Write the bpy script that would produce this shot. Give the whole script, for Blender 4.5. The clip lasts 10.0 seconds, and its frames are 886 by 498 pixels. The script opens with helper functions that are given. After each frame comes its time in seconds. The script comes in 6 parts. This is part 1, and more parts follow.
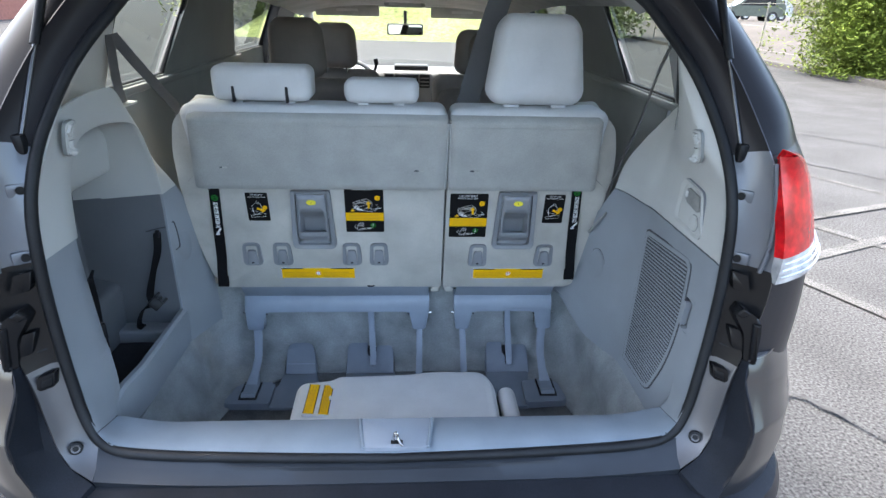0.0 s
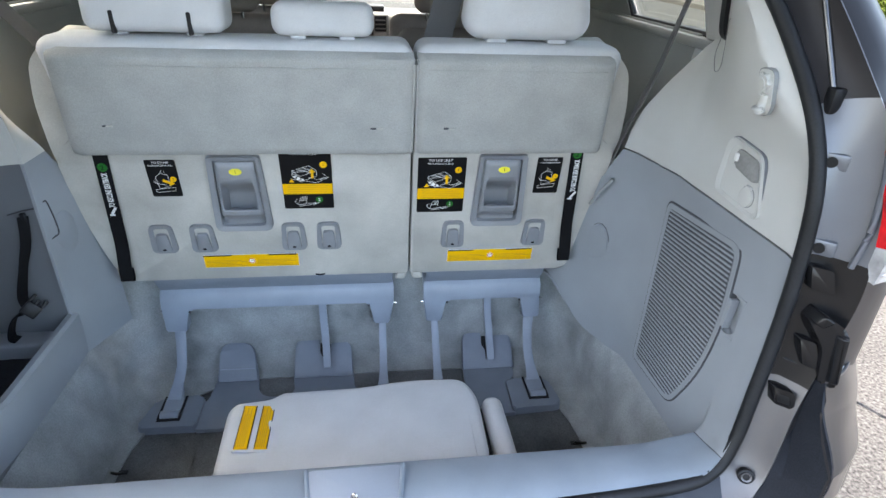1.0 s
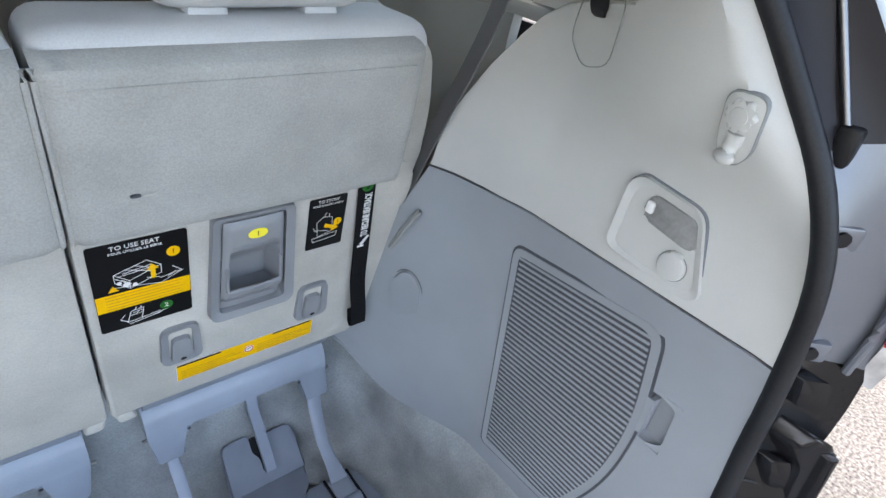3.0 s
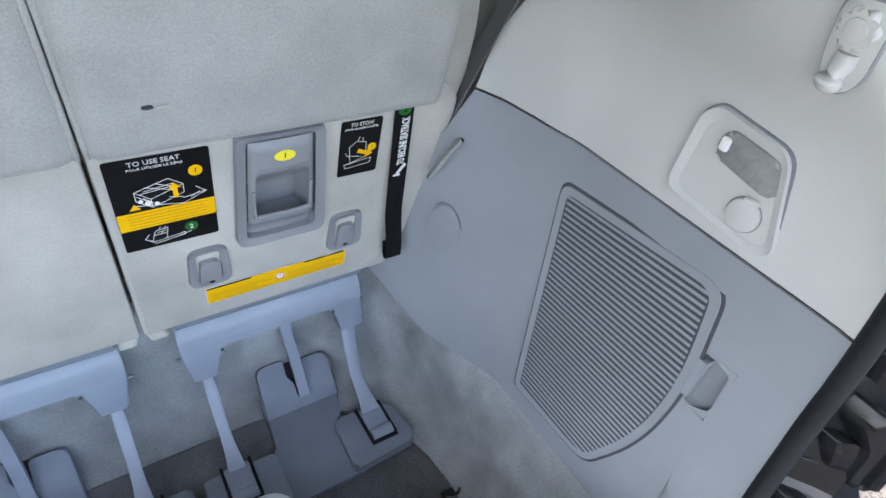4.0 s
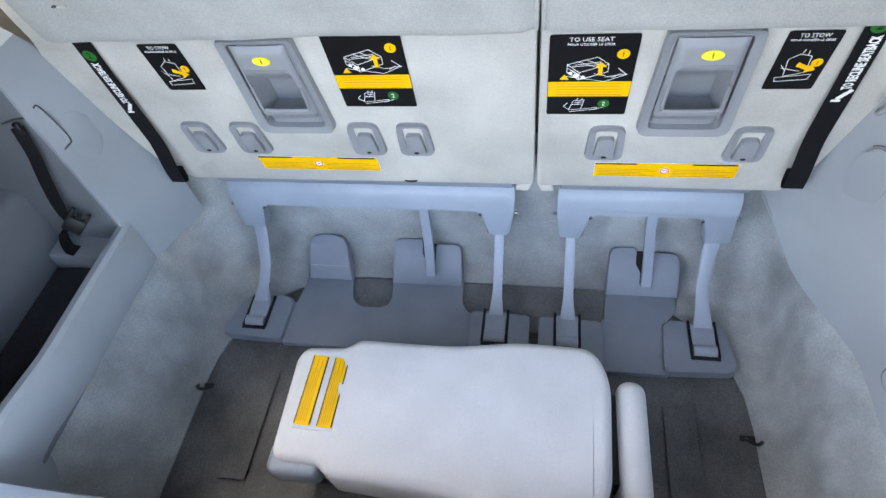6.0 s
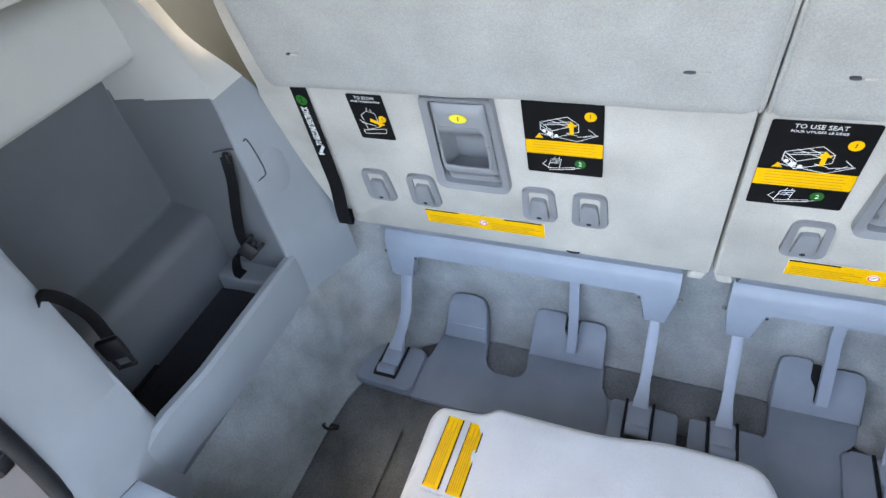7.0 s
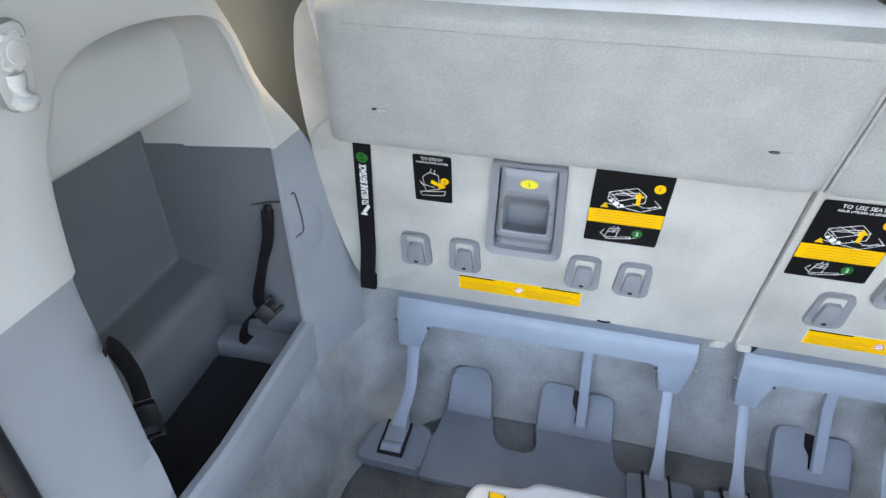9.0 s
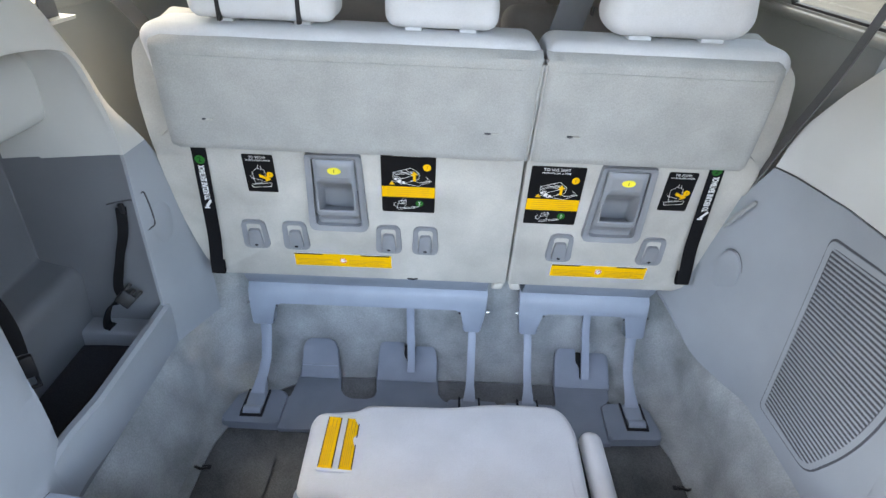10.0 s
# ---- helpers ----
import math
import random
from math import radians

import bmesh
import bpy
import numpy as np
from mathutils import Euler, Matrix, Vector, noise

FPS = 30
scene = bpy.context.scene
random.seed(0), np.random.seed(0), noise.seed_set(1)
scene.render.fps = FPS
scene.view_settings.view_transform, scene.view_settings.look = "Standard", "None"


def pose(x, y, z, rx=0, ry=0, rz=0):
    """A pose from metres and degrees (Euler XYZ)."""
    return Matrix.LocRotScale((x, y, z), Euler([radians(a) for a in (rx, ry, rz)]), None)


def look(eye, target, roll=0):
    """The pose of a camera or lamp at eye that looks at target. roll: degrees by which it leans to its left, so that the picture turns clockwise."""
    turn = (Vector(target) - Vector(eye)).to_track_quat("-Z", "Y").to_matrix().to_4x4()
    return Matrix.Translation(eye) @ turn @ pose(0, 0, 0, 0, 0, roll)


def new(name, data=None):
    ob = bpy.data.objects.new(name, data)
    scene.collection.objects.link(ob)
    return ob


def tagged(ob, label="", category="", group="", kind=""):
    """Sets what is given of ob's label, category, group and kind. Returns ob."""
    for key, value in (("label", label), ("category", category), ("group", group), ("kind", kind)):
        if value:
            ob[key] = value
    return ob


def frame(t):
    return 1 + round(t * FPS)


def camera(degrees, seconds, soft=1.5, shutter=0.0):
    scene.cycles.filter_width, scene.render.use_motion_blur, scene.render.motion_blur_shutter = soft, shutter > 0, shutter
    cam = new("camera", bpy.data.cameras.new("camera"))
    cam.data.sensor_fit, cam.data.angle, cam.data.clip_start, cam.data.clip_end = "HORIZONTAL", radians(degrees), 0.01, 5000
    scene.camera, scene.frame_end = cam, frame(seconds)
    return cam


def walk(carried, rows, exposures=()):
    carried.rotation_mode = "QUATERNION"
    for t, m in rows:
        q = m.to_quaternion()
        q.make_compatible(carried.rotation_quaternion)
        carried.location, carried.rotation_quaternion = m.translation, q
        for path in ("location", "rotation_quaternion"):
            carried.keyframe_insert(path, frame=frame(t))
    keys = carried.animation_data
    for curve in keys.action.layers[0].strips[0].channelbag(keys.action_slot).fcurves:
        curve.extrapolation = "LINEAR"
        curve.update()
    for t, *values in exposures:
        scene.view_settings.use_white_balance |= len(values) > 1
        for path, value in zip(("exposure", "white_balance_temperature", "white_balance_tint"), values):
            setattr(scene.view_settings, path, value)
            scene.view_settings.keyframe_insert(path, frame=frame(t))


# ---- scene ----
cam = camera(76.2, 10.0)
PATH = [
    (0, (0.029, -0.982, 1.554), (0.149, 0.848, 0.757), 1.6),
    (0.5, (0.014, -0.807, 1.478), (0.173, 0.994, 0.621), 1.8),
    (1, (0.036, -0.622, 1.459), (0.292, 1.129, 0.526), 2.4),
    (1.5, (0.067, -0.402, 1.459), (0.544, 1.261, 0.455), 4.1),
    (2, (0.071, -0.234, 1.444), (0.826, 1.298, 0.403), 6.5),
    (2.5, (0.057, -0.081, 1.434), (1.085, 1.289, 0.4), 8.8),
    (2.7, (0.082, -0.041, 1.439), (1.188, 1.253, 0.389), 9.0),
    (3.25, (0.104, 0.002, 1.438), (1.269, 1.212, 0.343), 9.2),
    (3.8, (0.128, 0.015, 1.42), (1.189, 1.214, 0.221), 9.2),
    (4, (0.156, 0.018, 1.404), (1.098, 1.227, 0.119), 9.0),
    (4.2, (0.193, 0.016, 1.401), (0.988, 1.242, 0.035), 8.6),
    (4.5, (0.221, -0.001, 1.406), (0.801, 1.241, -0.05), 7.0),
    (4.7, (0.221, -0.013, 1.416), (0.671, 1.261, -0.058), 5.1),
    (5, (0.216, -0.026, 1.443), (0.442, 1.214, -0.109), 2.5),
    (5.5, (0.185, -0.03, 1.456), (0.12, 1.173, -0.14), -3.7),
    (6, (0.152, -0.03, 1.457), (-0.181, 1.156, -0.118), -10.0),
    (6.2, (0.136, -0.026, 1.459), (-0.285, 1.158, -0.097), -11.6),
    (7.3, (-0.003, -0.049, 1.437), (-0.748, 1.276, 0.138), -9.75),
    (7.5, (-0.04, -0.046, 1.428), (-0.798, 1.309, 0.168), -8.9),
    (8, (-0.174, -0.048, 1.421), (-0.889, 1.391, 0.23), -5.7),
    (8.5, (-0.245, -0.07, 1.421), (-0.832, 1.435, 0.242), -2.6),
    (9, (-0.216, -0.155, 1.428), (-0.592, 1.437, 0.276), 0.5),
    (9.5, (-0.096, -0.307, 1.45), (-0.252, 1.349, 0.34), 2.5),
    (10, (-0.04, -0.455, 1.493), (-0.018, 1.248, 0.444), 2.8),
]
walk(cam, [(t, look(eye, target, roll)) for t, eye, target, roll in PATH], exposures=[(0.0, 3.32, 6650, 4), (0.5, 3.65, 7050, 5), (1.0, 3.78, 7500, 6), (1.5, 3.97, 7600, 7), (2.5, 3.88, 7700, 8), (3.8, 3.87, 7550, 9), (4.0, 3.94, 7550, 9), (4.5, 4.14, 7700, 9), (5.5, 4.24, 7800, 9), (6.2, 4.40, 7800, 9), (8.0, 4.17, 8000, 9), (9.0, 4.26, 7950, 9), (9.5, 4.27, 7800, 9), (10.0, 4.11, 7800, 9)])
SKY, SUN = 0.15, 0.3

# ---- world and light ----
world = bpy.data.worlds.new("sky")
scene.world = world
world.use_nodes = True
wn = world.node_tree
sky = wn.nodes.new("ShaderNodeTexSky")
sky.sky_type, sky.sun_disc = "NISHITA", False
sky.sun_elevation, sky.sun_rotation = radians(62), radians(-46)
sky.dust_density, sky.air_density = 5.0, 0.8
wn.links.new(sky.outputs[0], wn.nodes["Background"].inputs[0])
wn.nodes["Background"].inputs[1].default_value = SKY
sun = new("sun", bpy.data.lights.new("sun", "SUN"))
sun.data.energy, sun.data.angle, sun.data.color = SUN, radians(20), (1.0, 0.98, 0.95)
sun.matrix_world = look((-3.37, 3.26, 8.83), (0, 0, 0))


# ---- materials ----
def mat(name, color, rough=0.6, metal=0.0, vary=0.12, grain=300.0, stain=6.0, stain_amount=0.15, bump=0.15, bump_scale=None, coat=0.0, spec=0.5, sheen=0.0, dents=0.0, dent_scale=9.0):
    """A procedural surface: base colour with fine grain, large soft stains and a fine relief."""
    m = bpy.data.materials.new(name)
    m.use_nodes = True
    n, l = m.node_tree.nodes, m.node_tree.links
    b = n["Principled BSDF"]
    co = n.new("ShaderNodeTexCoord")
    fine, soft = n.new("ShaderNodeTexNoise"), n.new("ShaderNodeTexNoise")
    fine.inputs["Scale"].default_value, fine.inputs["Detail"].default_value = grain, 3
    soft.inputs["Scale"].default_value, soft.inputs["Detail"].default_value = stain, 5
    l.new(co.outputs["Object"], fine.inputs["Vector"])
    l.new(co.outputs["Object"], soft.inputs["Vector"])
    r1, r2 = n.new("ShaderNodeMapRange"), n.new("ShaderNodeMapRange")
    for r, a in ((r1, vary), (r2, stain_amount)):
        r.inputs["From Min"].default_value, r.inputs["From Max"].default_value = 0.3, 0.7
        r.inputs["To Min"].default_value, r.inputs["To Max"].default_value = 1 - a, 1 + a
    l.new(fine.outputs[0], r1.inputs[0])
    l.new(soft.outputs[0], r2.inputs[0])
    mul = n.new("ShaderNodeMath")
    mul.operation = "MULTIPLY"
    l.new(r1.outputs[0], mul.inputs[0])
    l.new(r2.outputs[0], mul.inputs[1])
    vm = n.new("ShaderNodeVectorMath")
    vm.operation = "SCALE"
    vm.inputs[0].default_value = color
    l.new(mul.outputs[0], vm.inputs["Scale"])
    l.new(vm.outputs[0], b.inputs["Base Color"])
    b.inputs["Roughness"].default_value, b.inputs["Metallic"].default_value = rough, metal
    b.inputs["Coat Weight"].default_value, b.inputs["Specular IOR Level"].default_value = coat, spec
    b.inputs["Coat Roughness"].default_value = 0.05
    b.inputs["Sheen Weight"].default_value = sheen
    if bump:
        bp = n.new("ShaderNodeBump")
        bp.inputs["Strength"].default_value, bp.inputs["Distance"].default_value = bump, 0.002
        src = fine
        if bump_scale:
            src = n.new("ShaderNodeTexNoise")
            src.inputs["Scale"].default_value, src.inputs["Detail"].default_value = bump_scale, 4
            l.new(co.outputs["Object"], src.inputs["Vector"])
        l.new(src.outputs[0], bp.inputs["Height"])
        l.new(bp.outputs[0], b.inputs["Normal"])
        if dents:
            big, b2 = n.new("ShaderNodeTexNoise"), n.new("ShaderNodeBump")
            big.inputs["Scale"].default_value, big.inputs["Detail"].default_value = dent_scale, 1
            b2.inputs["Strength"].default_value, b2.inputs["Distance"].default_value = 1.0, dents
            l.new(co.outputs["Object"], big.inputs["Vector"])
            l.new(big.outputs[0], b2.inputs["Height"])
            l.new(b2.outputs[0], bp.inputs["Normal"])
    return m


def plain(name, color, rough=0.5, metal=0.0, emit=0.0):
    m = bpy.data.materials.new(name)
    m.use_nodes = True
    b = m.node_tree.nodes["Principled BSDF"]
    b.inputs["Base Color"].default_value = (*color, 1)
    b.inputs["Roughness"].default_value, b.inputs["Metallic"].default_value = rough, metal
    return m


def glass(name, color=(0.9, 0.95, 0.93), rough=0.0, clear=0.88):
    """Thin glass: mostly see-through, with a mirror share that rises at grazing angles."""
    m = bpy.data.materials.new(name)
    m.use_nodes = True
    n, l = m.node_tree.nodes, m.node_tree.links
    n.remove(n["Principled BSDF"])
    tr, gl, mix, fr = n.new("ShaderNodeBsdfTransparent"), n.new("ShaderNodeBsdfGlossy"), n.new("ShaderNodeMixShader"), n.new("ShaderNodeMapRange")
    lw, pw = n.new("ShaderNodeLayerWeight"), n.new("ShaderNodeMath")
    pw.operation = "POWER"
    pw.inputs[1].default_value = 4.0
    l.new(lw.outputs["Facing"], pw.inputs[0])
    l.new(pw.outputs[0], fr.inputs[0])
    fr.inputs["To Min"].default_value, fr.inputs["To Max"].default_value = 0.04, 0.7
    tr.inputs[0].default_value = (*[c * clear for c in color], 1)
    gl.inputs["Roughness"].default_value = rough
    l.new(fr.outputs[0], mix.inputs[0])
    l.new(tr.outputs[0], mix.inputs[1])
    l.new(gl.outputs[0], mix.inputs[2])
    l.new(mix.outputs[0], n["Material Output"].inputs[0])
    return m


CARPET = mat("back_carpet", (0.420, 0.409, 0.372), 0.95, grain=420, vary=0.07, stain=8, stain_amount=0.15, bump=0.14, bump_scale=700, spec=0.08, sheen=0.12, dents=0.016, dent_scale=8.0)
FLAPC = mat("flap_carpet", (0.336, 0.340, 0.323), 0.95, grain=420, vary=0.10, stain=13, stain_amount=0.09, bump=0.22, bump_scale=420, spec=0.08, sheen=0.12, dents=0.011, dent_scale=5.0)
WELL = mat("well_carpet", (0.275, 0.290, 0.290), 0.97, grain=260, vary=0.12, stain=9, stain_amount=0.24, bump=0.4, bump_scale=600, spec=0.08, sheen=0.15, dents=0.028, dent_scale=11.0)
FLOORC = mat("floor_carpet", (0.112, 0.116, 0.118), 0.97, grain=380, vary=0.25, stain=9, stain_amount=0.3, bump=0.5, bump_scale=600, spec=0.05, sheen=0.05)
FLOORD = mat("dark_lining", (0.145, 0.15, 0.152), 0.97, grain=380, vary=0.25, stain=9, stain_amount=0.3, bump=0.5, bump_scale=600, spec=0.05)
FABRIC = mat("seat_fabric", (0.530, 0.540, 0.545), 0.92, grain=600, vary=0.07, stain=10, stain_amount=0.06, bump=0.35, bump_scale=900, spec=0.12, sheen=0.1)
FABRIC2 = mat("dark_fabric", (0.235, 0.205, 0.185), 0.92, grain=500, vary=0.1, bump=0.3, spec=0.1)
IVORY = mat("ivory_plastic", (0.505, 0.508, 0.484), 0.55, grain=900, vary=0.03, stain=5, stain_amount=0.05, bump=0.12, bump_scale=1500, spec=0.35)
GREY = mat("grey_plastic", (0.258, 0.277, 0.296), 0.55, grain=900, vary=0.04, stain=6, stain_amount=0.07, bump=0.12, bump_scale=1500, spec=0.35)
HNDL = mat("handle_plastic", (0.215, 0.224, 0.238), 0.42, grain=900, vary=0.04, stain=9, stain_amount=0.08, bump=0.1, bump_scale=1500, spec=0.45)
# base colour lowered to carry the shade under the bin's arch
LINER = mat("shaded_bin_plastic", (0.128, 0.136, 0.146), 0.33, grain=900, vary=0.04, stain=6, stain_amount=0.08, bump=0.08, bump_scale=1500, spec=0.5)
# the blue-grey plastic again, darkened for the shade on pan, lugs and plates
BLUE_SHADED = mat("bluegrey_shaded_plastic", (0.200, 0.228, 0.270), 0.45, grain=700, vary=0.05, stain=9, stain_amount=0.1, bump=0.1, bump_scale=1200, spec=0.35)
GREY2 = mat("pale_grey_plastic", (0.240, 0.250, 0.244), 0.6, grain=900, vary=0.04, stain=6, stain_amount=0.07, bump=0.12, bump_scale=1500, spec=0.35)
BLUE = mat("bluegrey_plastic", (0.255, 0.292, 0.343), 0.36, grain=700, vary=0.05, stain=9, stain_amount=0.1, bump=0.1, bump_scale=1200, spec=0.4)
SILL = mat("sill_plastic", (0.200, 0.232, 0.268), 0.55, grain=700, vary=0.04, stain=9, stain_amount=0.1, bump=0.1, bump_scale=1200, spec=0.25)
DARKP = mat("dark_plastic", (0.010, 0.0105, 0.012), 0.45, grain=500, vary=0.15, bump=0.15, spec=0.25)
PAD = mat("bumper_pad", (0.016, 0.018, 0.023), 0.55, grain=400, vary=0.2, stain=7, stain_amount=0.25, bump=0.25, spec=0.12)
RUBBER = mat("black_rubber", (0.011, 0.012, 0.014), 0.5, grain=300, vary=0.2, stain=12, stain_amount=0.3, bump=0.1, spec=0.3)
WEB = mat("black_webbing", (0.007, 0.007, 0.008), 0.7, grain=900, vary=0.3, bump=0.4, spec=0.12)
BELT = mat("belt_webbing", (0.095, 0.096, 0.10), 0.7, grain=900, vary=0.15, bump=0.4)
PAINT = mat("dark_grey_paint", (0.026, 0.025, 0.028), 0.34, metal=0.2, grain=1500, vary=0.1, stain=4, stain_amount=0.1, bump=0.0, coat=0.02, spec=0.12)
PILLAR = mat("pillar_black", (0.014, 0.014, 0.016), 0.28, grain=900, vary=0.1, stain=5, stain_amount=0.15, bump=0.0, spec=0.08)
BUMPERP = mat("bumper_paint", (0.030, 0.029, 0.031), 0.3, metal=0.3, grain=1500, vary=0.1, stain=4, stain_amount=0.1, bump=0.0, coat=0.7, spec=0.2)
BODYP = mat("dark_trim", (0.010, 0.010, 0.011), 0.22, grain=900, vary=0.1, stain=9, stain_amount=0.2, bump=0.05, spec=0.3)
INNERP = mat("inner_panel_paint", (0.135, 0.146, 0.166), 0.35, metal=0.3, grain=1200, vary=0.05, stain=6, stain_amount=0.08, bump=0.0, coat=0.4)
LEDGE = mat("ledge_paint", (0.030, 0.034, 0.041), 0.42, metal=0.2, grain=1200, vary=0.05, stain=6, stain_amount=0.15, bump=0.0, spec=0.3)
# lighter base stands in for the reflection on the channel's lower corner
CORNERP = mat("corner_paint_lit", (0.135, 0.132, 0.136), 0.38, metal=0.6, grain=1200, vary=0.05, stain=6, stain_amount=0.12, bump=0.0, spec=0.3)
ROD = mat("strut_rod", (0.16, 0.16, 0.165), 0.3, metal=1.0, grain=200, vary=0.05, bump=0.0)
GAP = mat("panel_gap", (0.05, 0.05, 0.055), 0.8)
CHROME = mat("steel", (0.6, 0.6, 0.6), 0.25, metal=1.0, grain=200, vary=0.05, bump=0.0)
INKB, INKY, INKW, INKG = (mat("label_" + k, c, 0.4, grain=300, vary=0.04, stain=20, stain_amount=0.05, bump=0.0, spec=0.15) for k, c in
                          (("black", (0.006, 0.006, 0.0065)), ("yellow", (0.78, 0.43, 0.008)), ("white", (0.75, 0.75, 0.73)), ("green", (0.016, 0.13, 0.022))))
OVALY = mat("marker_yellow", (0.82, 0.70, 0.05), 0.45, vary=0.03, bump=0.0)
INKR = mat("label_red", (0.6, 0.03, 0.02), 0.5, bump=0.0)
INKBR = mat("label_brown", (0.42, 0.21, 0.01), 0.5, bump=0.0)
RED = mat("red_lens", (0.55, 0.006, 0.010), 0.22, grain=60, vary=0.25, stain=22, stain_amount=0.35, bump=0.15, bump_scale=90, coat=0.25)
CLEARL = mat("clear_lens", (0.62, 0.62, 0.62), 0.12, metal=0.4, grain=40, vary=0.3, bump=0.3, bump_scale=120, coat=1.0)
LAMPG = mat("frosted_lens", (0.24, 0.24, 0.232), 0.35, grain=200, vary=0.1, stain=30, stain_amount=0.15, bump=0.06, coat=0.2)
GLASS = glass("window_glass", (0.86, 0.95, 0.90), clear=0.5)
CLEARG = glass("windscreen_glass", clear=0.95)
MIRROR = plain("mirror_glass", (0.8, 0.8, 0.8), 0.02, 1.0)
SCREEN = mat("radio_black", (0.012, 0.012, 0.014), 0.25, bump=0.0)
HEADL = mat("headliner", (0.55, 0.55, 0.53), 0.95, grain=500, vary=0.06, bump=0.3, spec=0.1)
ASPHALT = mat("asphalt", (0.066, 0.0665, 0.068), 0.9, grain=85, vary=0.62, stain=1.3, stain_amount=0.16, bump=0.2, bump_scale=150, spec=0.04)
CRACK = mat("asphalt_crack", (0.050, 0.050, 0.052), 0.95, grain=40, vary=0.3)
LINEP = mat("worn_line_paint", (0.086, 0.086, 0.085), 0.9, grain=90, vary=0.6, stain=3, stain_amount=0.3, spec=0.04)
CONC = mat("kerb_concrete", (0.062, 0.057, 0.053), 0.9, grain=30, vary=0.25)
DIRT = mat("bare_ground", (0.055, 0.046, 0.038), 0.95, grain=8, vary=0.3, stain=0.4, stain_amount=0.2)
LEAF = mat("shrub_leaf", (0.150, 0.195, 0.035), 0.6, grain=3, vary=0.4, stain=1.2, stain_amount=0.5, bump=0.0, spec=0.12)
LEAF2 = mat("hedge_leaf", (0.36, 0.39, 0.14), 0.6, grain=1.5, vary=0.2, stain=0.3, stain_amount=0.35, bump=0.0)
BARK = mat("bark", (0.12, 0.09, 0.06), 0.9, grain=40, vary=0.3)
BRICK = mat("red_brick", (0.30, 0.12, 0.09), 0.9, grain=20, vary=0.25)
STEEL = mat("galvanised_post", (0.25, 0.23, 0.2), 0.6, metal=0.4, grain=60, vary=0.2)
FARCAR = mat("far_car_paint", (0.10, 0.11, 0.085), 0.35, bump=0.0, coat=0.6)
FARCAR2 = mat("far_car_blue", (0.16, 0.22, 0.34), 0.35, bump=0.0, coat=0.6)
FARCAR3 = mat("far_car_silver", (0.5, 0.5, 0.5), 0.35, bump=0.0, coat=0.6)


# ---- builders ----
def finish(ob, angle=40):
    me = ob.data
    me.shade_smooth()
    me.set_sharp_from_angle(angle=radians(angle))
    return ob


def part(name, bm, material, parent=None, label="", angle=40):
    """One mesh object under a thing or a part; the mesh is given in world coordinates."""
    me = bpy.data.meshes.new(name)
    bm.to_mesh(me)
    bm.free()
    me.materials.append(material)
    ob = new(name, me)
    finish(ob, angle)
    if parent is not None:
        ob.parent = parent
        m = Matrix.Identity(4)
        p = parent
        while p is not None:
            m = p.matrix_parent_inverse @ p.matrix_basis @ m if p.parent is None else (p.matrix_parent_inverse @ p.matrix_basis) @ m
            p = p.parent
        ob.matrix_parent_inverse = m.inverted()
    if label:
        tagged(ob, label)
    return ob


def thing(name, at, label, category, group="", kind=""):
    ob = new(name)
    ob.empty_display_size = 0.05
    ob.location = at
    return tagged(ob, label, category, group, kind)


def normals(bm):
    bmesh.ops.recalc_face_normals(bm, faces=bm.faces[:])
    return bm


def box(x0, x1, y0, y1, z0, z1, r=0.0, seg=2, m=None, fn=None):
    """A box with rounded edges; fn moves its points before m places it."""
    bm = bmesh.new()
    bmesh.ops.create_cube(bm, size=1)
    for v in bm.verts:
        v.co = Vector(((x0 + x1) / 2 + v.co.x * (x1 - x0), (y0 + y1) / 2 + v.co.y * (y1 - y0), (z0 + z1) / 2 + v.co.z * (z1 - z0)))
    if r:
        bmesh.ops.bevel(bm, geom=bm.edges[:], offset=r, segments=seg, affect="EDGES", profile=0.5)
    if fn:
        for v in bm.verts:
            v.co = Vector(fn(*v.co))
    if m is not None:
        bm.transform(m)
    return normals(bm)


def rounded(pts, r, n=4):
    """The polygon with its corners rounded; r one radius or one for each corner."""
    out, k = [], len(pts)
    for i in range(k):
        p, a, b = Vector(pts[i]), Vector(pts[i - 1]), Vector(pts[(i + 1) % k])
        ri = r[i] if isinstance(r, (list, tuple)) else r
        if ri <= 0:
            out.append(tuple(p))
            continue
        da, db = (a - p), (b - p)
        ra = min(ri, da.length * 0.49, db.length * 0.49)
        s, e = p + da.normalized() * ra, p + db.normalized() * ra
        for j in range(n + 1):
            t = j / n
            out.append(tuple((1 - t) ** 2 * s + 2 * t * (1 - t) * p + t * t * e))
    return out


def slab(pts, z0, z1, m=None, edge=0.0, seg=2, fn=None):
    """A plate: the outline in local x, y, from z0 to z1 with its front edge rounded."""
    bm = bmesh.new()
    a = sum(pts[i - 1][0] * pts[i][1] - pts[i][0] * pts[i - 1][1] for i in range(len(pts)))
    if a < 0:
        pts = pts[::-1]
    low = [bm.verts.new((x, y, z0)) for x, y in pts]
    top = [bm.verts.new((x, y, z1)) for x, y in pts]
    bm.faces.new(low[::-1])
    f = bm.faces.new(top)
    for i in range(len(pts)):
        bm.faces.new((low[i - 1], low[i], top[i], top[i - 1]))
    if edge:
        bmesh.ops.bevel(bm, geom=list(f.edges), offset=edge, segments=seg, affect="EDGES", profile=0.5)
    if fn:
        for v in bm.verts:
            v.co = Vector(fn(*v.co))
    if m is not None:
        bm.transform(m)
    return normals(bm)


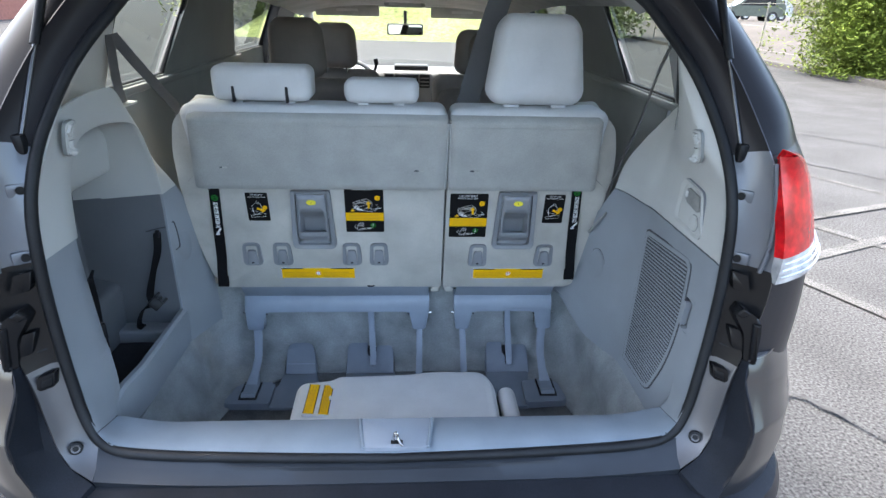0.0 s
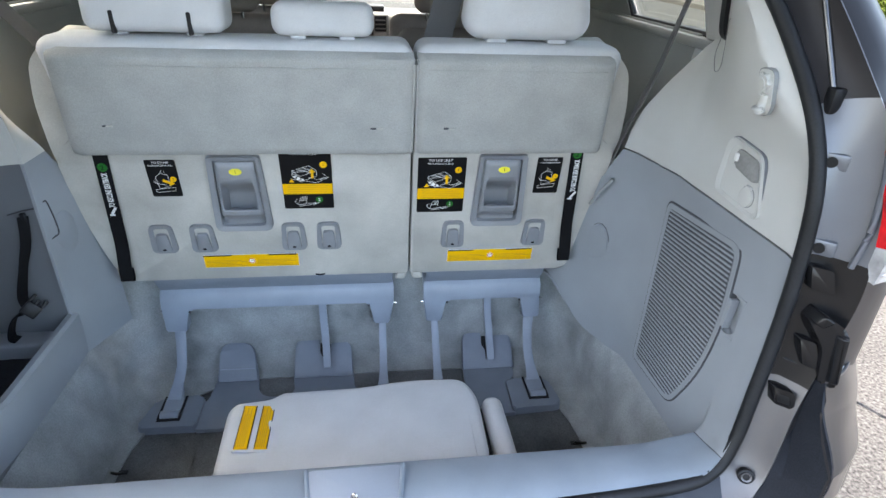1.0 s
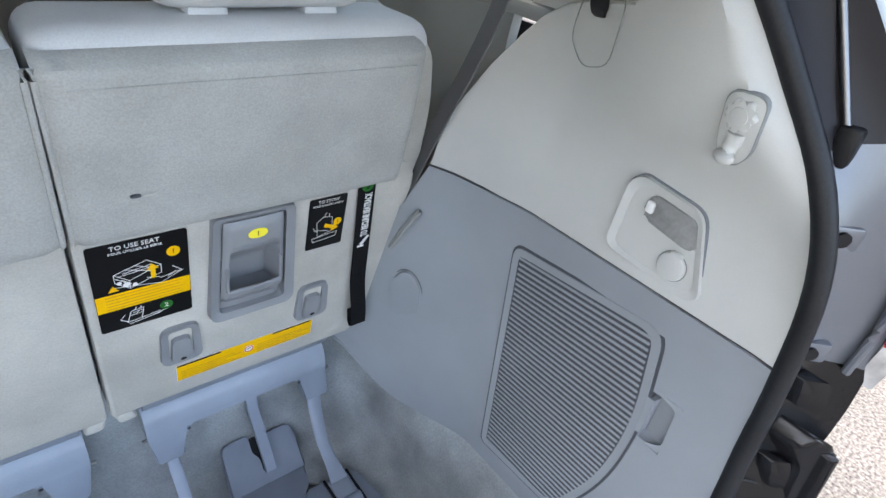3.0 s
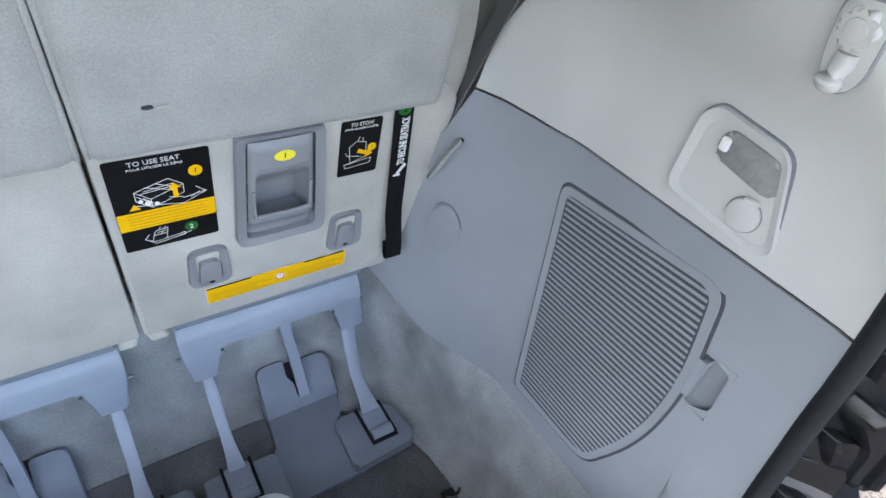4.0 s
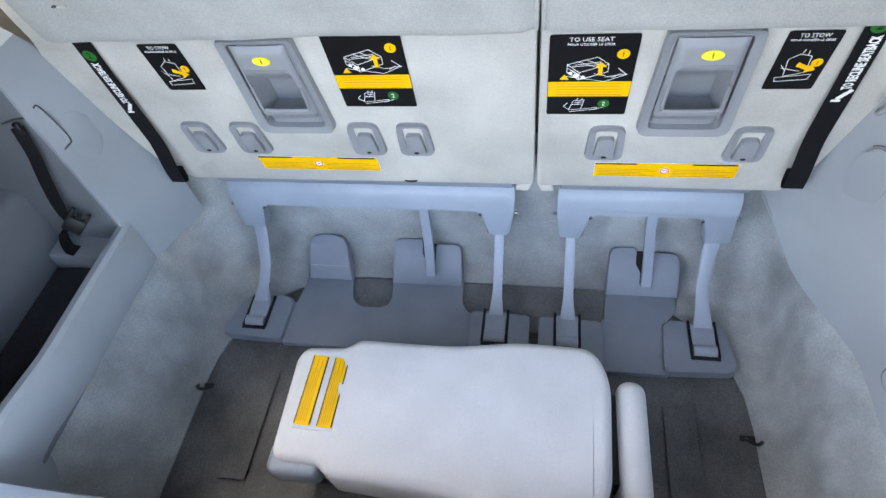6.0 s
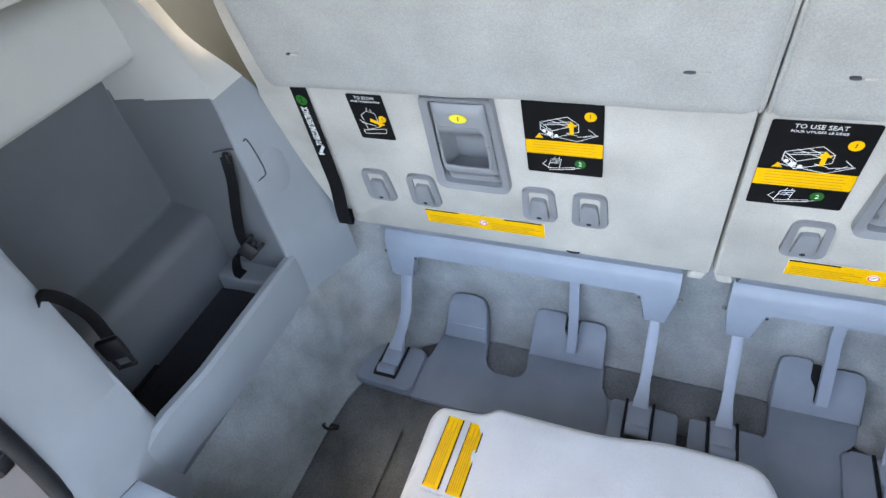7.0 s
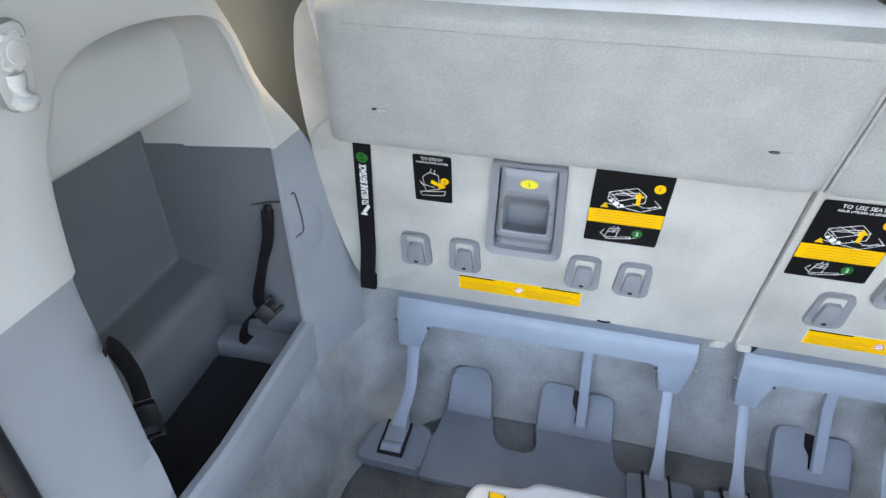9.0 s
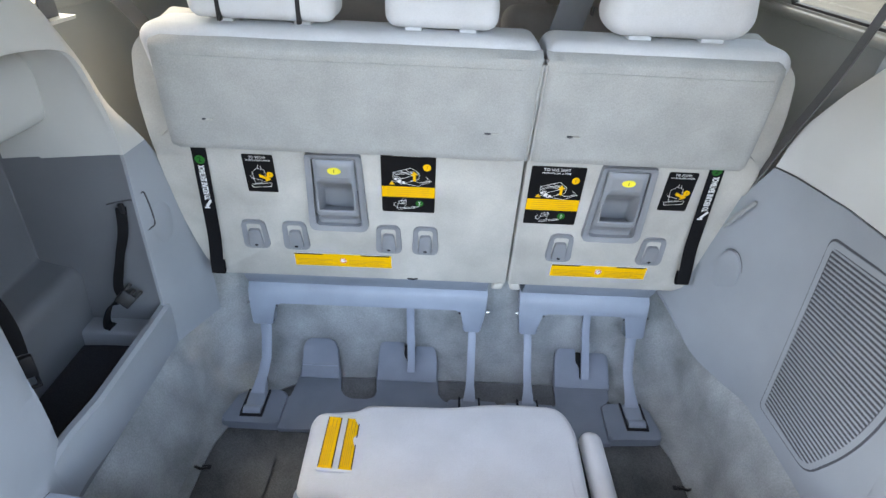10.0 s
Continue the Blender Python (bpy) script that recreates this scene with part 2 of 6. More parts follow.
def puff(pts, z0, z1, r, seg=5, m=None, fn=None, bottom=True):
    """A padded block: the smooth outline carried up and rounded over at the top and bottom."""
    a = sum(pts[i - 1][0] * pts[i][1] - pts[i][0] * pts[i - 1][1] for i in range(len(pts)))
    pts = [Vector(p) for p in (pts if a > 0 else pts[::-1])]
    k = len(pts)
    inward = []
    for i in range(k):
        d = (pts[(i + 1) % k] - pts[i - 1]).normalized()
        inward.append(Vector((-d.y, d.x)))
    prof = [(r * (1 - math.sin(a)), z1 - r * (1 - math.cos(a)) if False else z1 - r + r * math.cos(a)) for a in np.linspace(math.pi / 2, 0, seg + 1)]
    low = [(d, z0 + z1 - z) for d, z in prof[::-1]]
    bm = bmesh.new()
    rings = [[bm.verts.new((*(p + n * d), z)) for p, n in zip(pts, inward)] for d, z in low + prof]
    for a_, b_ in zip(rings, rings[1:]):
        for i in range(k):
            bm.faces.new((a_[i - 1], a_[i], b_[i], b_[i - 1]))
    bm.faces.new(rings[0][::-1])
    bm.faces.new(rings[-1])
    if fn:
        for v in bm.verts:
            v.co = Vector(fn(*v.co))
    if m is not None:
        bm.transform(m)
    return normals(bm)


def frame_ring(outer, inner, z0, z1, m=None):
    """A flat frame between two outlines with as many points."""
    bm = bmesh.new()
    k = len(outer)
    rings = [[bm.verts.new((*p, z)) for p in o] for o, z in ((outer, z0), ([tuple(Vector(a).lerp(Vector(b), 0.12)) for a, b in zip(outer, inner)], z1), (inner, z1 * 0.7 + z0 * 0.3), (inner, z0))]
    for a, b in zip(rings, rings[1:] + rings[:1]):
        for i in range(k):
            bm.faces.new((a[i - 1], a[i], b[i], b[i - 1]))
    if m is not None:
        bm.transform(m)
    return normals(bm)


def sheet(rows, thick=0.0, close=False):
    """A smooth skin over rows of points, with some thickness behind it."""
    bm = bmesh.new()
    vs = [[bm.verts.new(p) for p in row] for row in rows]
    for a, b in zip(vs, vs[1:]):
        for i in range(len(a) - (0 if close else 1)):
            j = (i + 1) % len(a)
            bm.faces.new((a[i], a[j], b[j], b[i]))
    normals(bm)
    if thick:
        bmesh.ops.solidify(bm, geom=bm.faces[:], thickness=thick)
    return bm


def curve_pts(pts, n=6):
    """A smooth line (Catmull-Rom) through the points."""
    p = [Vector(q) for q in pts]
    p = [p[0] * 2 - p[1]] + p + [p[-1] * 2 - p[-2]]
    out = []
    for i in range(1, len(p) - 2):
        for j in range(n):
            t = j / n
            out.append(0.5 * (2 * p[i] + (p[i + 1] - p[i - 1]) * t + (2 * p[i - 1] - 5 * p[i] + 4 * p[i + 1] - p[i + 2]) * t * t + (3 * p[i] - p[i - 1] - 3 * p[i + 1] + p[i + 2]) * t ** 3))
    return out + [p[-2]]


def tube(path, radius, seg=10, squash=1.0, up=(0, 0, 1), caps=True):
    """A rod along a line; radius one number or one for each point; squash flattens it along up."""
    bm = bmesh.new()
    path = [Vector(p) for p in path]
    rings = []
    for i, p in enumerate(path):
        d = (path[min(i + 1, len(path) - 1)] - path[max(i - 1, 0)]).normalized()
        u = Vector(up)
        side = d.cross(u)
        if side.length < 1e-4:
            side = d.cross(Vector((1, 0, 0)))
        side.normalize()
        w = side.cross(d).normalized()
        r = radius[i] if isinstance(radius, (list, tuple)) else radius
        rings.append([bm.verts.new(p + side * math.cos(2 * math.pi * k / seg) * r + w * math.sin(2 * math.pi * k / seg) * r * squash) for k in range(seg)])
    for a, b in zip(rings, rings[1:]):
        for k in range(seg):
            bm.faces.new((a[k - 1], a[k], b[k], b[k - 1]))
    if caps:
        bm.faces.new(rings[0])
        bm.faces.new(rings[-1])
    return normals(bm)


def band(path, width, thick, across):
    """A flat strap along a line; across: the way of its width, one or one for each point."""
    rows = []
    for i, p in enumerate(path):
        a = Vector(across[i] if isinstance(across[0], (list, tuple, Vector)) else across).normalized() * width / 2
        rows.append([Vector(p) - a, Vector(p), Vector(p) + a])
    return sheet(rows, thick)


def disc(x, y, r, z0, z1, m=None, n=20, ry=None, edge=0.0):
    return slab([(x + r * math.cos(2 * math.pi * i / n), y + (ry or r) * math.sin(2 * math.pi * i / n)) for i in range(n)], z0, z1, m, edge)


def merge(*bms):
    """Several pieces of one part in one mesh."""
    out = bmesh.new()
    for b in bms:
        me = bpy.data.meshes.new("piece")
        b.to_mesh(me)
        b.free()
        out.from_mesh(me)
        bpy.data.meshes.remove(me)
    return out


def carve(ob, bm):
    """Cuts a block out of a finished mesh."""
    me = bpy.data.meshes.new("cutter")
    bm.to_mesh(me)
    bm.free()
    c = bpy.data.objects.new("cutter", me)
    scene.collection.objects.link(c)
    md = ob.modifiers.new("cut", "BOOLEAN")
    md.operation, md.solver, md.object = "DIFFERENCE", "EXACT", c
    bpy.context.view_layer.update()
    done = bpy.data.meshes.new_from_object(ob.evaluated_get(bpy.context.evaluated_depsgraph_get()))
    ob.modifiers.clear()
    ob.data = done
    finish(ob)
    bpy.data.objects.remove(c)


def letters(text, size, x, y, z, m=None, width=None, turn=0, bold=0.0):
    """Raised letters of the built-in font, centred on x, y in the local plane."""
    cu = bpy.data.curves.new("letters", "FONT")
    cu.body, cu.size, cu.align_x, cu.align_y, cu.extrude = text, size, "CENTER", "CENTER", 0.0002
    cu.resolution_u, cu.offset = 2, bold
    ob = bpy.data.objects.new("letters", cu)
    scene.collection.objects.link(ob)
    bpy.context.view_layer.update()
    me = bpy.data.meshes.new_from_object(ob.evaluated_get(bpy.context.evaluated_depsgraph_get()))
    bpy.data.objects.remove(ob)
    bm = bmesh.new()
    bm.from_mesh(me)
    bpy.data.meshes.remove(me)
    xs = [v.co.x for v in bm.verts]
    k = width / (max(xs) - min(xs)) if width else 1
    bm.transform(Matrix.Translation((x, y, z)) @ pose(0, 0, 0, 0, 0, turn) @ Matrix.Diagonal((k, 1, 1, 1)))
    if m is not None:
        bm.transform(m)
    return bm


def smooth(v):
    v = max(0.0, min(1.0, v))
    return v * v * (3 - 2 * v)


def lerp(a, b, t):
    return a + (b - a) * t


def table(keys, v):
    """Reads a smooth value out of (place, value) pairs."""
    if v <= keys[0][0]:
        return keys[0][1]
    for (a, p), (b, q) in zip(keys, keys[1:]):
        if v <= b:
            return p + (q - p) * (v - a) / (b - a)
    return keys[-1][1]


# ---- the van: opening, body, cargo walls ----
# half outline of the tailgate opening along the seal, from the sill's middle up to the roof
SEAL = [(0.0, -0.008, 0.622), (0.30, -0.004, 0.626), (0.55, 0.006, 0.632), (0.632, 0.016, 0.652), (0.668, 0.032, 0.705), (0.686, 0.048, 0.79),
        (0.699, 0.062, 0.92), (0.702, 0.072, 1.05), (0.700, 0.088, 1.16), (0.694, 0.122, 1.245), (0.682, 0.178, 1.325), (0.648, 0.25, 1.425),
        (0.60, 0.325, 1.51), (0.54, 0.39, 1.585), (0.42, 0.44, 1.645), (0.2, 0.455, 1.66), (0.0, 0.46, 1.665)]
SEALC = curve_pts(SEAL, 4)


def both(pts):
    """A half line and its mirror image, as one line from side to side."""
    return [Vector((-p[0], p[1], p[2])) for p in pts[::-1]][:-1] + [Vector(p) for p in pts]


def offset_line(pts, out, back):
    """The line moved outwards in its own face and rearwards."""
    res = []
    for i, p in enumerate(pts):
        d = (Vector(pts[min(i + 1, len(pts) - 1)]) - Vector(pts[max(i - 1, 0)])).normalized()
        o = Vector((d.z, 0, -d.x)).normalized()
        res.append(Vector(p) + o * out + Vector((0, -back, 0)))
    return res


van = thing("minivan", (0, 1.8, 0), "dark grey metallic minivan with its tailgate open, parked on asphalt", "car")

loop = both(SEALC)
seal = tube(loop + [loop[0]], 0.0118, 12, caps=False)
part("weather_seal", seal, RUBBER, van, "black rubber weather seal round the tailgate opening")
lip = tube([p + Vector((0, 0.007, 0)) for p in offset_line(loop, -0.002, 0)] + [loop[0] + Vector((0, 0.007, 0.002))], 0.0045, 8, caps=False)
part("seal_lip", lip, DARKP, van)

# painted channel round the opening, then the outer skin of the body
OUTER = [(0.646, -0.036, 0.598), (0.697, -0.024, 0.638), (0.718, -0.013, 0.72), (0.732, 0.0, 0.80), (0.752, 0.010, 0.87), (0.766, 0.013, 0.94), (0.775, 0.015, 1.03), (0.77, 0.03, 1.15),
         (0.755, 0.05, 1.25), (0.735, 0.11, 1.335), (0.70, 0.19, 1.44), (0.655, 0.27, 1.535), (0.59, 0.345, 1.625), (0.45, 0.40, 1.69), (0.2, 0.42, 1.71), (0.0, 0.425, 1.715)]
outc = curve_pts(OUTER, 4)
inn = [p for p in SEALC if p.x > 0.641 or p.z > 1.3]


def resample(line, n):
    line = [Vector(p) for p in line]
    d = [0.0]
    for a, b in zip(line, line[1:]):
        d.append(d[-1] + (b - a).length)
    out = []
    for i in range(n):
        s = d[-1] * i / (n - 1)
        k = max(j for j in range(len(d)) if d[j] <= s + 1e-9)
        k = min(k, len(line) - 2)
        t = (s - d[k]) / max(d[k + 1] - d[k], 1e-9)
        out.append(line[k].lerp(line[k + 1], t))
    return out


def mirror_pts(rows, s):
    return [[(p[0] * s, p[1], p[2]) for p in row] for row in rows]


N = 60
A = resample(inn, N)
rest = [p for p in outc if p.z > 1.22]
top_n = sum(1 for a in A if a.z > 1.20)
B = [Vector([table([(p.z, p[i]) for p in outc if p.z < 1.3], a.z - 0.068 * max(0, 1 - (a.z - 0.665) / 0.12)) for i in range(3)]) for a in A[:N - top_n]] + resample(rest, top_n)
for s in (1, -1):
    rows = []
    for k in (0.0, 0.15, 0.5, 0.85, 1.0):
        dip = 0.018 * math.sin(math.pi * k)
        rows.append([(a.lerp(b, k) + Vector((0, dip, 0))) for a, b in zip(A, B)])
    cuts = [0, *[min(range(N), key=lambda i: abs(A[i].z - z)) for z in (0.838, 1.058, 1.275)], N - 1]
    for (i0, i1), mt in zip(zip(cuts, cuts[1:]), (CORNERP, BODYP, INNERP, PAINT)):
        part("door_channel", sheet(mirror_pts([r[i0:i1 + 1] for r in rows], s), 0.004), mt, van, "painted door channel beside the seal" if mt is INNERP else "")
rows = []
for p, q in zip(resample(both([v for v in SEALC if v.x < 0.645 and v.z < 1]), 40), resample([Vector((x, -0.042 + 0.006 * (x / 0.646) ** 4, 0.583 + 0.015 * (x / 0.646) ** 4)) for x in np.linspace(-0.646, 0.646, 41)], 40)):
    rows.append([p + Vector((0, 0.01, -0.004)), p + Vector((0, -0.012, -0.016)), p.lerp(q, 0.6) + Vector((0, 0.008, 0)), q, q + Vector((0, 0.01, -0.03))])
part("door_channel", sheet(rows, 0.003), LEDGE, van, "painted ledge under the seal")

# outer flank: from the channel's edge round the corner and forward along the side
FLANK = [(0.985, 0.20, 0.70), (0.992, 0.22, 0.80), (0.990, 0.24, 0.95), (0.965, 0.26, 1.12), (0.925, 0.29, 1.27), (0.85, 0.36, 1.42), (0.757, 0.46, 1.58), (0.672, 0.52, 1.68), (0.59, 0.56, 1.72), (0.3, 0.60, 1.745), (0.0, 0.62, 1.75)]
F = resample(curve_pts(FLANK, 4), N)
B2 = resample([p for p in outc if p.z > 0.72], N)
for s in (1, -1):
    rows = []
    for k in range(11):
        t = k / 10
        row = []
        for b, f in zip(B2, F):
            bulge = math.sin(math.pi * t) * table([(1.2, 0.035), (1.4, 0.02), (1.7, 0.015)], b.z)
            p = b.lerp(f, t)
            w = smooth((b.z - 1.28) / 0.10)
            turn = 1.8 * w + 1 - w
            row.append((lerp(b.x, f.x, 1 - (1 - t) ** turn) + bulge * 0.8 * (1 - w), lerp(b.y, f.y, t ** turn) - bulge * (1 - w), p.z))
        rows.append(row)
    part("rear_quarter", sheet(mirror_pts([r[:22] for r in rows], s), 0.004), PAINT, van, "dark grey metallic rear corner panel")
    part("rear_pillar", sheet(mirror_pts([r[21:] for r in rows], s), 0.004), PILLAR, van, "glossy black rear pillar beside the opening")
    # long side panel under the windows
    prof = [(0.90, 0.30), (0.965, 0.42), (0.99, 0.62), (0.992, 0.80), (0.985, 0.98), (0.935, 1.16), (0.885, 1.26)]
    rows = [[(x - (0.12 * max(0, (y - 3.9)) if y > 3.9 else 0), y, z) for x, z in prof] for y in (0.21, 0.6, 1.2, 1.8, 2.4, 3.0, 3.6, 4.1, 4.6)]
    part("side_body", sheet(mirror_pts(rows, s), 0.004), PAINT, van)

# roof outside and headliner inside
rows = [[(x, y, 1.75 - 0.10 * (x / 0.72) ** 4 - 0.02 * (y - 1.9) ** 2 * (1 if y > 1.9 else 0.3)) for x in np.linspace(-0.72, 0.72, 13)] for y in np.linspace(0.60, 3.15, 9)]
part("roof", sheet(rows, 0.01), PAINT, van)
rows = [[(x, y, 1.635 - 0.07 * (x / 0.70) ** 4 - 0.055 * max(0, y - 1.6) ** 1.5) for x in np.linspace(-0.70, 0.70, 13)] for y in np.linspace(0.47, 3.16, 10)]
tagged(part("ceiling", sheet(rows, 0.006), HEADL), "light grey fabric headliner of the van", "ceiling", kind="structure")

# bumper: one profile carried round the corner
PLAN = [(0.0, -0.02), (0.35, -0.015), (0.60, 0.0), (0.735, 0.03), (0.80, 0.09), (0.84, 0.20), (0.85, 0.32)]
plan = curve_pts([(x, y, 0) for x, y in PLAN], 4)
prof_pad = [(-0.005, 0.585), (0.03, 0.578), (0.08, 0.566), (0.12, 0.560), (0.138, 0.548)]
prof_face = [(0.138, 0.548), (0.152, 0.52), (0.158, 0.44), (0.15, 0.33), (0.12, 0.26), (0.05, 0.24)]
for name, prof, m in (("bumper_step_pad", prof_pad, PAD), ("bumper_face", prof_face, PAINT)):
    full = both(plan)
    rows = []
    for i, p in enumerate(full):
        d = (full[min(i + 1, len(full) - 1)] - full[max(i - 1, 0)]).normalized()
        o = Vector((d.y, -d.x, 0))
        rows.append([p + o * r + Vector((0, 0, z)) for r, z in prof])
    part(name, sheet(rows, 0.004), m, van, "worn dark bumper step pad" if m is PAD else "dark grey painted bumper")
# raised tailgate overhead, out of view; sized to shade the opening
TG0, TG1 = Vector((0, 0.44, 1.725)), Vector((0, -1.00, 1.99))
for nm, mt, off in (("tailgate_skin", PAINT, 0.05), ("tailgate_trim", GREY, 0.0)):
    rows = []
    for t in np.linspace(0, 1, 7):
        c = TG0.lerp(TG1, t) + Vector((0, 0.02, off + 0.04 * math.sin(math.pi * t)))
        rows.append([(x, c.y, c.z - 0.07 * (x / 0.80) ** 4) for x in np.linspace(-0.80, 0.80, 11)])
    part(nm, sheet(rows, 0.01), mt, van, "raised tailgate" if off else "")

# sill trim with the latch cover, and the corners that lead up into the side panels
REAR = offset_line([p for p in SEALC if p.z < 0.95], -0.011, 0.004)


def rear_edge(x):
    """Rear edge of the sill trim, just inside the seal."""
    return table([(p.x, p.y) for p in REAR if p.z < 0.70], x), table([(p.x, p.z) for p in REAR if p.z < 0.70], x)


CROSS = ((0.0, 0.0), (0.10, 0.004), (0.3, 0.002), (0.5, -0.002), (0.7, -0.002), (0.9, 0.001), (1.0, 0.0))
MID = (0.630, 0.6385, 0.6455, 0.647, 0.6455, 0.642, 0.6375)
rows = []
for x in np.linspace(-0.646, 0.646, 55):
    e = max(0, (abs(x) - 0.46) / 0.186) ** 2
    w = smooth((abs(x) - 0.50) / 0.13)
    y, z = rear_edge(abs(x))
    zb = 0.643 + 0.016 * e
    row = [(x, 0.125, 0.48), (x, 0.112, 0.585), (x, 0.108, 0.622 + 0.016 * e)]
    for (t, lift), zm in zip(CROSS[::-1], MID[::-1]):
        row.append((x, lerp(y, 0.104, t), lerp(zm, lerp(z, zb, t) + 0.8 * lift, w)))
    rows.append(row + [(x, y + 0.002, z - 0.024)])
sill = tagged(part("trim_sill", sheet(rows, 0.004), SILL), "light blue-grey plastic sill trim of the cargo opening", "sill trim", kind="structure")


def strip_x(s, y, z):
    """Distance from the middle of the grey side panel beside the seal."""
    if s < 0:
        k = max(0, min(1, (y - 0.05) / 0.14))
        return lerp(table([(0.665, 0.668), (0.78, 0.684), (0.88, 0.696)], z), table([(0.665, 0.672), (0.78, 0.680), (0.88, 0.690)], z), k)
    k = max(0, min(1, 1 - (y - table([(p.z, p.y) for p in SEALC if p.x > 0.6], z) - 0.006) / 0.026))
    return lerp(0.699 - 0.0695 * (0.98 - z), table([(p.z, p.x) for p in SEALC if p.x > 0.6], z) - 0.006, k)


n = 28
a_line = resample([Vector((0.645, *rear_edge(0.645)))] + [p for p in REAR if p.x > 0.645 and p.z < 0.815], n)
for s in (1, -1):
    b_line = resample(curve_pts([(0.645, 0.104, 0.659), (0.663, 0.113, 0.674), (0.6745, 0.124, 0.702), (0.6818, 0.134, 0.745), (0.6857, 0.142, 0.81)] if s > 0 else
                                [(0.645, 0.104, 0.659), (0.655, 0.125, 0.662), (0.662, 0.150, 0.668), (0.669, 0.175, 0.682), (0.6735, 0.189, 0.71), (0.682, 0.196, 0.81)], 5), n)
    rows = []
    for a, b in zip(a_line, b_line):
        k = max(0.0, min(1.0, (0.74 - b.z) / 0.08))
        row = [a + Vector((0.006, -0.002, -0.008))]
        for t, lift in CROSS:
            p = a.lerp(b, t) + Vector((-0.6, 0, 0.8)) * lift * k
            row.append(Vector((lerp(p.x, strip_x(s, p.y, p.z) - lerp(0.0006, -0.0016, smooth((p.z - 0.775) / 0.03)), smooth((p.z - 0.70) / 0.08)), p.y, p.z)))
        b = row[-1]
        row += [b + Vector((0.008, 0.004, -0.002)).lerp(Vector((0.0005, 0.005, -0.03)), k), b + Vector((0.02, 0.006, -0.004)).lerp(Vector((0.002, 0.014, -0.17)), k)]
        rows.append(row)
    tagged(part("trim_corner_right" if s > 0 else "trim_corner_left", sheet(mirror_pts(rows, s)), GREY), "grey plastic corner between sill and side panel", "corner trim", kind="structure")
    part("sill_seam", tube([(s * (p.x - 0.0006), p.y, p.z + 0.0003) for p in rows[0][1:8]], 0.0008, 6), GAP, sill)
latch = thing("tailgate_latch", (0, 0.03, 0.66), "blue-grey latch cover with a steel striker on the sill", "latch")
M0 = pose(0, 0.040, 0.6475, 3, 0, 0)
part("latch_cover", slab(rounded([(-0.070, -0.046), (0.070, -0.046), (0.082, 0.044), (-0.082, 0.044)], 0.008), -0.006, 0.0042, M0, 0.002), mat("latch_plastic", (0.25, 0.278, 0.318), 0.5, grain=700, vary=0.04, stain=9, stain_amount=0.06, bump=0.06, bump_scale=1200), latch, "pale flat latch cover")
for s in (1, -1):
    part("cover_lip", tube([M0 @ Vector((s * 0.072, -0.046, 0.003)), M0 @ Vector((s * 0.084, 0.044, 0.003))], 0.004, 8), SILL, latch)
part("latch_pocket", box(-0.011, 0.016, -0.036, -0.024, 0.003, 0.005, 0.0015, m=M0), DARKP, latch, "black pocket round the striker")
part("striker", tube(curve_pts([(-0.004, 0.012, 0.645), (-0.004, 0.010, 0.662), (-0.002, 0.009, 0.676), (0.003, 0.008, 0.676), (0.005, 0.006, 0.664), (0.012, -0.002, 0.655), (0.016, -0.004, 0.652)], 4), 0.0032, 8), CHROME, latch, "bare steel striker loop")

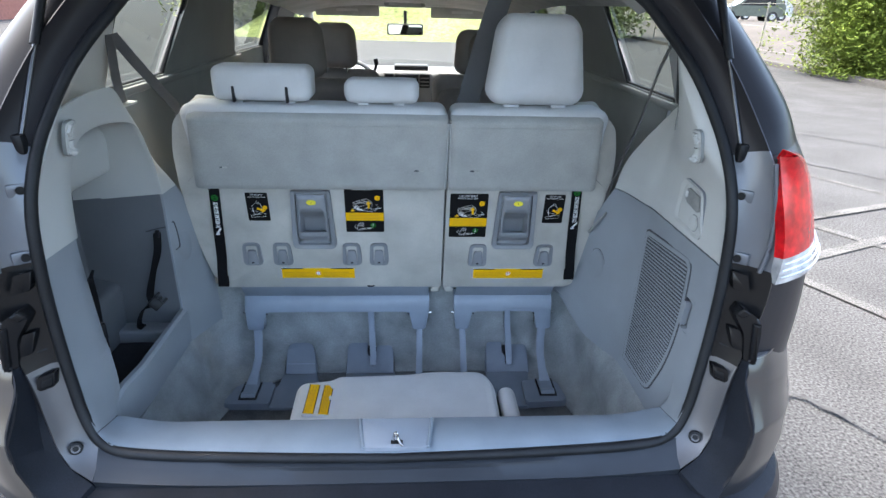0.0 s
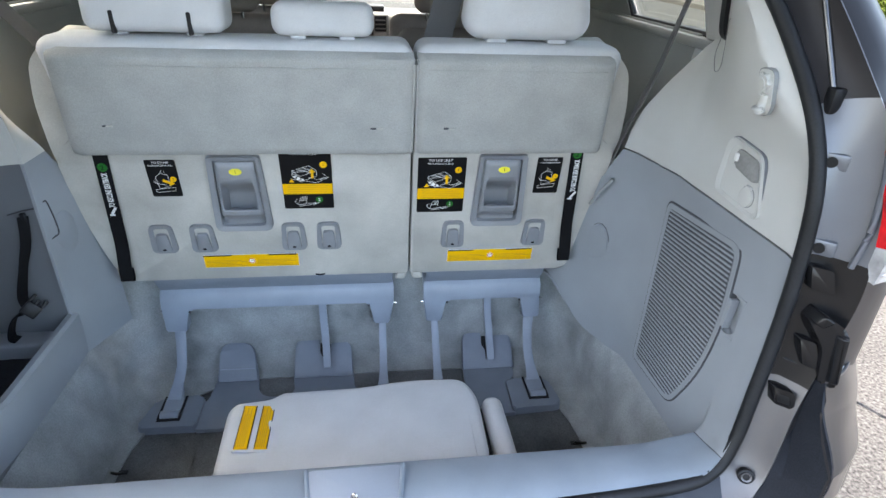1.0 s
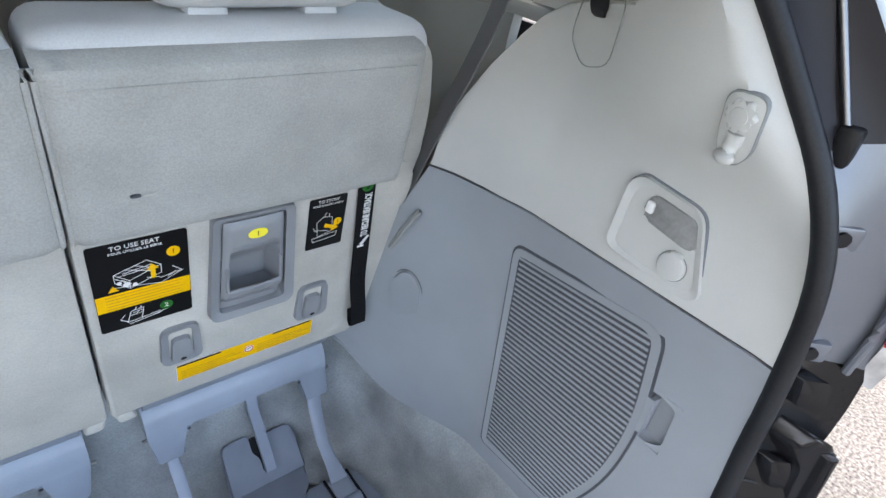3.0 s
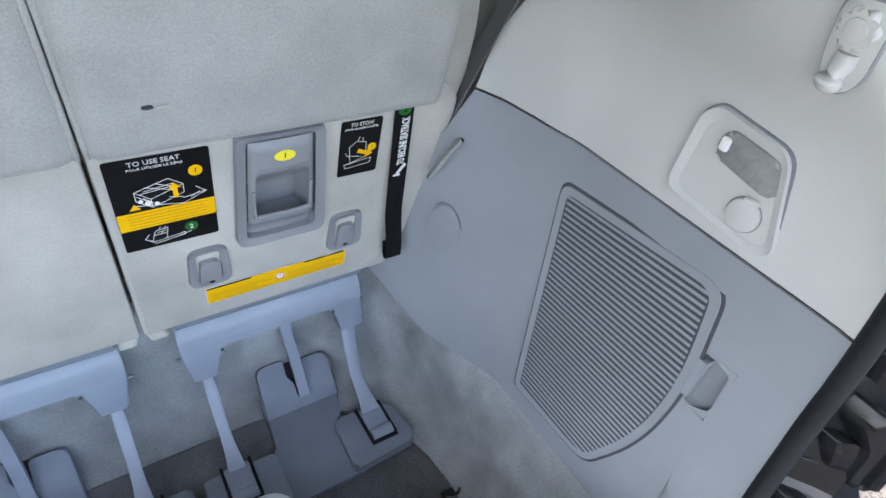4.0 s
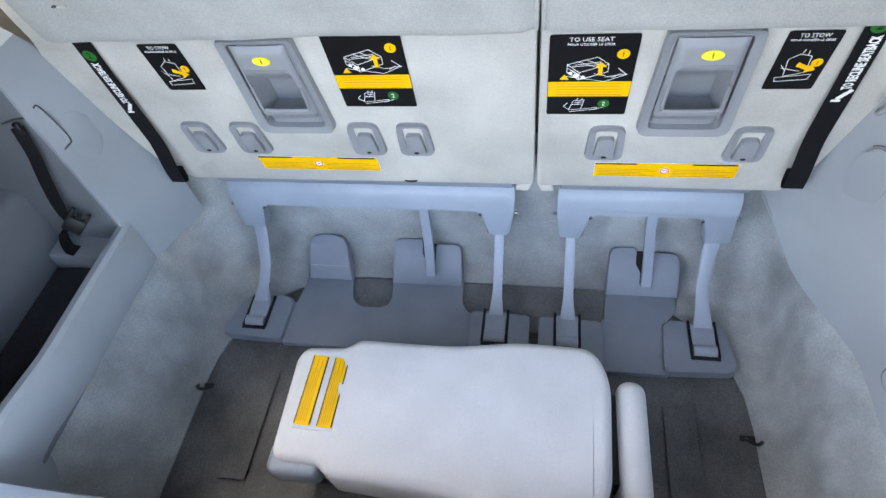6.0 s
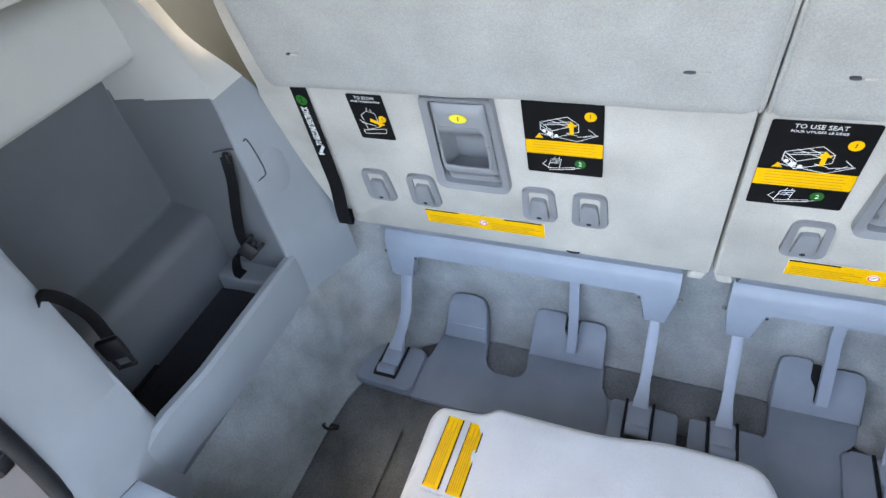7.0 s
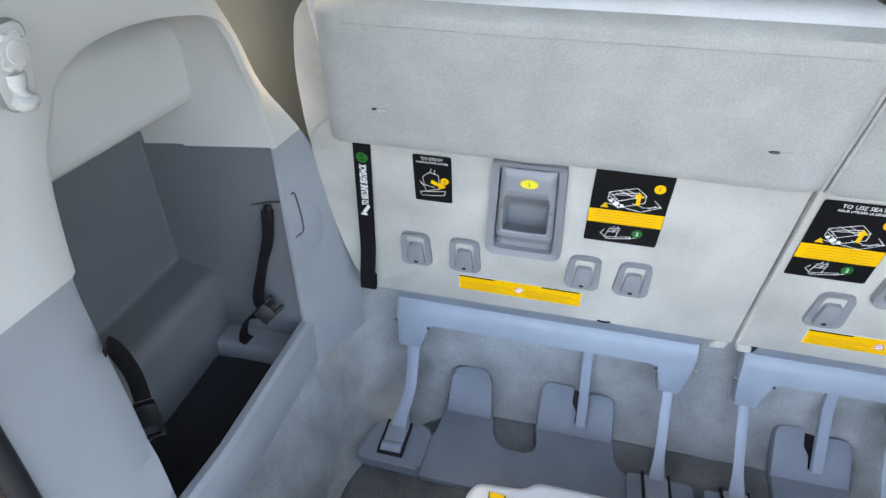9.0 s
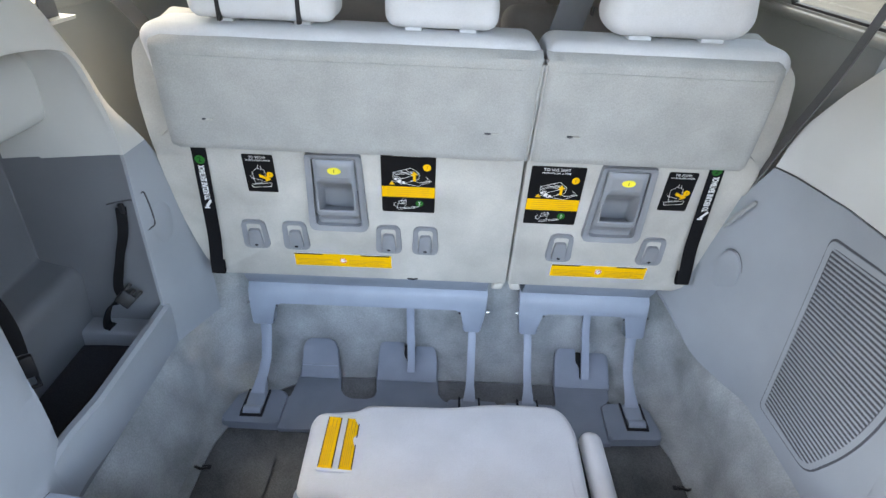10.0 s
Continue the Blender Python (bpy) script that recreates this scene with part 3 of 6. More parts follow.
# body details beside the opening, one set each side
for s in (1, -1):
    def mm(x, y, z, rz=0, rx=90):
        return Matrix.Diagonal((s, 1, 1, 1)) @ pose(x, y, z, rx, 0, rz)
    bolt = part("bumper_bolt", disc(0, 0, 0.0135, -0.004, 0.006, mm(0.681, -0.004, 0.662, -25, 70), edge=0.002), DARKP, van, "black plug at the corner of the opening")
    part("bolt_hole", frame_ring([(0.0092 * math.cos(v), 0.0092 * math.sin(v)) for v in np.linspace(0, 2 * math.pi, 19)[:-1]], [(0.0058 * math.cos(v), 0.0058 * math.sin(v)) for v in np.linspace(0, 2 * math.pi, 19)[:-1]], 0.004, 0.0082, mm(0.681, -0.004, 0.662, -25, 70)), CORNERP, bolt)
    def face(pts, y, xc):
        """Outline points given as x, z on a face set along the channel's slope, at y where x is xc."""
        return pts, Matrix.Diagonal((s, 1, 1, 1)) @ Matrix(((1, 0, 0, 0), (-0.9, 1, 0, 0.9 * xc), (0, 0, 1, 0), (0, 0, 0, 1))) @ pose(0, y, 0, 90, 0, 0)
    o, m = face([(0.722, 0.962), (0.732, 0.984), (0.760, 0.966), (0.764, 0.936), (0.768, 0.860), (0.750, 0.862), (0.742, 0.925)], 0.008, 0.745)
    guide = part("guide_block", slab(rounded(o, [0.006, 0.006, 0.008, 0.004, 0.004, 0.004, 0.01], 4), -0.05, 0.0, m, 0.006, 3), BODYP, van, "black plastic guide block")
    part("guide_ridge", slab(rounded([(0.748, 0.956), (0.758, 0.958), (0.7655, 0.872), (0.756, 0.872)], 0.003, 3), -0.008, 0.010, m, 0.004, 3), BODYP, guide)
    part("guide_cap", slab(rounded([(0.722, 0.966), (0.731, 0.982), (0.742, 0.976), (0.732, 0.960)], 0.003, 3), -0.008, 0.006, m, 0.003, 3), BODYP, guide)
    o, m = face([(0.722, 0.926), (0.738, 0.928), (0.752, 0.882), (0.734, 0.880)], 0.022, 0.738)
    part("guide_step", slab(rounded(o, 0.003), -0.03, 0.0, m, 0.003), BODYP, van)
    o, m = face([(0.709, 1.052), (0.731, 1.052), (0.740, 1.014), (0.716, 1.014)], 0.040, 0.724)
    part("upper_catch", slab(rounded(o, 0.002), -0.03, 0.0, m, 0.002), BODYP, van)
    o, m = face([(0.703, 0.833), (0.725, 0.834), (0.730, 0.802), (0.707, 0.802)], 0.017, 0.715)
    catch = part("lower_catch", slab(rounded(o, 0.002), -0.03, 0.0, m, 0.002), BODYP, van)
    part("catch_slot", slab(rounded([(0.707, 0.824), (0.720, 0.825), (0.723, 0.809), (0.710, 0.808)], 0.002), -0.004, 0.001, m, 0.001), DARKP, catch)
    part("channel_rib", tube(curve_pts([(s * 0.738, 0.050, 1.285), (s * 0.752, 0.036, 1.20), (s * 0.757, 0.030, 1.12), (s * 0.752, 0.032, 1.06)], 5), 0.005, 8), INNERP, van)
    for x, y, z in ((0.716, 0.094, 1.206), (0.722, 0.066, 1.078)):
        w = part("screw_recess", box(-0.022, 0.020, -0.013, 0.013, -0.01, 0.003, 0.004, 2, mm(x, y, z, -42)), INNERP, van)
        part("screw", disc(-0.002, 0, 0.008, 0.003, 0.007, mm(x, y, z, -42)), DARKP, w)
    # corner of the bumper: black shoulder beside the channel, then the painted corner with its sloping facet
    L0 = [(0.646, -0.036, 0.590), (0.697, -0.023, 0.636), (0.718, -0.012, 0.72), (0.732, 0.0, 0.80), (0.750, 0.009, 0.868)]
    L1 = [(0.670, -0.080, 0.574), (0.712, -0.050, 0.612), (0.733, -0.018, 0.71), (0.740, 0.006, 0.80), (0.753, 0.012, 0.868)]
    L2 = [(0.700, -0.100, 0.560), (0.736, -0.085, 0.625), (0.753, -0.085, 0.738), (0.742, -0.035, 0.828), (0.757, -0.004, 0.866)]
    low = lambda L: [Vector((L[0][0] - 0.01, L[0][1] + 0.02, 0.50))] + curve_pts(L, 5) + [Vector(L[-1]) + Vector((-0.004, 0.03, 0.004))]
    part("bumper_shoulder", sheet(mirror_pts([low(L0), low(L1), low(L2)], s), 0.004), PAD, van, "black shoulder of the bumper beside the opening")
    def across(a, b, c, d):
        return curve_pts([a, b, c, d], 5)
    top = across((0.757, -0.004, 0.866), (0.822, 0.030, 0.864), (0.912, 0.120, 0.852), (0.972, 0.20, 0.845))
    brow = across((0.742, -0.035, 0.828), (0.831, 0.006, 0.812), (0.915, 0.075, 0.79), (0.975, 0.17, 0.78))
    knee = across((0.753, -0.085, 0.738), (0.803, -0.060, 0.738), (0.885, 0.004, 0.722), (0.972, 0.12, 0.71))
    foot = across((0.736, -0.085, 0.625), (0.800, -0.060, 0.60), (0.882, 0.0, 0.59), (0.955, 0.09, 0.58))
    base = across((0.690, -0.095, 0.54), (0.770, -0.070, 0.50), (0.86, -0.01, 0.48), (0.93, 0.07, 0.47))
    def halfway(p, q, k, out=0.0):
        return [a.lerp(b, k) + Vector((0.4, -0.9, 0)) * out for a, b in zip(p, q)]
    part("bumper_corner", sheet(mirror_pts([[p + Vector((-0.004, 0.02, 0.006)) for p in top], top, halfway(top, brow, 0.5, 0.004), brow, halfway(brow, knee, 0.06), halfway(brow, knee, 0.5, -0.004), halfway(brow, knee, 0.96), knee, halfway(knee, foot, 0.08), halfway(knee, foot, 0.5, 0.006), foot, base], s), 0.004), BUMPERP, van, "painted corner of the bumper", 32)
    part("bumper_seam", tube([(s * p.x, p.y - 0.001, p.z + 0.002) for p in top], 0.0022, 6), ROD, van, "bright line at the bumper's upper edge")
    part("channel_seam", tube([(s * x, y, z) for x, y, z in ((0.702, 0.058, 0.878), (0.715, 0.055, 0.878), (0.735, 0.035, 0.876))], 0.002, 6), DARKP, van)
    # tail light: red above, clear below, wrapped round the corner
    def lens(rows_):
        return sheet(mirror_pts([[(lerp(x0, x1, t) + 0.016 * math.sin(math.pi * t), lerp(y0, y1, t) - 0.026 * math.sin(math.pi * t) ** 0.8, lerp(z0, z1, t)) for t in np.linspace(0, 1, 11)] for x0, y0, z0, x1, y1, z1 in rows_], s), 0.02)
    lt = part("tail_light", lens(((0.742, 0.050, 1.300, 0.752, 0.062, 1.312), (0.744, 0.040, 1.278, 0.83, 0.13, 1.29), (0.749, 0.028, 1.24, 0.895, 0.19, 1.25), (0.757, 0.014, 1.195, 0.93, 0.21, 1.20), (0.765, 0.004, 1.15, 0.945, 0.205, 1.155), (0.771, 0.0, 1.105, 0.95, 0.19, 1.118))), RED, van, "red tail light lens", 60)
    part("reversing_lens", lens(((0.771, 0.0, 1.105, 0.95, 0.19, 1.118), (0.773, 0.002, 1.075, 0.945, 0.17, 1.098), (0.774, 0.006, 1.045, 0.93, 0.13, 1.082))), CLEARL, lt, "clear ribbed reversing lens", 60)
    for i in range(3):
        part("lens_rib", tube([(s * (lerp(0.7725, 0.945, t) + 0.0175 * math.sin(math.pi * t)), lerp(0.002 + 0.0015 * i, 0.175 - 0.015 * i, t) - 0.0275 * math.sin(math.pi * t) ** 0.8, lerp(1.092 - 0.016 * i, 1.112 - 0.010 * i, t)) for t in np.linspace(0.03, 0.9, 10)], 0.0022, 6), CLEARL, lt)
    # gas strut
    a, b = Vector((s * 0.712, 0.129, 1.290)), Vector((s * 0.659, 0.324, 1.70))
    st = part("gas_strut", tube([a, a.lerp(b, 0.42)], 0.0042, 10), ROD, van, "thin steel strut rod")
    part("strut_cylinder", tube([a.lerp(b, 0.42), b], 0.009, 12), DARKP, st, "black gas strut cylinder")
    part("strut_joint", box(-0.010, 0.010, -0.010, 0.010, -0.022, 0.016, 0.004, 2, Matrix.Translation(a)), DARKP, st)
    part("ball_stud", tube([a + Vector((0, 0, -0.034)), a + Vector((0, 0, -0.020))], 0.006, 10), CHROME, st)

# side walls further forward, with their window openings
def wall_side(s):
    name = "wall_right" if s > 0 else "wall_left"
    root = tagged(new(name), "grey plastic inner side wall of the van with windows", "wall", kind="structure")
    X = lambda z: 0.80 - 0.28 * max(0, z - 1.30)
    def pt(y, z, inset=0.0):
        return (s * (X(z) - inset), y, z)
    WB, WT = 1.01, 1.17
    zs = [0.45, 0.8, 1.1, 1.25, 1.315]
    ys = np.linspace(0.63, 4.0, 30)
    part("lower_wall", sheet([[pt(y, z, 0.012 * (1 if z < 1.3 else 0)) for y in ys] for z in zs], 0.02), GREY2, root)
    def panel(nm, quads, mtl, thick=0.02):
        part(nm, sheet([[pt(*q) for q in row] for row in quads], thick), mtl, root)
    panel("rear_pillar", [[(0.30, 1.30), (0.60, 1.315)], [(0.45, 1.50), (0.62, 1.50)], [(0.47, 1.62), (0.70, 1.62)]], IVORY)
    panel("middle_pillar", [[(WB, 1.315), (1.5, 1.315), (1.85, 1.315)], [(lerp(WB, WT, 0.71), 1.5), (1.45, 1.5), (1.72, 1.5)], [(WT + 0.04, 1.62), (1.45, 1.62), (1.66, 1.62)]], GREY2, 0.012)
    panel("front_pillar", [[(2.30, 1.20), (2.75, 1.20)], [(2.36, 1.315), (2.85, 1.315)], [(2.46, 1.5), (2.98, 1.5)], [(2.52, 1.6), (3.0, 1.6)]], DARKP, 0.05)
    panel("top_rail", [[(0.45, 1.575), (3.2, 1.575)], [(0.45, 1.64), (3.2, 1.64)]], IVORY)
    for nm, q in (("rear", [(0.60, 1.315), (WB, 1.315), (WT, 1.575), (0.66, 1.575)]), ("door", [(1.85, 1.315), (2.35, 1.315), (2.50, 1.575), (1.68, 1.575)]), ("front", [(2.85, 1.315), (3.7, 1.315), (3.2, 1.575), (2.98, 1.575)])):
        line = [pt(*p, 0.003) for p in q]
        w = tagged(new("window_" + ("1" if s > 0 else "2") + {"rear": "", "door": "_door", "front": "_front"}[nm]), "tinted side window with a black rubber edge", "window", kind="structure")
        part("window_gasket", tube([*line, line[0]], 0.010, 8, caps=False), RUBBER, w)
        g = part("pane", sheet([[pt(*q[0], -0.012), pt(*q[1], -0.012)], [pt(*q[3], -0.012), pt(*q[2], -0.012)]]), GLASS, w)
        g.visible_shadow = False
    part("window_ledge", box(-0.02, 0.02, 0.55, 1.9, -0.012, 0.012, 0.008, 2, Matrix.Translation((s * 0.785, 0, 1.300))), GREY2, root)
    return root


for s in (1, -1):
    wall_side(s)

# pillar trim above the cargo panels, along the opening
for s in (1, -1):
    upper = [p for p in SEALC if p.z > (1.46 if s > 0 else 1.24) and p.x > 0.1]
    rows = []
    for k in range(5):
        t = k / 4
        rows.append([(p.x + (0.055 * math.sin(t * 1.5) - 0.01) * min(1, p.x / 0.6), p.y + 0.014 + 0.13 * t, p.z - 0.03 * t * (1 if p.z > 1.55 else 0) + 0.008) for p in upper])
    tagged(part("trim_pillar_right" if s > 0 else "trim_pillar_left", sheet(mirror_pts(rows, s), 0.004), IVORY), "ivory plastic pillar trim along the opening", "pillar trim", kind="structure")


# ---- right cargo wall ----
def right_x(y, z):
    base = table([(0.0, 0.699), (0.46, 0.699), (0.53, 0.685), (0.61, 0.653), (0.70, 0.612), (0.80, 0.575)], y)
    if z > 1.10:
        f = smooth((y - 0.26) / 0.36)
        base += lerp(0.006 * min(1, (z - 1.10) / 0.05) - 0.050 * smooth((z - 1.165) / 0.15) - 0.05 * max(0, (z - 1.30) / 0.2), 0.11 * smooth((z - 1.08) / 0.34), f)
    base += 0.022 * smooth((z - 0.97) / 0.10) * smooth((y - 0.50) / 0.12)
    if z < 0.98:
        base -= 0.0695 * (0.98 - z)
    return base


def seal_y(z):
    return table([(p.z, p.y) for p in SEALC if p.x > 0.6 or p.z > 1.3], z)


def seal_x(z):
    return table([(p.z, p.x) for p in SEALC if p.x > 0.6 or p.z > 1.3], z)


right = tagged(new("wall_cargo_right"), "two-tone plastic cargo side panel, ivory above and grey below", "side panel", kind="structure")


def right_panel(z0, z1, front, nz=12, ny=26):
    rows = []
    for i in range(nz + 1):
        z = lerp(z0, z1, i / nz)
        y0, y1 = lerp(0.094, seal_y(z) + 0.006, smooth((z - 0.715) / 0.03)), front(z)
        row = []
        for j in range(ny + 1):
            t = j / ny
            y = lerp(y0, y1, t)
            x = right_x(y, z)
            e = max(0, 1 - (y - y0) / 0.026)
            x = lerp(x, seal_x(z) - 0.006, e * smooth((z - 0.715) / 0.03))
            row.append((x, y, z if z0 > 0.6 else max(z, z0 + 0.085 * smooth((y - 0.60) / 0.18))))
        rows.append(row)
    return rows


part("lower_panel", sheet(right_panel(0.540, 1.048, lambda z: table([(0.885, 0.80), (0.93, 0.715), (0.965, 0.668), (1.048, 0.645)], z), 20), -0.004), GREY, right, "grey grained plastic lower panel")
DOME = [(1.05, 0.645), (1.15, 0.628), (1.22, 0.606), (1.27, 0.580), (1.30, 0.556), (1.325, 0.518), (1.342, 0.460), (1.352, 0.398), (1.360, 0.352), (1.42, 0.378), (1.50, 0.425)]
up = right_panel(1.052, 1.500, lambda z: table(DOME, z), 60)
part("upper_panel", sheet(up, -0.004), IVORY, right, "ivory plastic upper panel with light scuffs")
shoulder = [Vector(r[-1]) for r in up if 1.20 < r[-1][2] < 1.362]
part("panel_shoulder", sheet([[p, p + Vector((0.010, 0.006, 0.002)), p + Vector((0.022, 0.014, -0.002)), p + Vector((0.045, 0.024, -0.010)), Vector((0.83, p.y + 0.03, p.z - 0.02))] for p in shoulder], 0.003), IVORY, right, "ivory shoulder below the side window", 70)
bossM = Matrix(((0.437, 0, -0.899, 0.630), (-0.899, 0, -0.437, 0.634), (0, 1, 0, 0.790), (0, 0, 0, 1)))
boss = part("panel_boss", disc(0, 0, 0.032, -0.02, 0.0035, bossM, 28, 0.058, 0.0035), GREY, right)
part("boss_line", tube([bossM @ Vector((0.036 * math.cos(a), 0.062 * math.sin(a), 0.0004)) for a in np.linspace(0.3, 2.2, 16)], 0.0007, 6), GAP, boss)


def side_m(x, y, z, s=1, tilt=0):
    """Local plane on a side wall: x rearwards on the right side, y up, z into the cargo space."""
    if s > 0:
        m = Matrix(((0, 0, -1, x), (-1, 0, 0, y), (0, 1, 0, z), (0, 0, 0, 1)))
    else:
        m = Matrix(((0, 0, 1, x), (1, 0, 0, y), (0, 1, 0, z), (0, 0, 0, 1)))
    return m @ pose(0, 0, 0, tilt, 0, 0)


# louvred cover in the lower panel; local x runs rearwards from y = 0.45
GM = side_m(0.6978, 0.45, 0.0) @ pose(0, 0.98, 0, -3.98, 0, 0) @ Matrix.Translation((0, -0.98, 0))
cover = thing("vent_cover", (0.699, 0.33, 0.78), "grey louvred plastic cover in the cargo side panel", "vent cover")
go = rounded([(0.034, 0.592), (-0.017, 0.988), (0.250, 1.011), (0.275, 0.86), (0.263, 0.725), (0.212, 0.602)], [0.014, 0.022, 0.03, 0.12, 0.08, 0.03], 6)
gi = rounded([(0.050, 0.606), (0.004, 0.970), (0.233, 0.991), (0.257, 0.86), (0.246, 0.73), (0.200, 0.616)], [0.008, 0.010, 0.02, 0.10, 0.07, 0.02], 6)
# dark grey painted in for the shade between the slats and in slits
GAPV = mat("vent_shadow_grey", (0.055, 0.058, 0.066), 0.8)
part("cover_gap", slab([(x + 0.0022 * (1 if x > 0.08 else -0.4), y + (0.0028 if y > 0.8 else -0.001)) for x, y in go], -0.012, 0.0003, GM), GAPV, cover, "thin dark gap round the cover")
part("cover_frame", frame_ring(go, gi, -0.004, 0.0015, GM), GREY, cover)
part("cover_back", slab(gi, -0.012, -0.0006, GM), GAPV, cover, "backing behind the slats, coloured as dark as their shade")
nsl = 42
for i in range(nsl):
    z = 0.6075 + 0.368 * (i + 0.5) / nsl
    x0 = lerp(0.050, 0.004, (z - 0.606) / 0.365) - 0.002
    x1 = table([(0.612, 0.190), (0.625, 0.206), (0.66, 0.222), (0.73, 0.246), (0.80, 0.255), (0.86, 0.258), (0.99, 0.235)], z + 0.010)
    sl = box(x0, x1, -0.0022, 0.0022, -0.003, 0.0012, 0.0006, 1, GM @ Matrix.Translation((0, z - 0.006 * (1 - (z - 0.606) / 0.37), 0)) @ pose(0, 0, 0, 0, 0, 4.6 * (z - 0.55) / 0.44))
    part("slat", sl, GREY, cover)
GAP2 = mat("pocket_grey", (0.17, 0.18, 0.20), 0.6)
pull = thing("cover_pull", (0.699, 0.17, 0.88), "grey recessed pull tab beside the louvred cover", "pull tab")
po = rounded([(0.262, 0.850), (0.259, 0.918), (0.274, 0.925), (0.303, 0.919), (0.307, 0.858), (0.286, 0.845)], 0.007)
PM = GM @ Matrix.Translation((0, 0, -0.0012))
carve(bpy.data.objects["lower_panel"], slab(po, -0.03, 0.02, PM))
def scoop_depth(u, w):
    """Depth of the finger recess: deepest at the tab, with steep borders at the other three sides."""
    rim = smooth(min(w, 1 - w) / 0.10) * smooth((1 - u) / 0.07)
    return -0.0005 - (0.010 + 0.013 * (1 - u)) * rim


part("pull_pocket", sheet([[PM @ Vector((lerp(0.256, 0.310, u), lerp(0.842, 0.929, w), scoop_depth(u, w))) for u in np.linspace(0, 1, 28)] for w in np.linspace(0, 1, 25)], 0.002), GREY, pull, "", 60)
part("pull_tab", box(0.2640, 0.2755, 0.852, 0.912, -0.014, 0.0020, 0.0015, 2, PM), GREY, pull)
part("tab_edge", box(0.2745, 0.2765, 0.850, 0.913, -0.014, 0.0028, 0.0008, 1, PM), GREY, pull, "thin raised edge of the tab")
part("pull_gap", box(0.2580, 0.2636, 0.856, 0.922, -0.014, -0.0002, 0.001, 1, PM), DARKP, pull)

# cargo lamp with a socket cap, in the upper panel
LM = side_m(0.6990, 0.315, 0.0, 1, 0) @ pose(0, 1.12, 0, 0, 0, 0) @ Matrix.Translation((0, -1.12, 0)) @ Matrix.Translation((0.064, 1.122, 0)) @ Matrix.Diagonal((1.10, 1.12, 1, 1)) @ Matrix.Translation((-0.064, -1.122, 0))
lamp = thing("cargo_lamp", (0.70, 0.25, 1.12), "ivory cargo lamp housing with a clear lens and round socket cap", "lamp")
lo = rounded([(0.0, 1.080), (0.006, 1.165), (0.02, 1.178), (0.098, 1.168), (0.128, 1.08), (0.115, 1.07), (0.06, 1.075)], 0.016, 5)
part("housing", slab([(0.064 + (x - 0.064) * 0.93, 1.122 + (y - 1.122) * 0.93) for x, y in lo], -0.006, 0.0012, LM), IVORY, lamp)
part("housing_rim", frame_ring(lo, [(0.064 + (x - 0.064) * 0.83, 1.120 + (y - 1.122) * 0.83) for x, y in lo], -0.006, 0.0052, LM), IVORY, lamp)
part("housing_gap", slab([(0.064 + (x - 0.064) * 1.016, 1.122 + (y - 1.122) * 1.016) for x, y in lo], -0.012, -0.0004, LM), GAP2, lamp, "thin gap round the housing")
part("lens", slab(rounded([(0.034, 1.140), (0.036, 1.158), (0.044, 1.163), (0.094, 1.157), (0.104, 1.128), (0.094, 1.124), (0.040, 1.133)], 0.005), 0.0012, 0.0058, LM, 0.004, 2), LAMPG, lamp, "frosted clear lamp lens")
part("switch", box(0.037, 0.047, 1.142, 1.156, 0.005, 0.0095, 0.003, 2, LM), INKW, lamp, "white lamp switch")
part("socket_cap", disc(0.086, 1.098, 0.0165, 0.0012, 0.0065, LM, 24, edge=0.003), IVORY, lamp, "round hinged socket cap")
part("cap_groove", disc(0.086, 1.098, 0.0178, 0.0012, 0.0018, LM, 24), GREY2, lamp)
part("cap_tab", box(0.080, 0.096, 1.111, 1.117, 0.0012, 0.0065, 0.002, 1, LM), IVORY, lamp)


def knob(s, at):
    k = thing("cargo_hook", at, "pale plastic fluted knob above a small cargo hook", "hook", "cargo hooks")
    m = side_m(*at, s, 12) @ Matrix.Diagonal((0.74, 0.80, 0.58, 1))
    keyhole = rounded([(-0.026, 0.024), (0.026, 0.026), (0.024, -0.046), (0.010, -0.066), (-0.016, -0.064), (-0.024, -0.03)], 0.018, 6)
    part("escutcheon_gap", slab([(x * 1.05, -0.02 + (y + 0.02) * 1.04) for x, y in keyhole], -0.008, 0.0035, m), GREY2, k, "shadowed gap round the recess")
    part("escutcheon", slab(keyhole, -0.008, 0.0048, m, 0.002), IVORY, k)
    pts = [((0.019 + 0.0025 * math.cos(6 * a)) * math.cos(a), (0.019 + 0.0025 * math.cos(6 * a)) * math.sin(a)) for a in np.linspace(0, 2 * math.pi, 48, endpoint=False)]
    part("knob", slab(pts, 0.002, 0.016, m, 0.004, 3), IVORY, k, "fluted ivory knob")
    part("knob_cap", disc(0, 0, 0.012, 0.016, 0.0185, m, 20, edge=0.0015), IVORY, k)
    hk = tube([m @ Vector(p) for p in curve_pts([(0.0, -0.024, 0.004), (0.0, -0.040, 0.006), (-0.001, -0.052, 0.010), (-0.002, -0.054, 0.017), (-0.002, -0.046, 0.021)], 4)], [0.009] * 8 + [0.0105] * 8 + [0.008], 10, 0.7)
    part("hook", hk, IVORY, k)
    return k


knob(1, (0.6535, 0.203, 1.298))
knob(-1, (-0.664, 0.212, 1.296))


# ---- left cargo wall with its open bin ----
left = tagged(new("wall_cargo_left"), "two-tone plastic cargo side panel with an open storage bin", "side panel", kind="structure")
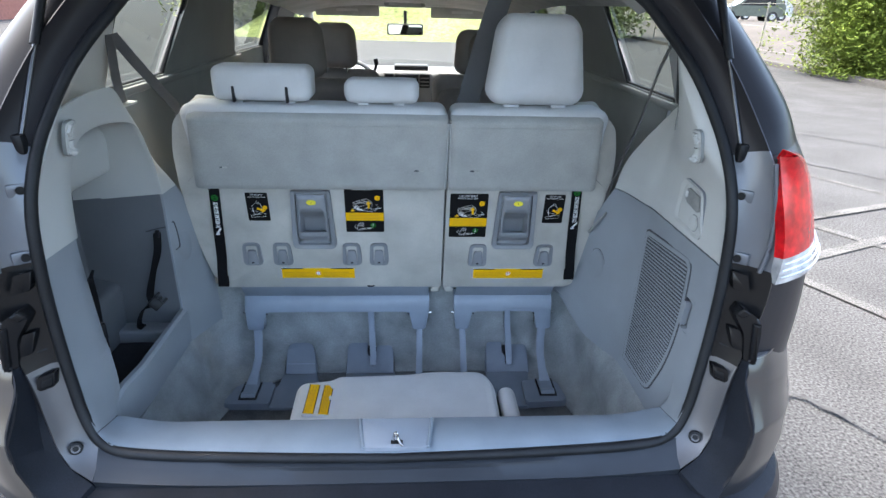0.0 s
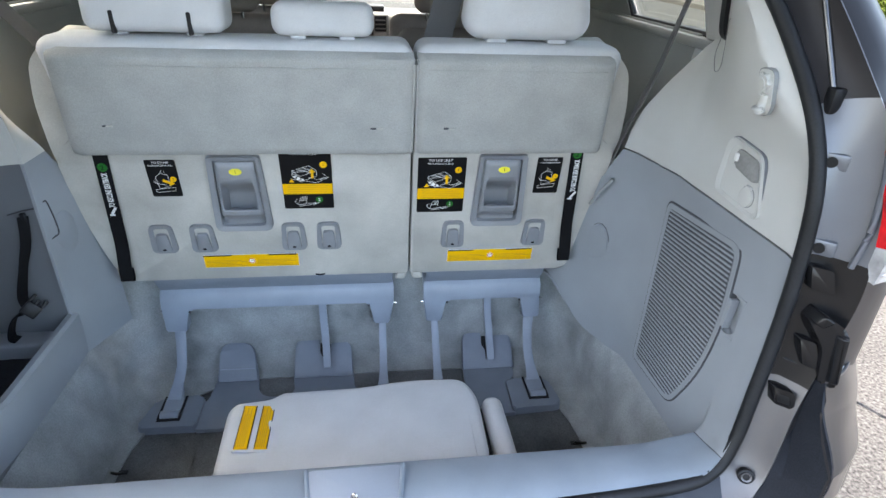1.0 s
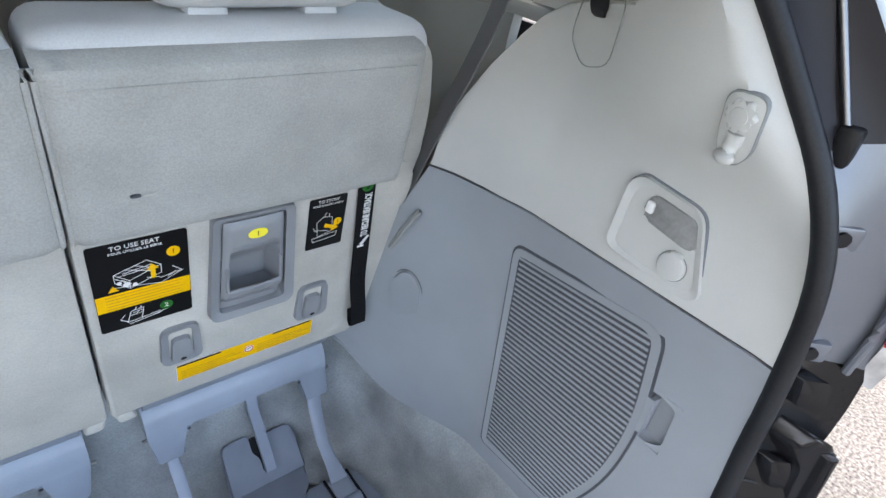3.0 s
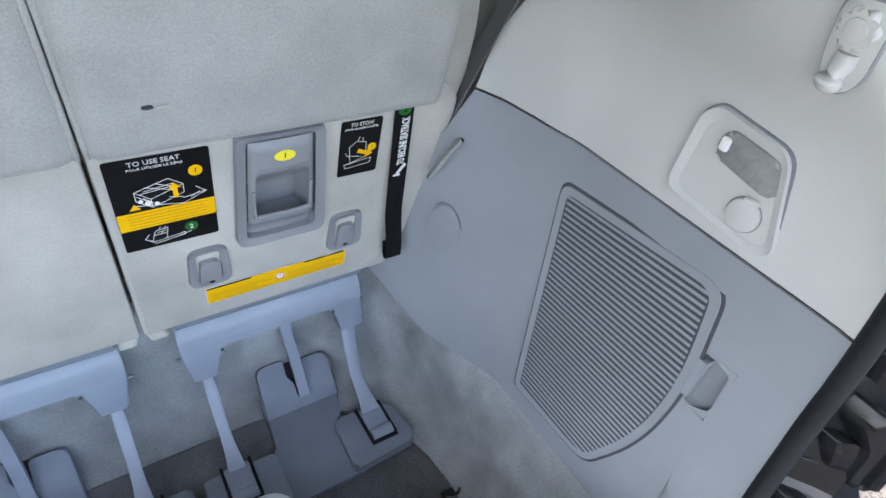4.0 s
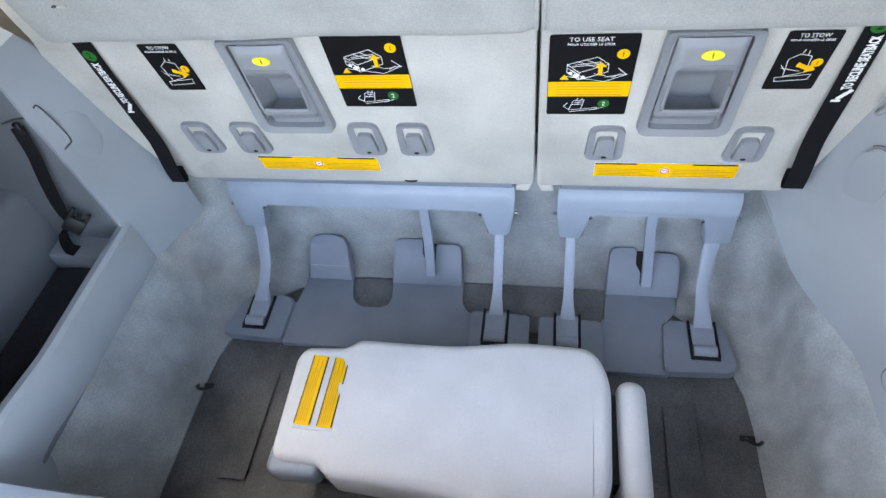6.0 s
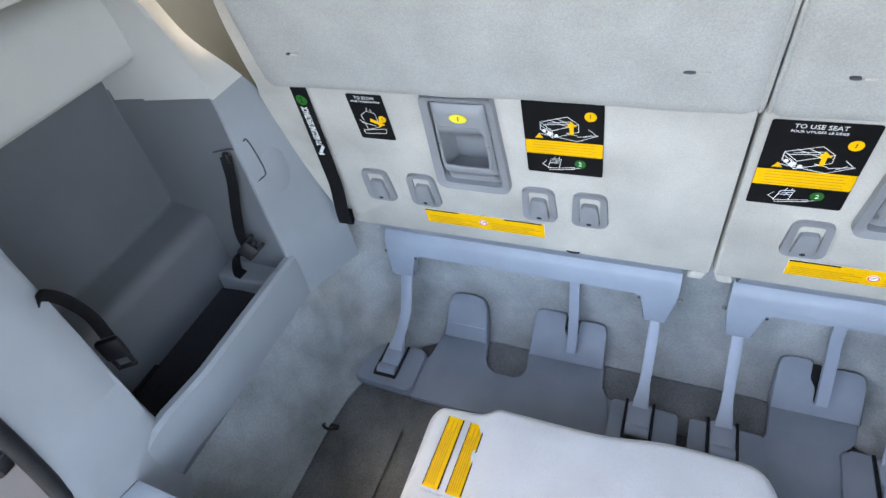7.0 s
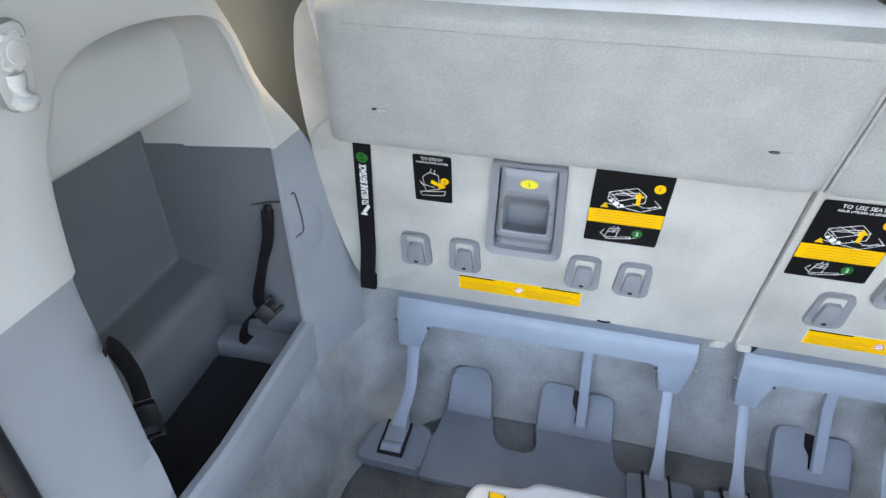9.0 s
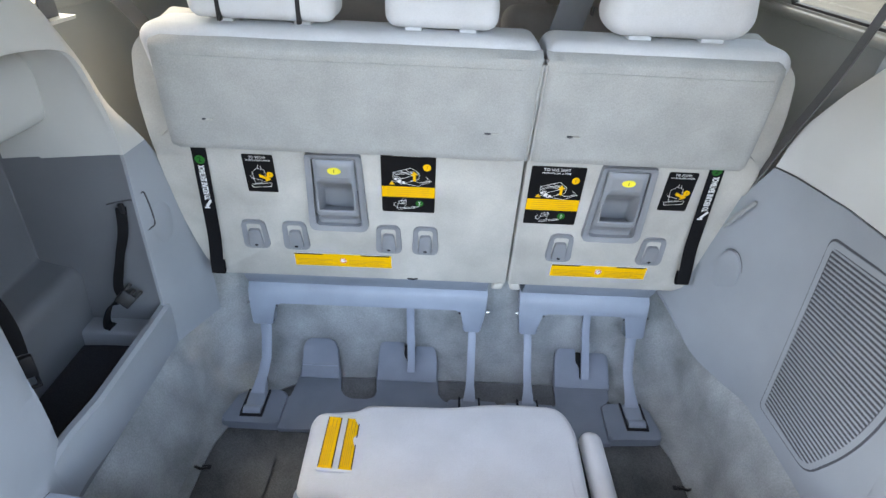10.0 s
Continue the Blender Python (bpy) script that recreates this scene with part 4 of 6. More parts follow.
# edge of the bin's arch (y, z) and the panel's outer edge (x, y, z) opposite it
ARCH = [((-0.672, 0.188, 0.665), (-0.668, 0.04, 0.665)), ((-0.680, 0.195, 0.78), (-0.684, 0.056, 0.78)), ((-0.690, 0.203, 0.88), (-0.696, 0.065, 0.88)), ((-0.697, 0.207, 0.98), (-0.699, 0.073, 0.98)), ((-0.700, 0.211, 1.063), (-0.700, 0.082, 1.063)),
        ((-0.700, 0.230, 1.170), (-0.697, 0.102, 1.17)), ((-0.698, 0.253, 1.216), (-0.690, 0.140, 1.25)), ((-0.697, 0.279, 1.250), (-0.68, 0.195, 1.325)), ((-0.697, 0.330, 1.270), (-0.675, 0.28, 1.352)), ((-0.696, 0.412, 1.273), (-0.69, 0.42, 1.352)),
        ((-0.690, 0.512, 1.259), (-0.705, 0.50, 1.335)), ((-0.683, 0.541, 1.233), (-0.71, 0.555, 1.275)), ((-0.678, 0.560, 1.178), (-0.70, 0.585, 1.21)), ((-0.673, 0.576, 1.12), (-0.69, 0.612, 1.13)), ((-0.672, 0.592, 1.038), (-0.662, 0.66, 1.043)),
        ((-0.672, 0.592, 0.93), (-0.634, 0.70, 0.93)), ((-0.672, 0.592, 0.80), (-0.624, 0.73, 0.80)), ((-0.672, 0.592, 0.665), (-0.616, 0.74, 0.665)), ((-0.672, 0.590, 0.545), (-0.612, 0.74, 0.545))]
ac = curve_pts([a for a, o in ARCH], 4)
oc = curve_pts([o for a, o in ARCH], 4)
rows = []
for depth, t in ((0.080, 0.0), (0.05, 0.0), (0.018, 0.0), (0.004, 0.0), (0.0, 0.06), (0.0, 0.35), (0.0, 0.7), (0.0, 1.0)):
    row = []
    for a, o in zip(ac, oc):
        p = a.lerp(o, t)
        k = lerp(1.0, 0.05, smooth((a.y - 0.45) / 0.06)) if a.z > 1.0 else (1.0 if a.y < 0.4 else 0.05)
        row.append((p.x - depth * k, p.y, p.z))
    rows.append(row)
cut1 = 4 * 4
cut2 = 14 * 4
part("lower_rear_panel", sheet([r[:cut1 + 1] for r in rows], 0.004), GREY, left)
part("upper_panel", sheet([r[cut1:cut2 + 1] for r in rows], 0.004), IVORY, left, "ivory plastic upper panel arching over the bin")
part("lower_front_panel", sheet([r[cut2:] for r in rows], 0.004), GREY, left)
# inside of the bin, in plastic darkened for its shade
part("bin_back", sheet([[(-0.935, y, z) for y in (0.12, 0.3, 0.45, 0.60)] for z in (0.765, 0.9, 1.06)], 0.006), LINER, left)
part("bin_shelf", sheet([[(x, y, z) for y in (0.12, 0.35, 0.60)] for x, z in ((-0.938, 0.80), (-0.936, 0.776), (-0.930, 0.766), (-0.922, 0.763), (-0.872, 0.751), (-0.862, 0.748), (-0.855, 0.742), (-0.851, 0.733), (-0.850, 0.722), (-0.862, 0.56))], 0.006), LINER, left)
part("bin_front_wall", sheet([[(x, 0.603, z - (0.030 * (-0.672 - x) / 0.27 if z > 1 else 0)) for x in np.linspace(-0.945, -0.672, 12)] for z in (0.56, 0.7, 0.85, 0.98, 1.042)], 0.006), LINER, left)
def bin_front_y(x, z):
    """The ivory wall at the bin's front: flush with the arch, and leaning forward inside."""
    return lerp(table([(1.03, 0.5925), (1.12, 0.576), (1.19, 0.557), (1.24, 0.536), (1.26, 0.510), (1.274, 0.412)], z), 0.602, max(0, (-0.684 - x) / 0.26) ** 0.75)


front_arch = [a for a in ac if a.y > 0.40 and 1.035 < a.z]
part("bin_front_upper", sheet([[(lerp(a.x, -0.945, u), lerp(a.y, 0.602, u ** 0.75) - 0.002, a.z - 0.030 * u * smooth((1.09 - a.z) / 0.05)) for u in np.linspace(0, 1, 18)] for a in front_arch], -0.004), IVORY, left)
part("bin_upper_back", sheet([[(x, lerp(0.17, bin_front_y(x, z) + 0.004, u), z) for u in np.linspace(0, 1, 12)] for x, z in ((-0.95, 1.045), (-0.83, 1.094), (-0.810, 1.100), (-0.801, 1.108), (-0.797, 1.122), (-0.792, 1.15), (-0.788, 1.18), (-0.787, 1.198), (-0.790, 1.214), (-0.799, 1.228), (-0.815, 1.240), (-0.84, 1.252), (-0.86, 1.285))], -0.006), IVORY, left)
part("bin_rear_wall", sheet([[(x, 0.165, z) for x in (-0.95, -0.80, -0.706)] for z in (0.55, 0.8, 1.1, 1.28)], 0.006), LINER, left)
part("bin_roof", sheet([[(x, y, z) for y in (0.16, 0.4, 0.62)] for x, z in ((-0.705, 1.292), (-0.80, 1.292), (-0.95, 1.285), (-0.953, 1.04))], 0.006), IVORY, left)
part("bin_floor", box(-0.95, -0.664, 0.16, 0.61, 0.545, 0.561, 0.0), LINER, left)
part("bin_ledge", box(-0.86, -0.668, 0.545, 0.61, 0.56, 0.612, 0.009, 3), GREY, left)
part("bin_wall", sheet([[(x, y, z + 0.02 * max(0, (0.3 - y) / 0.15) - 0.35 * max(0, 0.19 - y)) for y in np.linspace(0.108, 0.60, 16)] for x, z in ((-0.688, 0.56), (-0.686, 0.655), (-0.680, 0.664), (-0.668, 0.664), (-0.661, 0.657), (-0.660, 0.62), (-0.664, 0.545))], 0.003), GREY, left, "low retaining wall of the bin")
mat_ = thing("bin_mat", (-0.76, 0.37, 0.57), "black carpet mat lying in the side bin", "mat")
part("mat_top", slab(rounded([(-0.866, 0.18), (-0.690, 0.18), (-0.690, 0.565), (-0.755, 0.565), (-0.768, 0.548), (-0.866, 0.540)], 0.012), 0.562, 0.574, None, 0.003), mat("black_mat", (0.027, 0.029, 0.036), 0.95, grain=400, vary=0.3, bump=0.4), mat_)
part("panel_boss", disc(0, 0, 0.030, -0.02, 0.006, Matrix(((0.33, 0, 0.944, -0.656), (0.944, 0, -0.33, 0.640), (0, 1, 0, 0.86), (0, 0, 0, 1))), 24, 0.05, 0.003), GREY, left)
for line in ([(-0.737, 0.5945, 0.921), (-0.700, 0.5925, 0.932), (-0.673, 0.590, 0.938)], [(-0.664, 0.604, 0.946), (-0.660, 0.611, 0.944), (-0.657, 0.616, 0.90), (-0.657, 0.6165, 0.868), (-0.662, 0.607, 0.862), (-0.671, 0.592, 0.858)]):
    part("panel_line", tube(curve_pts(line, 4), 0.0016, 6), GAP, left)


def fillet(path, u, v, r):
    """A concave rounding along a corner; u and v point away from its two walls."""
    u, v = Vector(u).normalized(), Vector(v).normalized()
    return sheet([[Vector(p) + (u + v) * r - u * r * math.sin(a) - v * r * math.cos(a) for p in path] for a in np.linspace(0, math.pi / 2, 7)])


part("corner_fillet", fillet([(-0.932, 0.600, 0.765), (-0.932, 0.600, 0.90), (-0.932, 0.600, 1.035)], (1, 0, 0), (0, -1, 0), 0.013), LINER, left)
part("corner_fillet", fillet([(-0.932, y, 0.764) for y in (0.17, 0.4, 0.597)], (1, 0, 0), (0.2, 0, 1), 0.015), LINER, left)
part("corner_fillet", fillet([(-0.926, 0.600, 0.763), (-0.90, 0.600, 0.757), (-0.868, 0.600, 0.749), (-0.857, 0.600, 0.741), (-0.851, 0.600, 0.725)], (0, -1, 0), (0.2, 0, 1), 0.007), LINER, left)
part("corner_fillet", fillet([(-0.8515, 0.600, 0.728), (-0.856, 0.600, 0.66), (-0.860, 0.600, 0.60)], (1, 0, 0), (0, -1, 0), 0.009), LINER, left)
part("corner_fillet", fillet([(-0.857, 0.600, 0.611), (-0.76, 0.600, 0.611), (-0.675, 0.600, 0.611)], (0, -1, 0), (0, 0, 1), 0.008), GREY, left)


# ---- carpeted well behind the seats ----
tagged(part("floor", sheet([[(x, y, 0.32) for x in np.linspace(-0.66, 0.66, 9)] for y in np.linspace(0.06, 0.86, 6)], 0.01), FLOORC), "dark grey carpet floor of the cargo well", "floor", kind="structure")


def well_ring(hw, y0, y1, r, z, dz):
    """Half-open outline of the well at one height, from the left rear round the front to the right rear; dz lifts the sides."""
    pts = [(-hw, y) for y in np.linspace(y0, y1 - r, 10)]
    pts += [(-hw + r - r * math.cos(a), y1 - r + r * math.sin(a)) for a in np.linspace(0, math.pi / 2, 9)[1:]]
    pts += [(x, y1) for x in np.linspace(-hw + r, hw - r, 14)[1:]]
    pts += [(hw - r + r * math.sin(a), y1 - r + r * math.cos(a)) for a in np.linspace(0, math.pi / 2, 9)[1:]]
    pts += [(hw, y) for y in np.linspace(y1 - r, y0, 10)[1:]]
    return [(x, y, z + dz * (1 - min(1, max(0, (y - 0.2) / 0.5)))) for x, y in pts]


rings = [well_ring(0.575, 0.08, 0.725, 0.30, 0.3215, 0), well_ring(0.602, 0.08, 0.755, 0.20, 0.327, 0), well_ring(0.620, 0.08, 0.780, 0.15, 0.352, 0), well_ring(0.634, 0.08, 0.797, 0.15, 0.40, 0),
         well_ring(0.650, 0.08, 0.806, 0.15, 0.455, 0), well_ring(0.670, 0.08, 0.815, 0.16, 0.505, 0), well_ring(0.685, 0.08, 0.823, 0.17, 0.533, 0.004), well_ring(0.702, 0.08, 0.835, 0.18, 0.549, 0.006), well_ring(0.735, 0.08, 0.86, 0.18, 0.56, 0.004)]
def crease(x, y, z):
    """The right side of the lining swells towards the vent; the whole is slightly wavy."""
    k = smooth((z - 0.40) / 0.1) * smooth((0.86 - y) / 0.25) * smooth((x - 0.45) / 0.1)
    w = noise.noise(Vector((x * 9, y * 9, z * 9))) + 0.6 * noise.noise(Vector((x * 22, y * 22, z * 14)))
    if y > 0.70 and z > 0.33:
        y -= 0.010 * max(0.0, noise.noise(Vector((x * 11, 0.3, z * 3)))) * smooth((0.5 - abs(x)) / 0.15)
    if z > 0.54:
        z += 0.10 * smooth((y - 0.60) / 0.20)
    return (x - 0.024 * k + 0.0022 * w * (1 if z > 0.33 else 0), y, z + 0.004 * k + 0.002 * w * (1 if z > 0.325 else 0.1))


rings = [[crease(*p) for p in r] for r in rings]
tagged(part("wall_well", sheet(rings, -0.006), WELL), "grey carpeted sides of the cargo well", "well lining", kind="structure")
tagged(part("wall_well_front", sheet([[(x, lerp(0.812, 0.86, (z - 0.5) / 0.18), z) for x in np.linspace(-0.64, 0.64, 10)] for z in (0.50, 0.56, 0.62, 0.68)], 0.006), WELL), "grey carpet behind the seat legs", "well lining", kind="structure")

for x0, x1 in ((-0.30, -0.16), (-0.03, 0.31)):
    part("floor_upturn", sheet([[(x, y, z) for x in np.linspace(x0, x1, 6)] for y, z in ((0.60, 0.3215), (0.69, 0.3225), (0.722, 0.3245))], 0.002), FLOORD, bpy.data.objects["floor"])
tie = mat("tie_down_black", (0.01, 0.01, 0.01), 0.4, metal=0.3)
for s, x, y in ((1, 0.568, 0.40), (-1, -0.576, 0.409)):
    t = thing("tie_down", (x, y, 0.32), "small black tie-down ring poking through the carpet", "tie-down", "tie-downs")
    part("slot", box(x - 0.022, x + 0.022, y - 0.006, y + 0.006, 0.3245, 0.3275, 0.001, 1), tie, t)
    part("ring", tube(curve_pts([(x - 0.012, y, 0.325), (x - 0.010, y - 0.008, 0.336), (x + 0.004, y - 0.014, 0.338), (x + 0.016, y - 0.006, 0.33)], 4), 0.0035, 8), tie, t)
for x in (-0.44, 0.44):
    part("floor_seam", box(x - 0.030, x + 0.030, 0.22, 0.45, 0.3262, 0.3272, 0.0005, 1), FLOORC, bpy.data.objects["floor"])


# ---- third-row seats ----
EZ = Vector((0, -0.9858, -0.1676))
EY = Vector((0, -0.1676, 0.9858))


def low_m(x, z, off=0.0):
    """Local plane on the seat's lower back panel: x across, y up, z towards the tailgate."""
    o = Vector((x, 0.8435 - 0.17 * z, z)) + EZ * off
    return Matrix(((1, EY.x * 0, 0, o.x), (0, EY.y, EZ.y, o.y), (0, EY.z, EZ.z, o.z), (0, 0, 0, 1)))


def flap_y(z):
    """How far forward the rear face of the flap stands at a height."""
    return 0.568 + 0.290 * (1.262 - z)


def flap_m(x, z):
    n = Vector((0, -0.9604, -0.2785))
    u = Vector((0, -0.2785, 0.9604))
    o = Vector((x, flap_y(z) - 0.004, z))
    return Matrix(((1, 0, 0, o.x), (0, u.y, n.y, o.y), (0, u.z, n.z, o.z), (0, 0, 0, 1)))


def poly_on(m0, pts):
    """World x, z outline points to the local plane of m0, whose origin is x0, z0."""
    return [(x - m0.translation.x, (z - m0.translation.z) / m0.col[1].z) for x, z in pts]


def use_label(seat, x0, x1, z0, z1, slant=0.0):
    m = low_m((x0 + x1) / 2, (z0 + z1) / 2, 0.0095)
    w, h = (x1 - x0) / 2, (z1 - z0) / 2 / 0.986
    lb = part("use_label", slab(rounded([(-w, -h), (w, -h), (w, h), (-w, h)], 0.004), 0, 0.0008, m), INKB, seat, "black instruction label with a yellow warning band")
    part("label_title", letters("TO USE SEAT", 0.0098, -0.004, h - 0.0085, 0.0009, m, w * 0.98), INKW, lb)
    part("label_subtitle", letters("POUR UTILISER LE SI\u00c8GE", 0.0054, -0.004, h - 0.0168, 0.0009, m, w * 1.05), INKW, lb)
    yb = -0.021 if slant else -0.1 * h - 0.008
    bl = 0.020 if slant else 0.022
    part("warning_band", box(-w * 0.99, w * 0.99, yb - bl, yb + 0.008, 0.0009, 0.0013, m=m), INKY, lb, "yellow warning band")
    bars = [box(-w * 0.8, w * (0.82 - 0.05 * (i % 2)), yb - 0.0185 + i * 0.0055, yb - 0.0176 + i * 0.0055, 0.0014, 0.0016, m=m) for i in range(5)]
    part("warning_text", merge(*bars), INKBR, lb)
    # line drawing of the folded seat
    def stroke(a, b, t=0.0008):
        d = Vector((b[0] - a[0], b[1] - a[1]))
        n = Vector((-d.y, d.x)).normalized() * t / 2
        return slab([(a[0] - n.x, a[1] - n.y), (b[0] - n.x, b[1] - n.y), (b[0] + n.x, b[1] + n.y), (a[0] + n.x, a[1] + n.y)], 0.0009, 0.0011, m)
    cx, cy = -0.002, h * 0.27 + slant * 0.5
    P = [(-0.027, 0.004), (0.008, 0.016), (0.022, 0.004), (-0.012, -0.010)]
    Q = [(x, y - 0.013) for x, y in P]
    segs = [(P[i - 1], P[i]) for i in range(4)] + [(Q[0], Q[3]), (Q[3], Q[2]), (P[0], Q[0]), (P[3], Q[3]), (P[2], Q[2]), ((-0.018, 0.003), (0.012, 0.008)), ((0.02, -0.018), (0.044, -0.013)), ((0.044, -0.013), (0.034, -0.003)), ((-0.03, -0.016), (0.02, -0.026)), ((0.02, -0.026), (0.046, -0.013)), ((-0.022, 0.000), (0.014, 0.004)), ((-0.016, 0.009), (0.015, -0.004)), ((-0.006, 0.012), (0.018, 0.000)), ((-0.020, -0.006), (-0.010, -0.016)), ((-0.026, -0.002), (-0.012, -0.016)), ((0.006, -0.012), (0.02, -0.016)), ((0.028, -0.019), (0.038, -0.012))]
    part("drawing", merge(*[stroke((cx + a[0] * 1.15, cy + a[1] * 1.1), (cx + b[0] * 1.15, cy + b[1] * 1.1)) for a, b in segs]), INKW, lb)
    part("drawing_mark", merge(disc(cx - 0.018, cy - 0.017, 0.004, 0.0009, 0.0011, m), disc(cx - 0.026, cy - 0.012, 0.003, 0.0009, 0.0011, m), disc(cx - 0.008, cy - 0.02, 0.003, 0.0009, 0.0011, m)), INKW, lb)
    part("arrow", slab([(cx + 0.012, cy - 0.016), (cx + 0.018, cy - 0.016), (cx + 0.018, cy + 0.0), (cx + 0.023, cy + 0.0), (cx + 0.014, cy + 0.010), (cx + 0.007, cy - 0.001), (cx + 0.012, cy - 0.001)], 0.0012, 0.0015, m), INKY, lb)
    part("caution_triangle", slab([(-w * 0.72, yb + 0.0125), (-w * 0.5, yb + 0.0125), (-w * 0.61, yb + 0.022)], 0.0009, 0.0012, m), INKY, lb)
    ob = part("step_mark", disc(w * 0.68, h * 0.56 + slant, 0.0085, 0.0009, 0.0012, m), INKY, lb)
    part("step_number", letters("1", 0.011, w * 0.68, h * 0.56 + slant, 0.0014, m), INKB, lb)
    cy = (yb - bl - h) / 2 + 0.002
    S = [((-0.026, -0.012), (-0.020, 0.008)), ((-0.020, 0.008), (-0.004, 0.010)), ((-0.004, 0.010), (-0.008, -0.010)), ((-0.026, -0.012), (-0.008, -0.010)), ((-0.022, 0.000), (-0.007, 0.001)), ((-0.008, -0.010), (0.016, -0.006)), ((-0.024, -0.016), (0.016, -0.010)), ((-0.028, 0.004), (-0.034, -0.004)), ((-0.034, -0.004), (-0.024, -0.012)), ((0.016, -0.006), (0.016, -0.010)), ((-0.018, 0.004), (-0.006, 0.006)), ((-0.016, 0.008), (-0.013, 0.014)), ((-0.008, 0.009), (-0.007, 0.014)), ((0.004, -0.012), (0.026, -0.006)), ((0.026, -0.006), (0.030, -0.001)), ((-0.014, -0.001), (-0.011, 0.006))]
    part("drawing", merge(*[stroke((a[0], cy + a[1]), (b[0], cy + b[1])) for a, b in S]), INKW, lb)
    part("step_mark", disc(w * 0.42, cy + 0.002, 0.0085, 0.0009, 0.0012, m), INKG, lb)
    part("step_number", letters("2", 0.011, w * 0.42, cy + 0.002, 0.0014, m), INKW, lb)
    return lb


def stow_label(seat, x0, x1, z0, z1):
    m = low_m((x0 + x1) / 2, (z0 + z1) / 2, 0.0095)
    w, h = (x1 - x0) / 2, (z1 - z0) / 2 / 0.986
    lb = part("stow_label", slab(rounded([(-w, -h), (w, -h), (w, h), (-w, h)], 0.004), 0, 0.0008, m), INKB, seat, "small black stowing label")
    part("label_title", letters("TO STOW", 0.0088, 0, h - 0.0075, 0.0009, m, w * 1.12), INKW, lb)
    part("label_subtitle", letters("POUR RANGER LE SI\u00c8GE", 0.0048, 0, h - 0.0148, 0.0009, m, w * 1.6), INKW, lb)
    def stroke(a, b, t=0.0008):
        d = Vector((b[0] - a[0], b[1] - a[1]))
        n = Vector((-d.y, d.x)).normalized() * t / 2
        return slab([(a[0] - n.x, a[1] - n.y), (b[0] - n.x, b[1] - n.y), (b[0] + n.x, b[1] + n.y), (a[0] + n.x, a[1] + n.y)], 0.0009, 0.0011, m)
    S = [((-0.014, -0.028), (-0.018, 0.004)), ((-0.018, 0.004), (-0.006, 0.014)), ((-0.006, 0.014), (0.010, 0.010)), ((0.010, 0.010), (0.012, -0.020)), ((0.012, -0.020), (-0.014, -0.028)), ((-0.022, -0.012), (0.004, -0.018)), ((-0.024, -0.030), (0.022, -0.024)), ((0.022, -0.024), (0.020, -0.034)), ((-0.024, -0.030), (-0.022, -0.038)), ((-0.022, -0.038), (0.020, -0.034)), ((-0.024, -0.006), (-0.016, -0.016)), ((-0.004, 0.014), (-0.002, 0.022)), ((0.004, 0.012), (0.004, 0.02))]
    k = w / 0.034
    part("drawing", merge(*[stroke((a[0] * k, a[1] * k), (b[0] * k, b[1] * k)) for a, b in S]), INKW, lb)
    part("arrow", slab([(-0.004, -0.008), (0.010, -0.014), (0.009, -0.02), (0.022, -0.014), (0.014, -0.004), (0.012, -0.008), (-0.002, -0.001)], 0.0012, 0.0015, m), INKY, lb)
    part("step_mark", disc(w * 0.62, -0.002, 0.007, 0.0009, 0.0012, m), INKY, lb)
    part("step_number", letters("1", 0.009, w * 0.62, -0.002, 0.0014, m), INKB, lb)


def yellow_label(seat, x0, x1, z0, z1):
    m = low_m((x0 + x1) / 2, (z0 + z1) / 2, 0.0095)
    w, h = (x1 - x0) / 2, (z1 - z0) / 2 / 0.986
    back = part("warning_label", slab(rounded([(-w - 0.0007, -h - 0.0007), (w + 0.0007, -h - 0.0007), (w + 0.0007, h + 0.0007), (-w - 0.0007, h + 0.0007)], 0.0015), 0, 0.0006, m), INKW, seat, "yellow warning strip with a red prohibition mark")
    part("label_face", box(-w, w, -h, h, 0.0007, 0.0010, m=m), INKY, back)
    for e0, e1 in ((-w, -w + 0.07), (w - 0.075, w - 0.004)):
        part("label_edge", box(e0, e1, h - 0.0035, h, 0.0011, 0.0013, m=m), INKB, back)
    bars = []
    for sx, e in ((-w + 0.006, -0.014), (0.014, w - 0.006)):
        for i in range(5):
            bars.append(box(sx, e - 0.012 * ((i * 7) % 3), -h + 0.003 + i * 0.0045, -h + 0.0042 + i * 0.0045, 0.0011, 0.0013, m=m))
    part("label_text", merge(*bars), INKBR, back)
    part("mark_ground", disc(0.0, 0.0, 0.0085, 0.0012, 0.0014, m), INKW, back)
    n = 20
    part("prohibition_ring", frame_ring([(0.0078 * math.cos(6.2832 * i / n), 0.0078 * math.sin(6.2832 * i / n)) for i in range(n)], [(0.006 * math.cos(6.2832 * i / n), 0.006 * math.sin(6.2832 * i / n)) for i in range(n)], 0.0013, 0.0018, m), INKR, back)
    part("mark_figure", merge(box(-0.004, 0.001, -0.001, 0.0, 0.0015, 0.0017, m=m), box(-0.0015, 0.004, 0.001, 0.0022, 0.0015, 0.0017, m=m)), INKB, back)


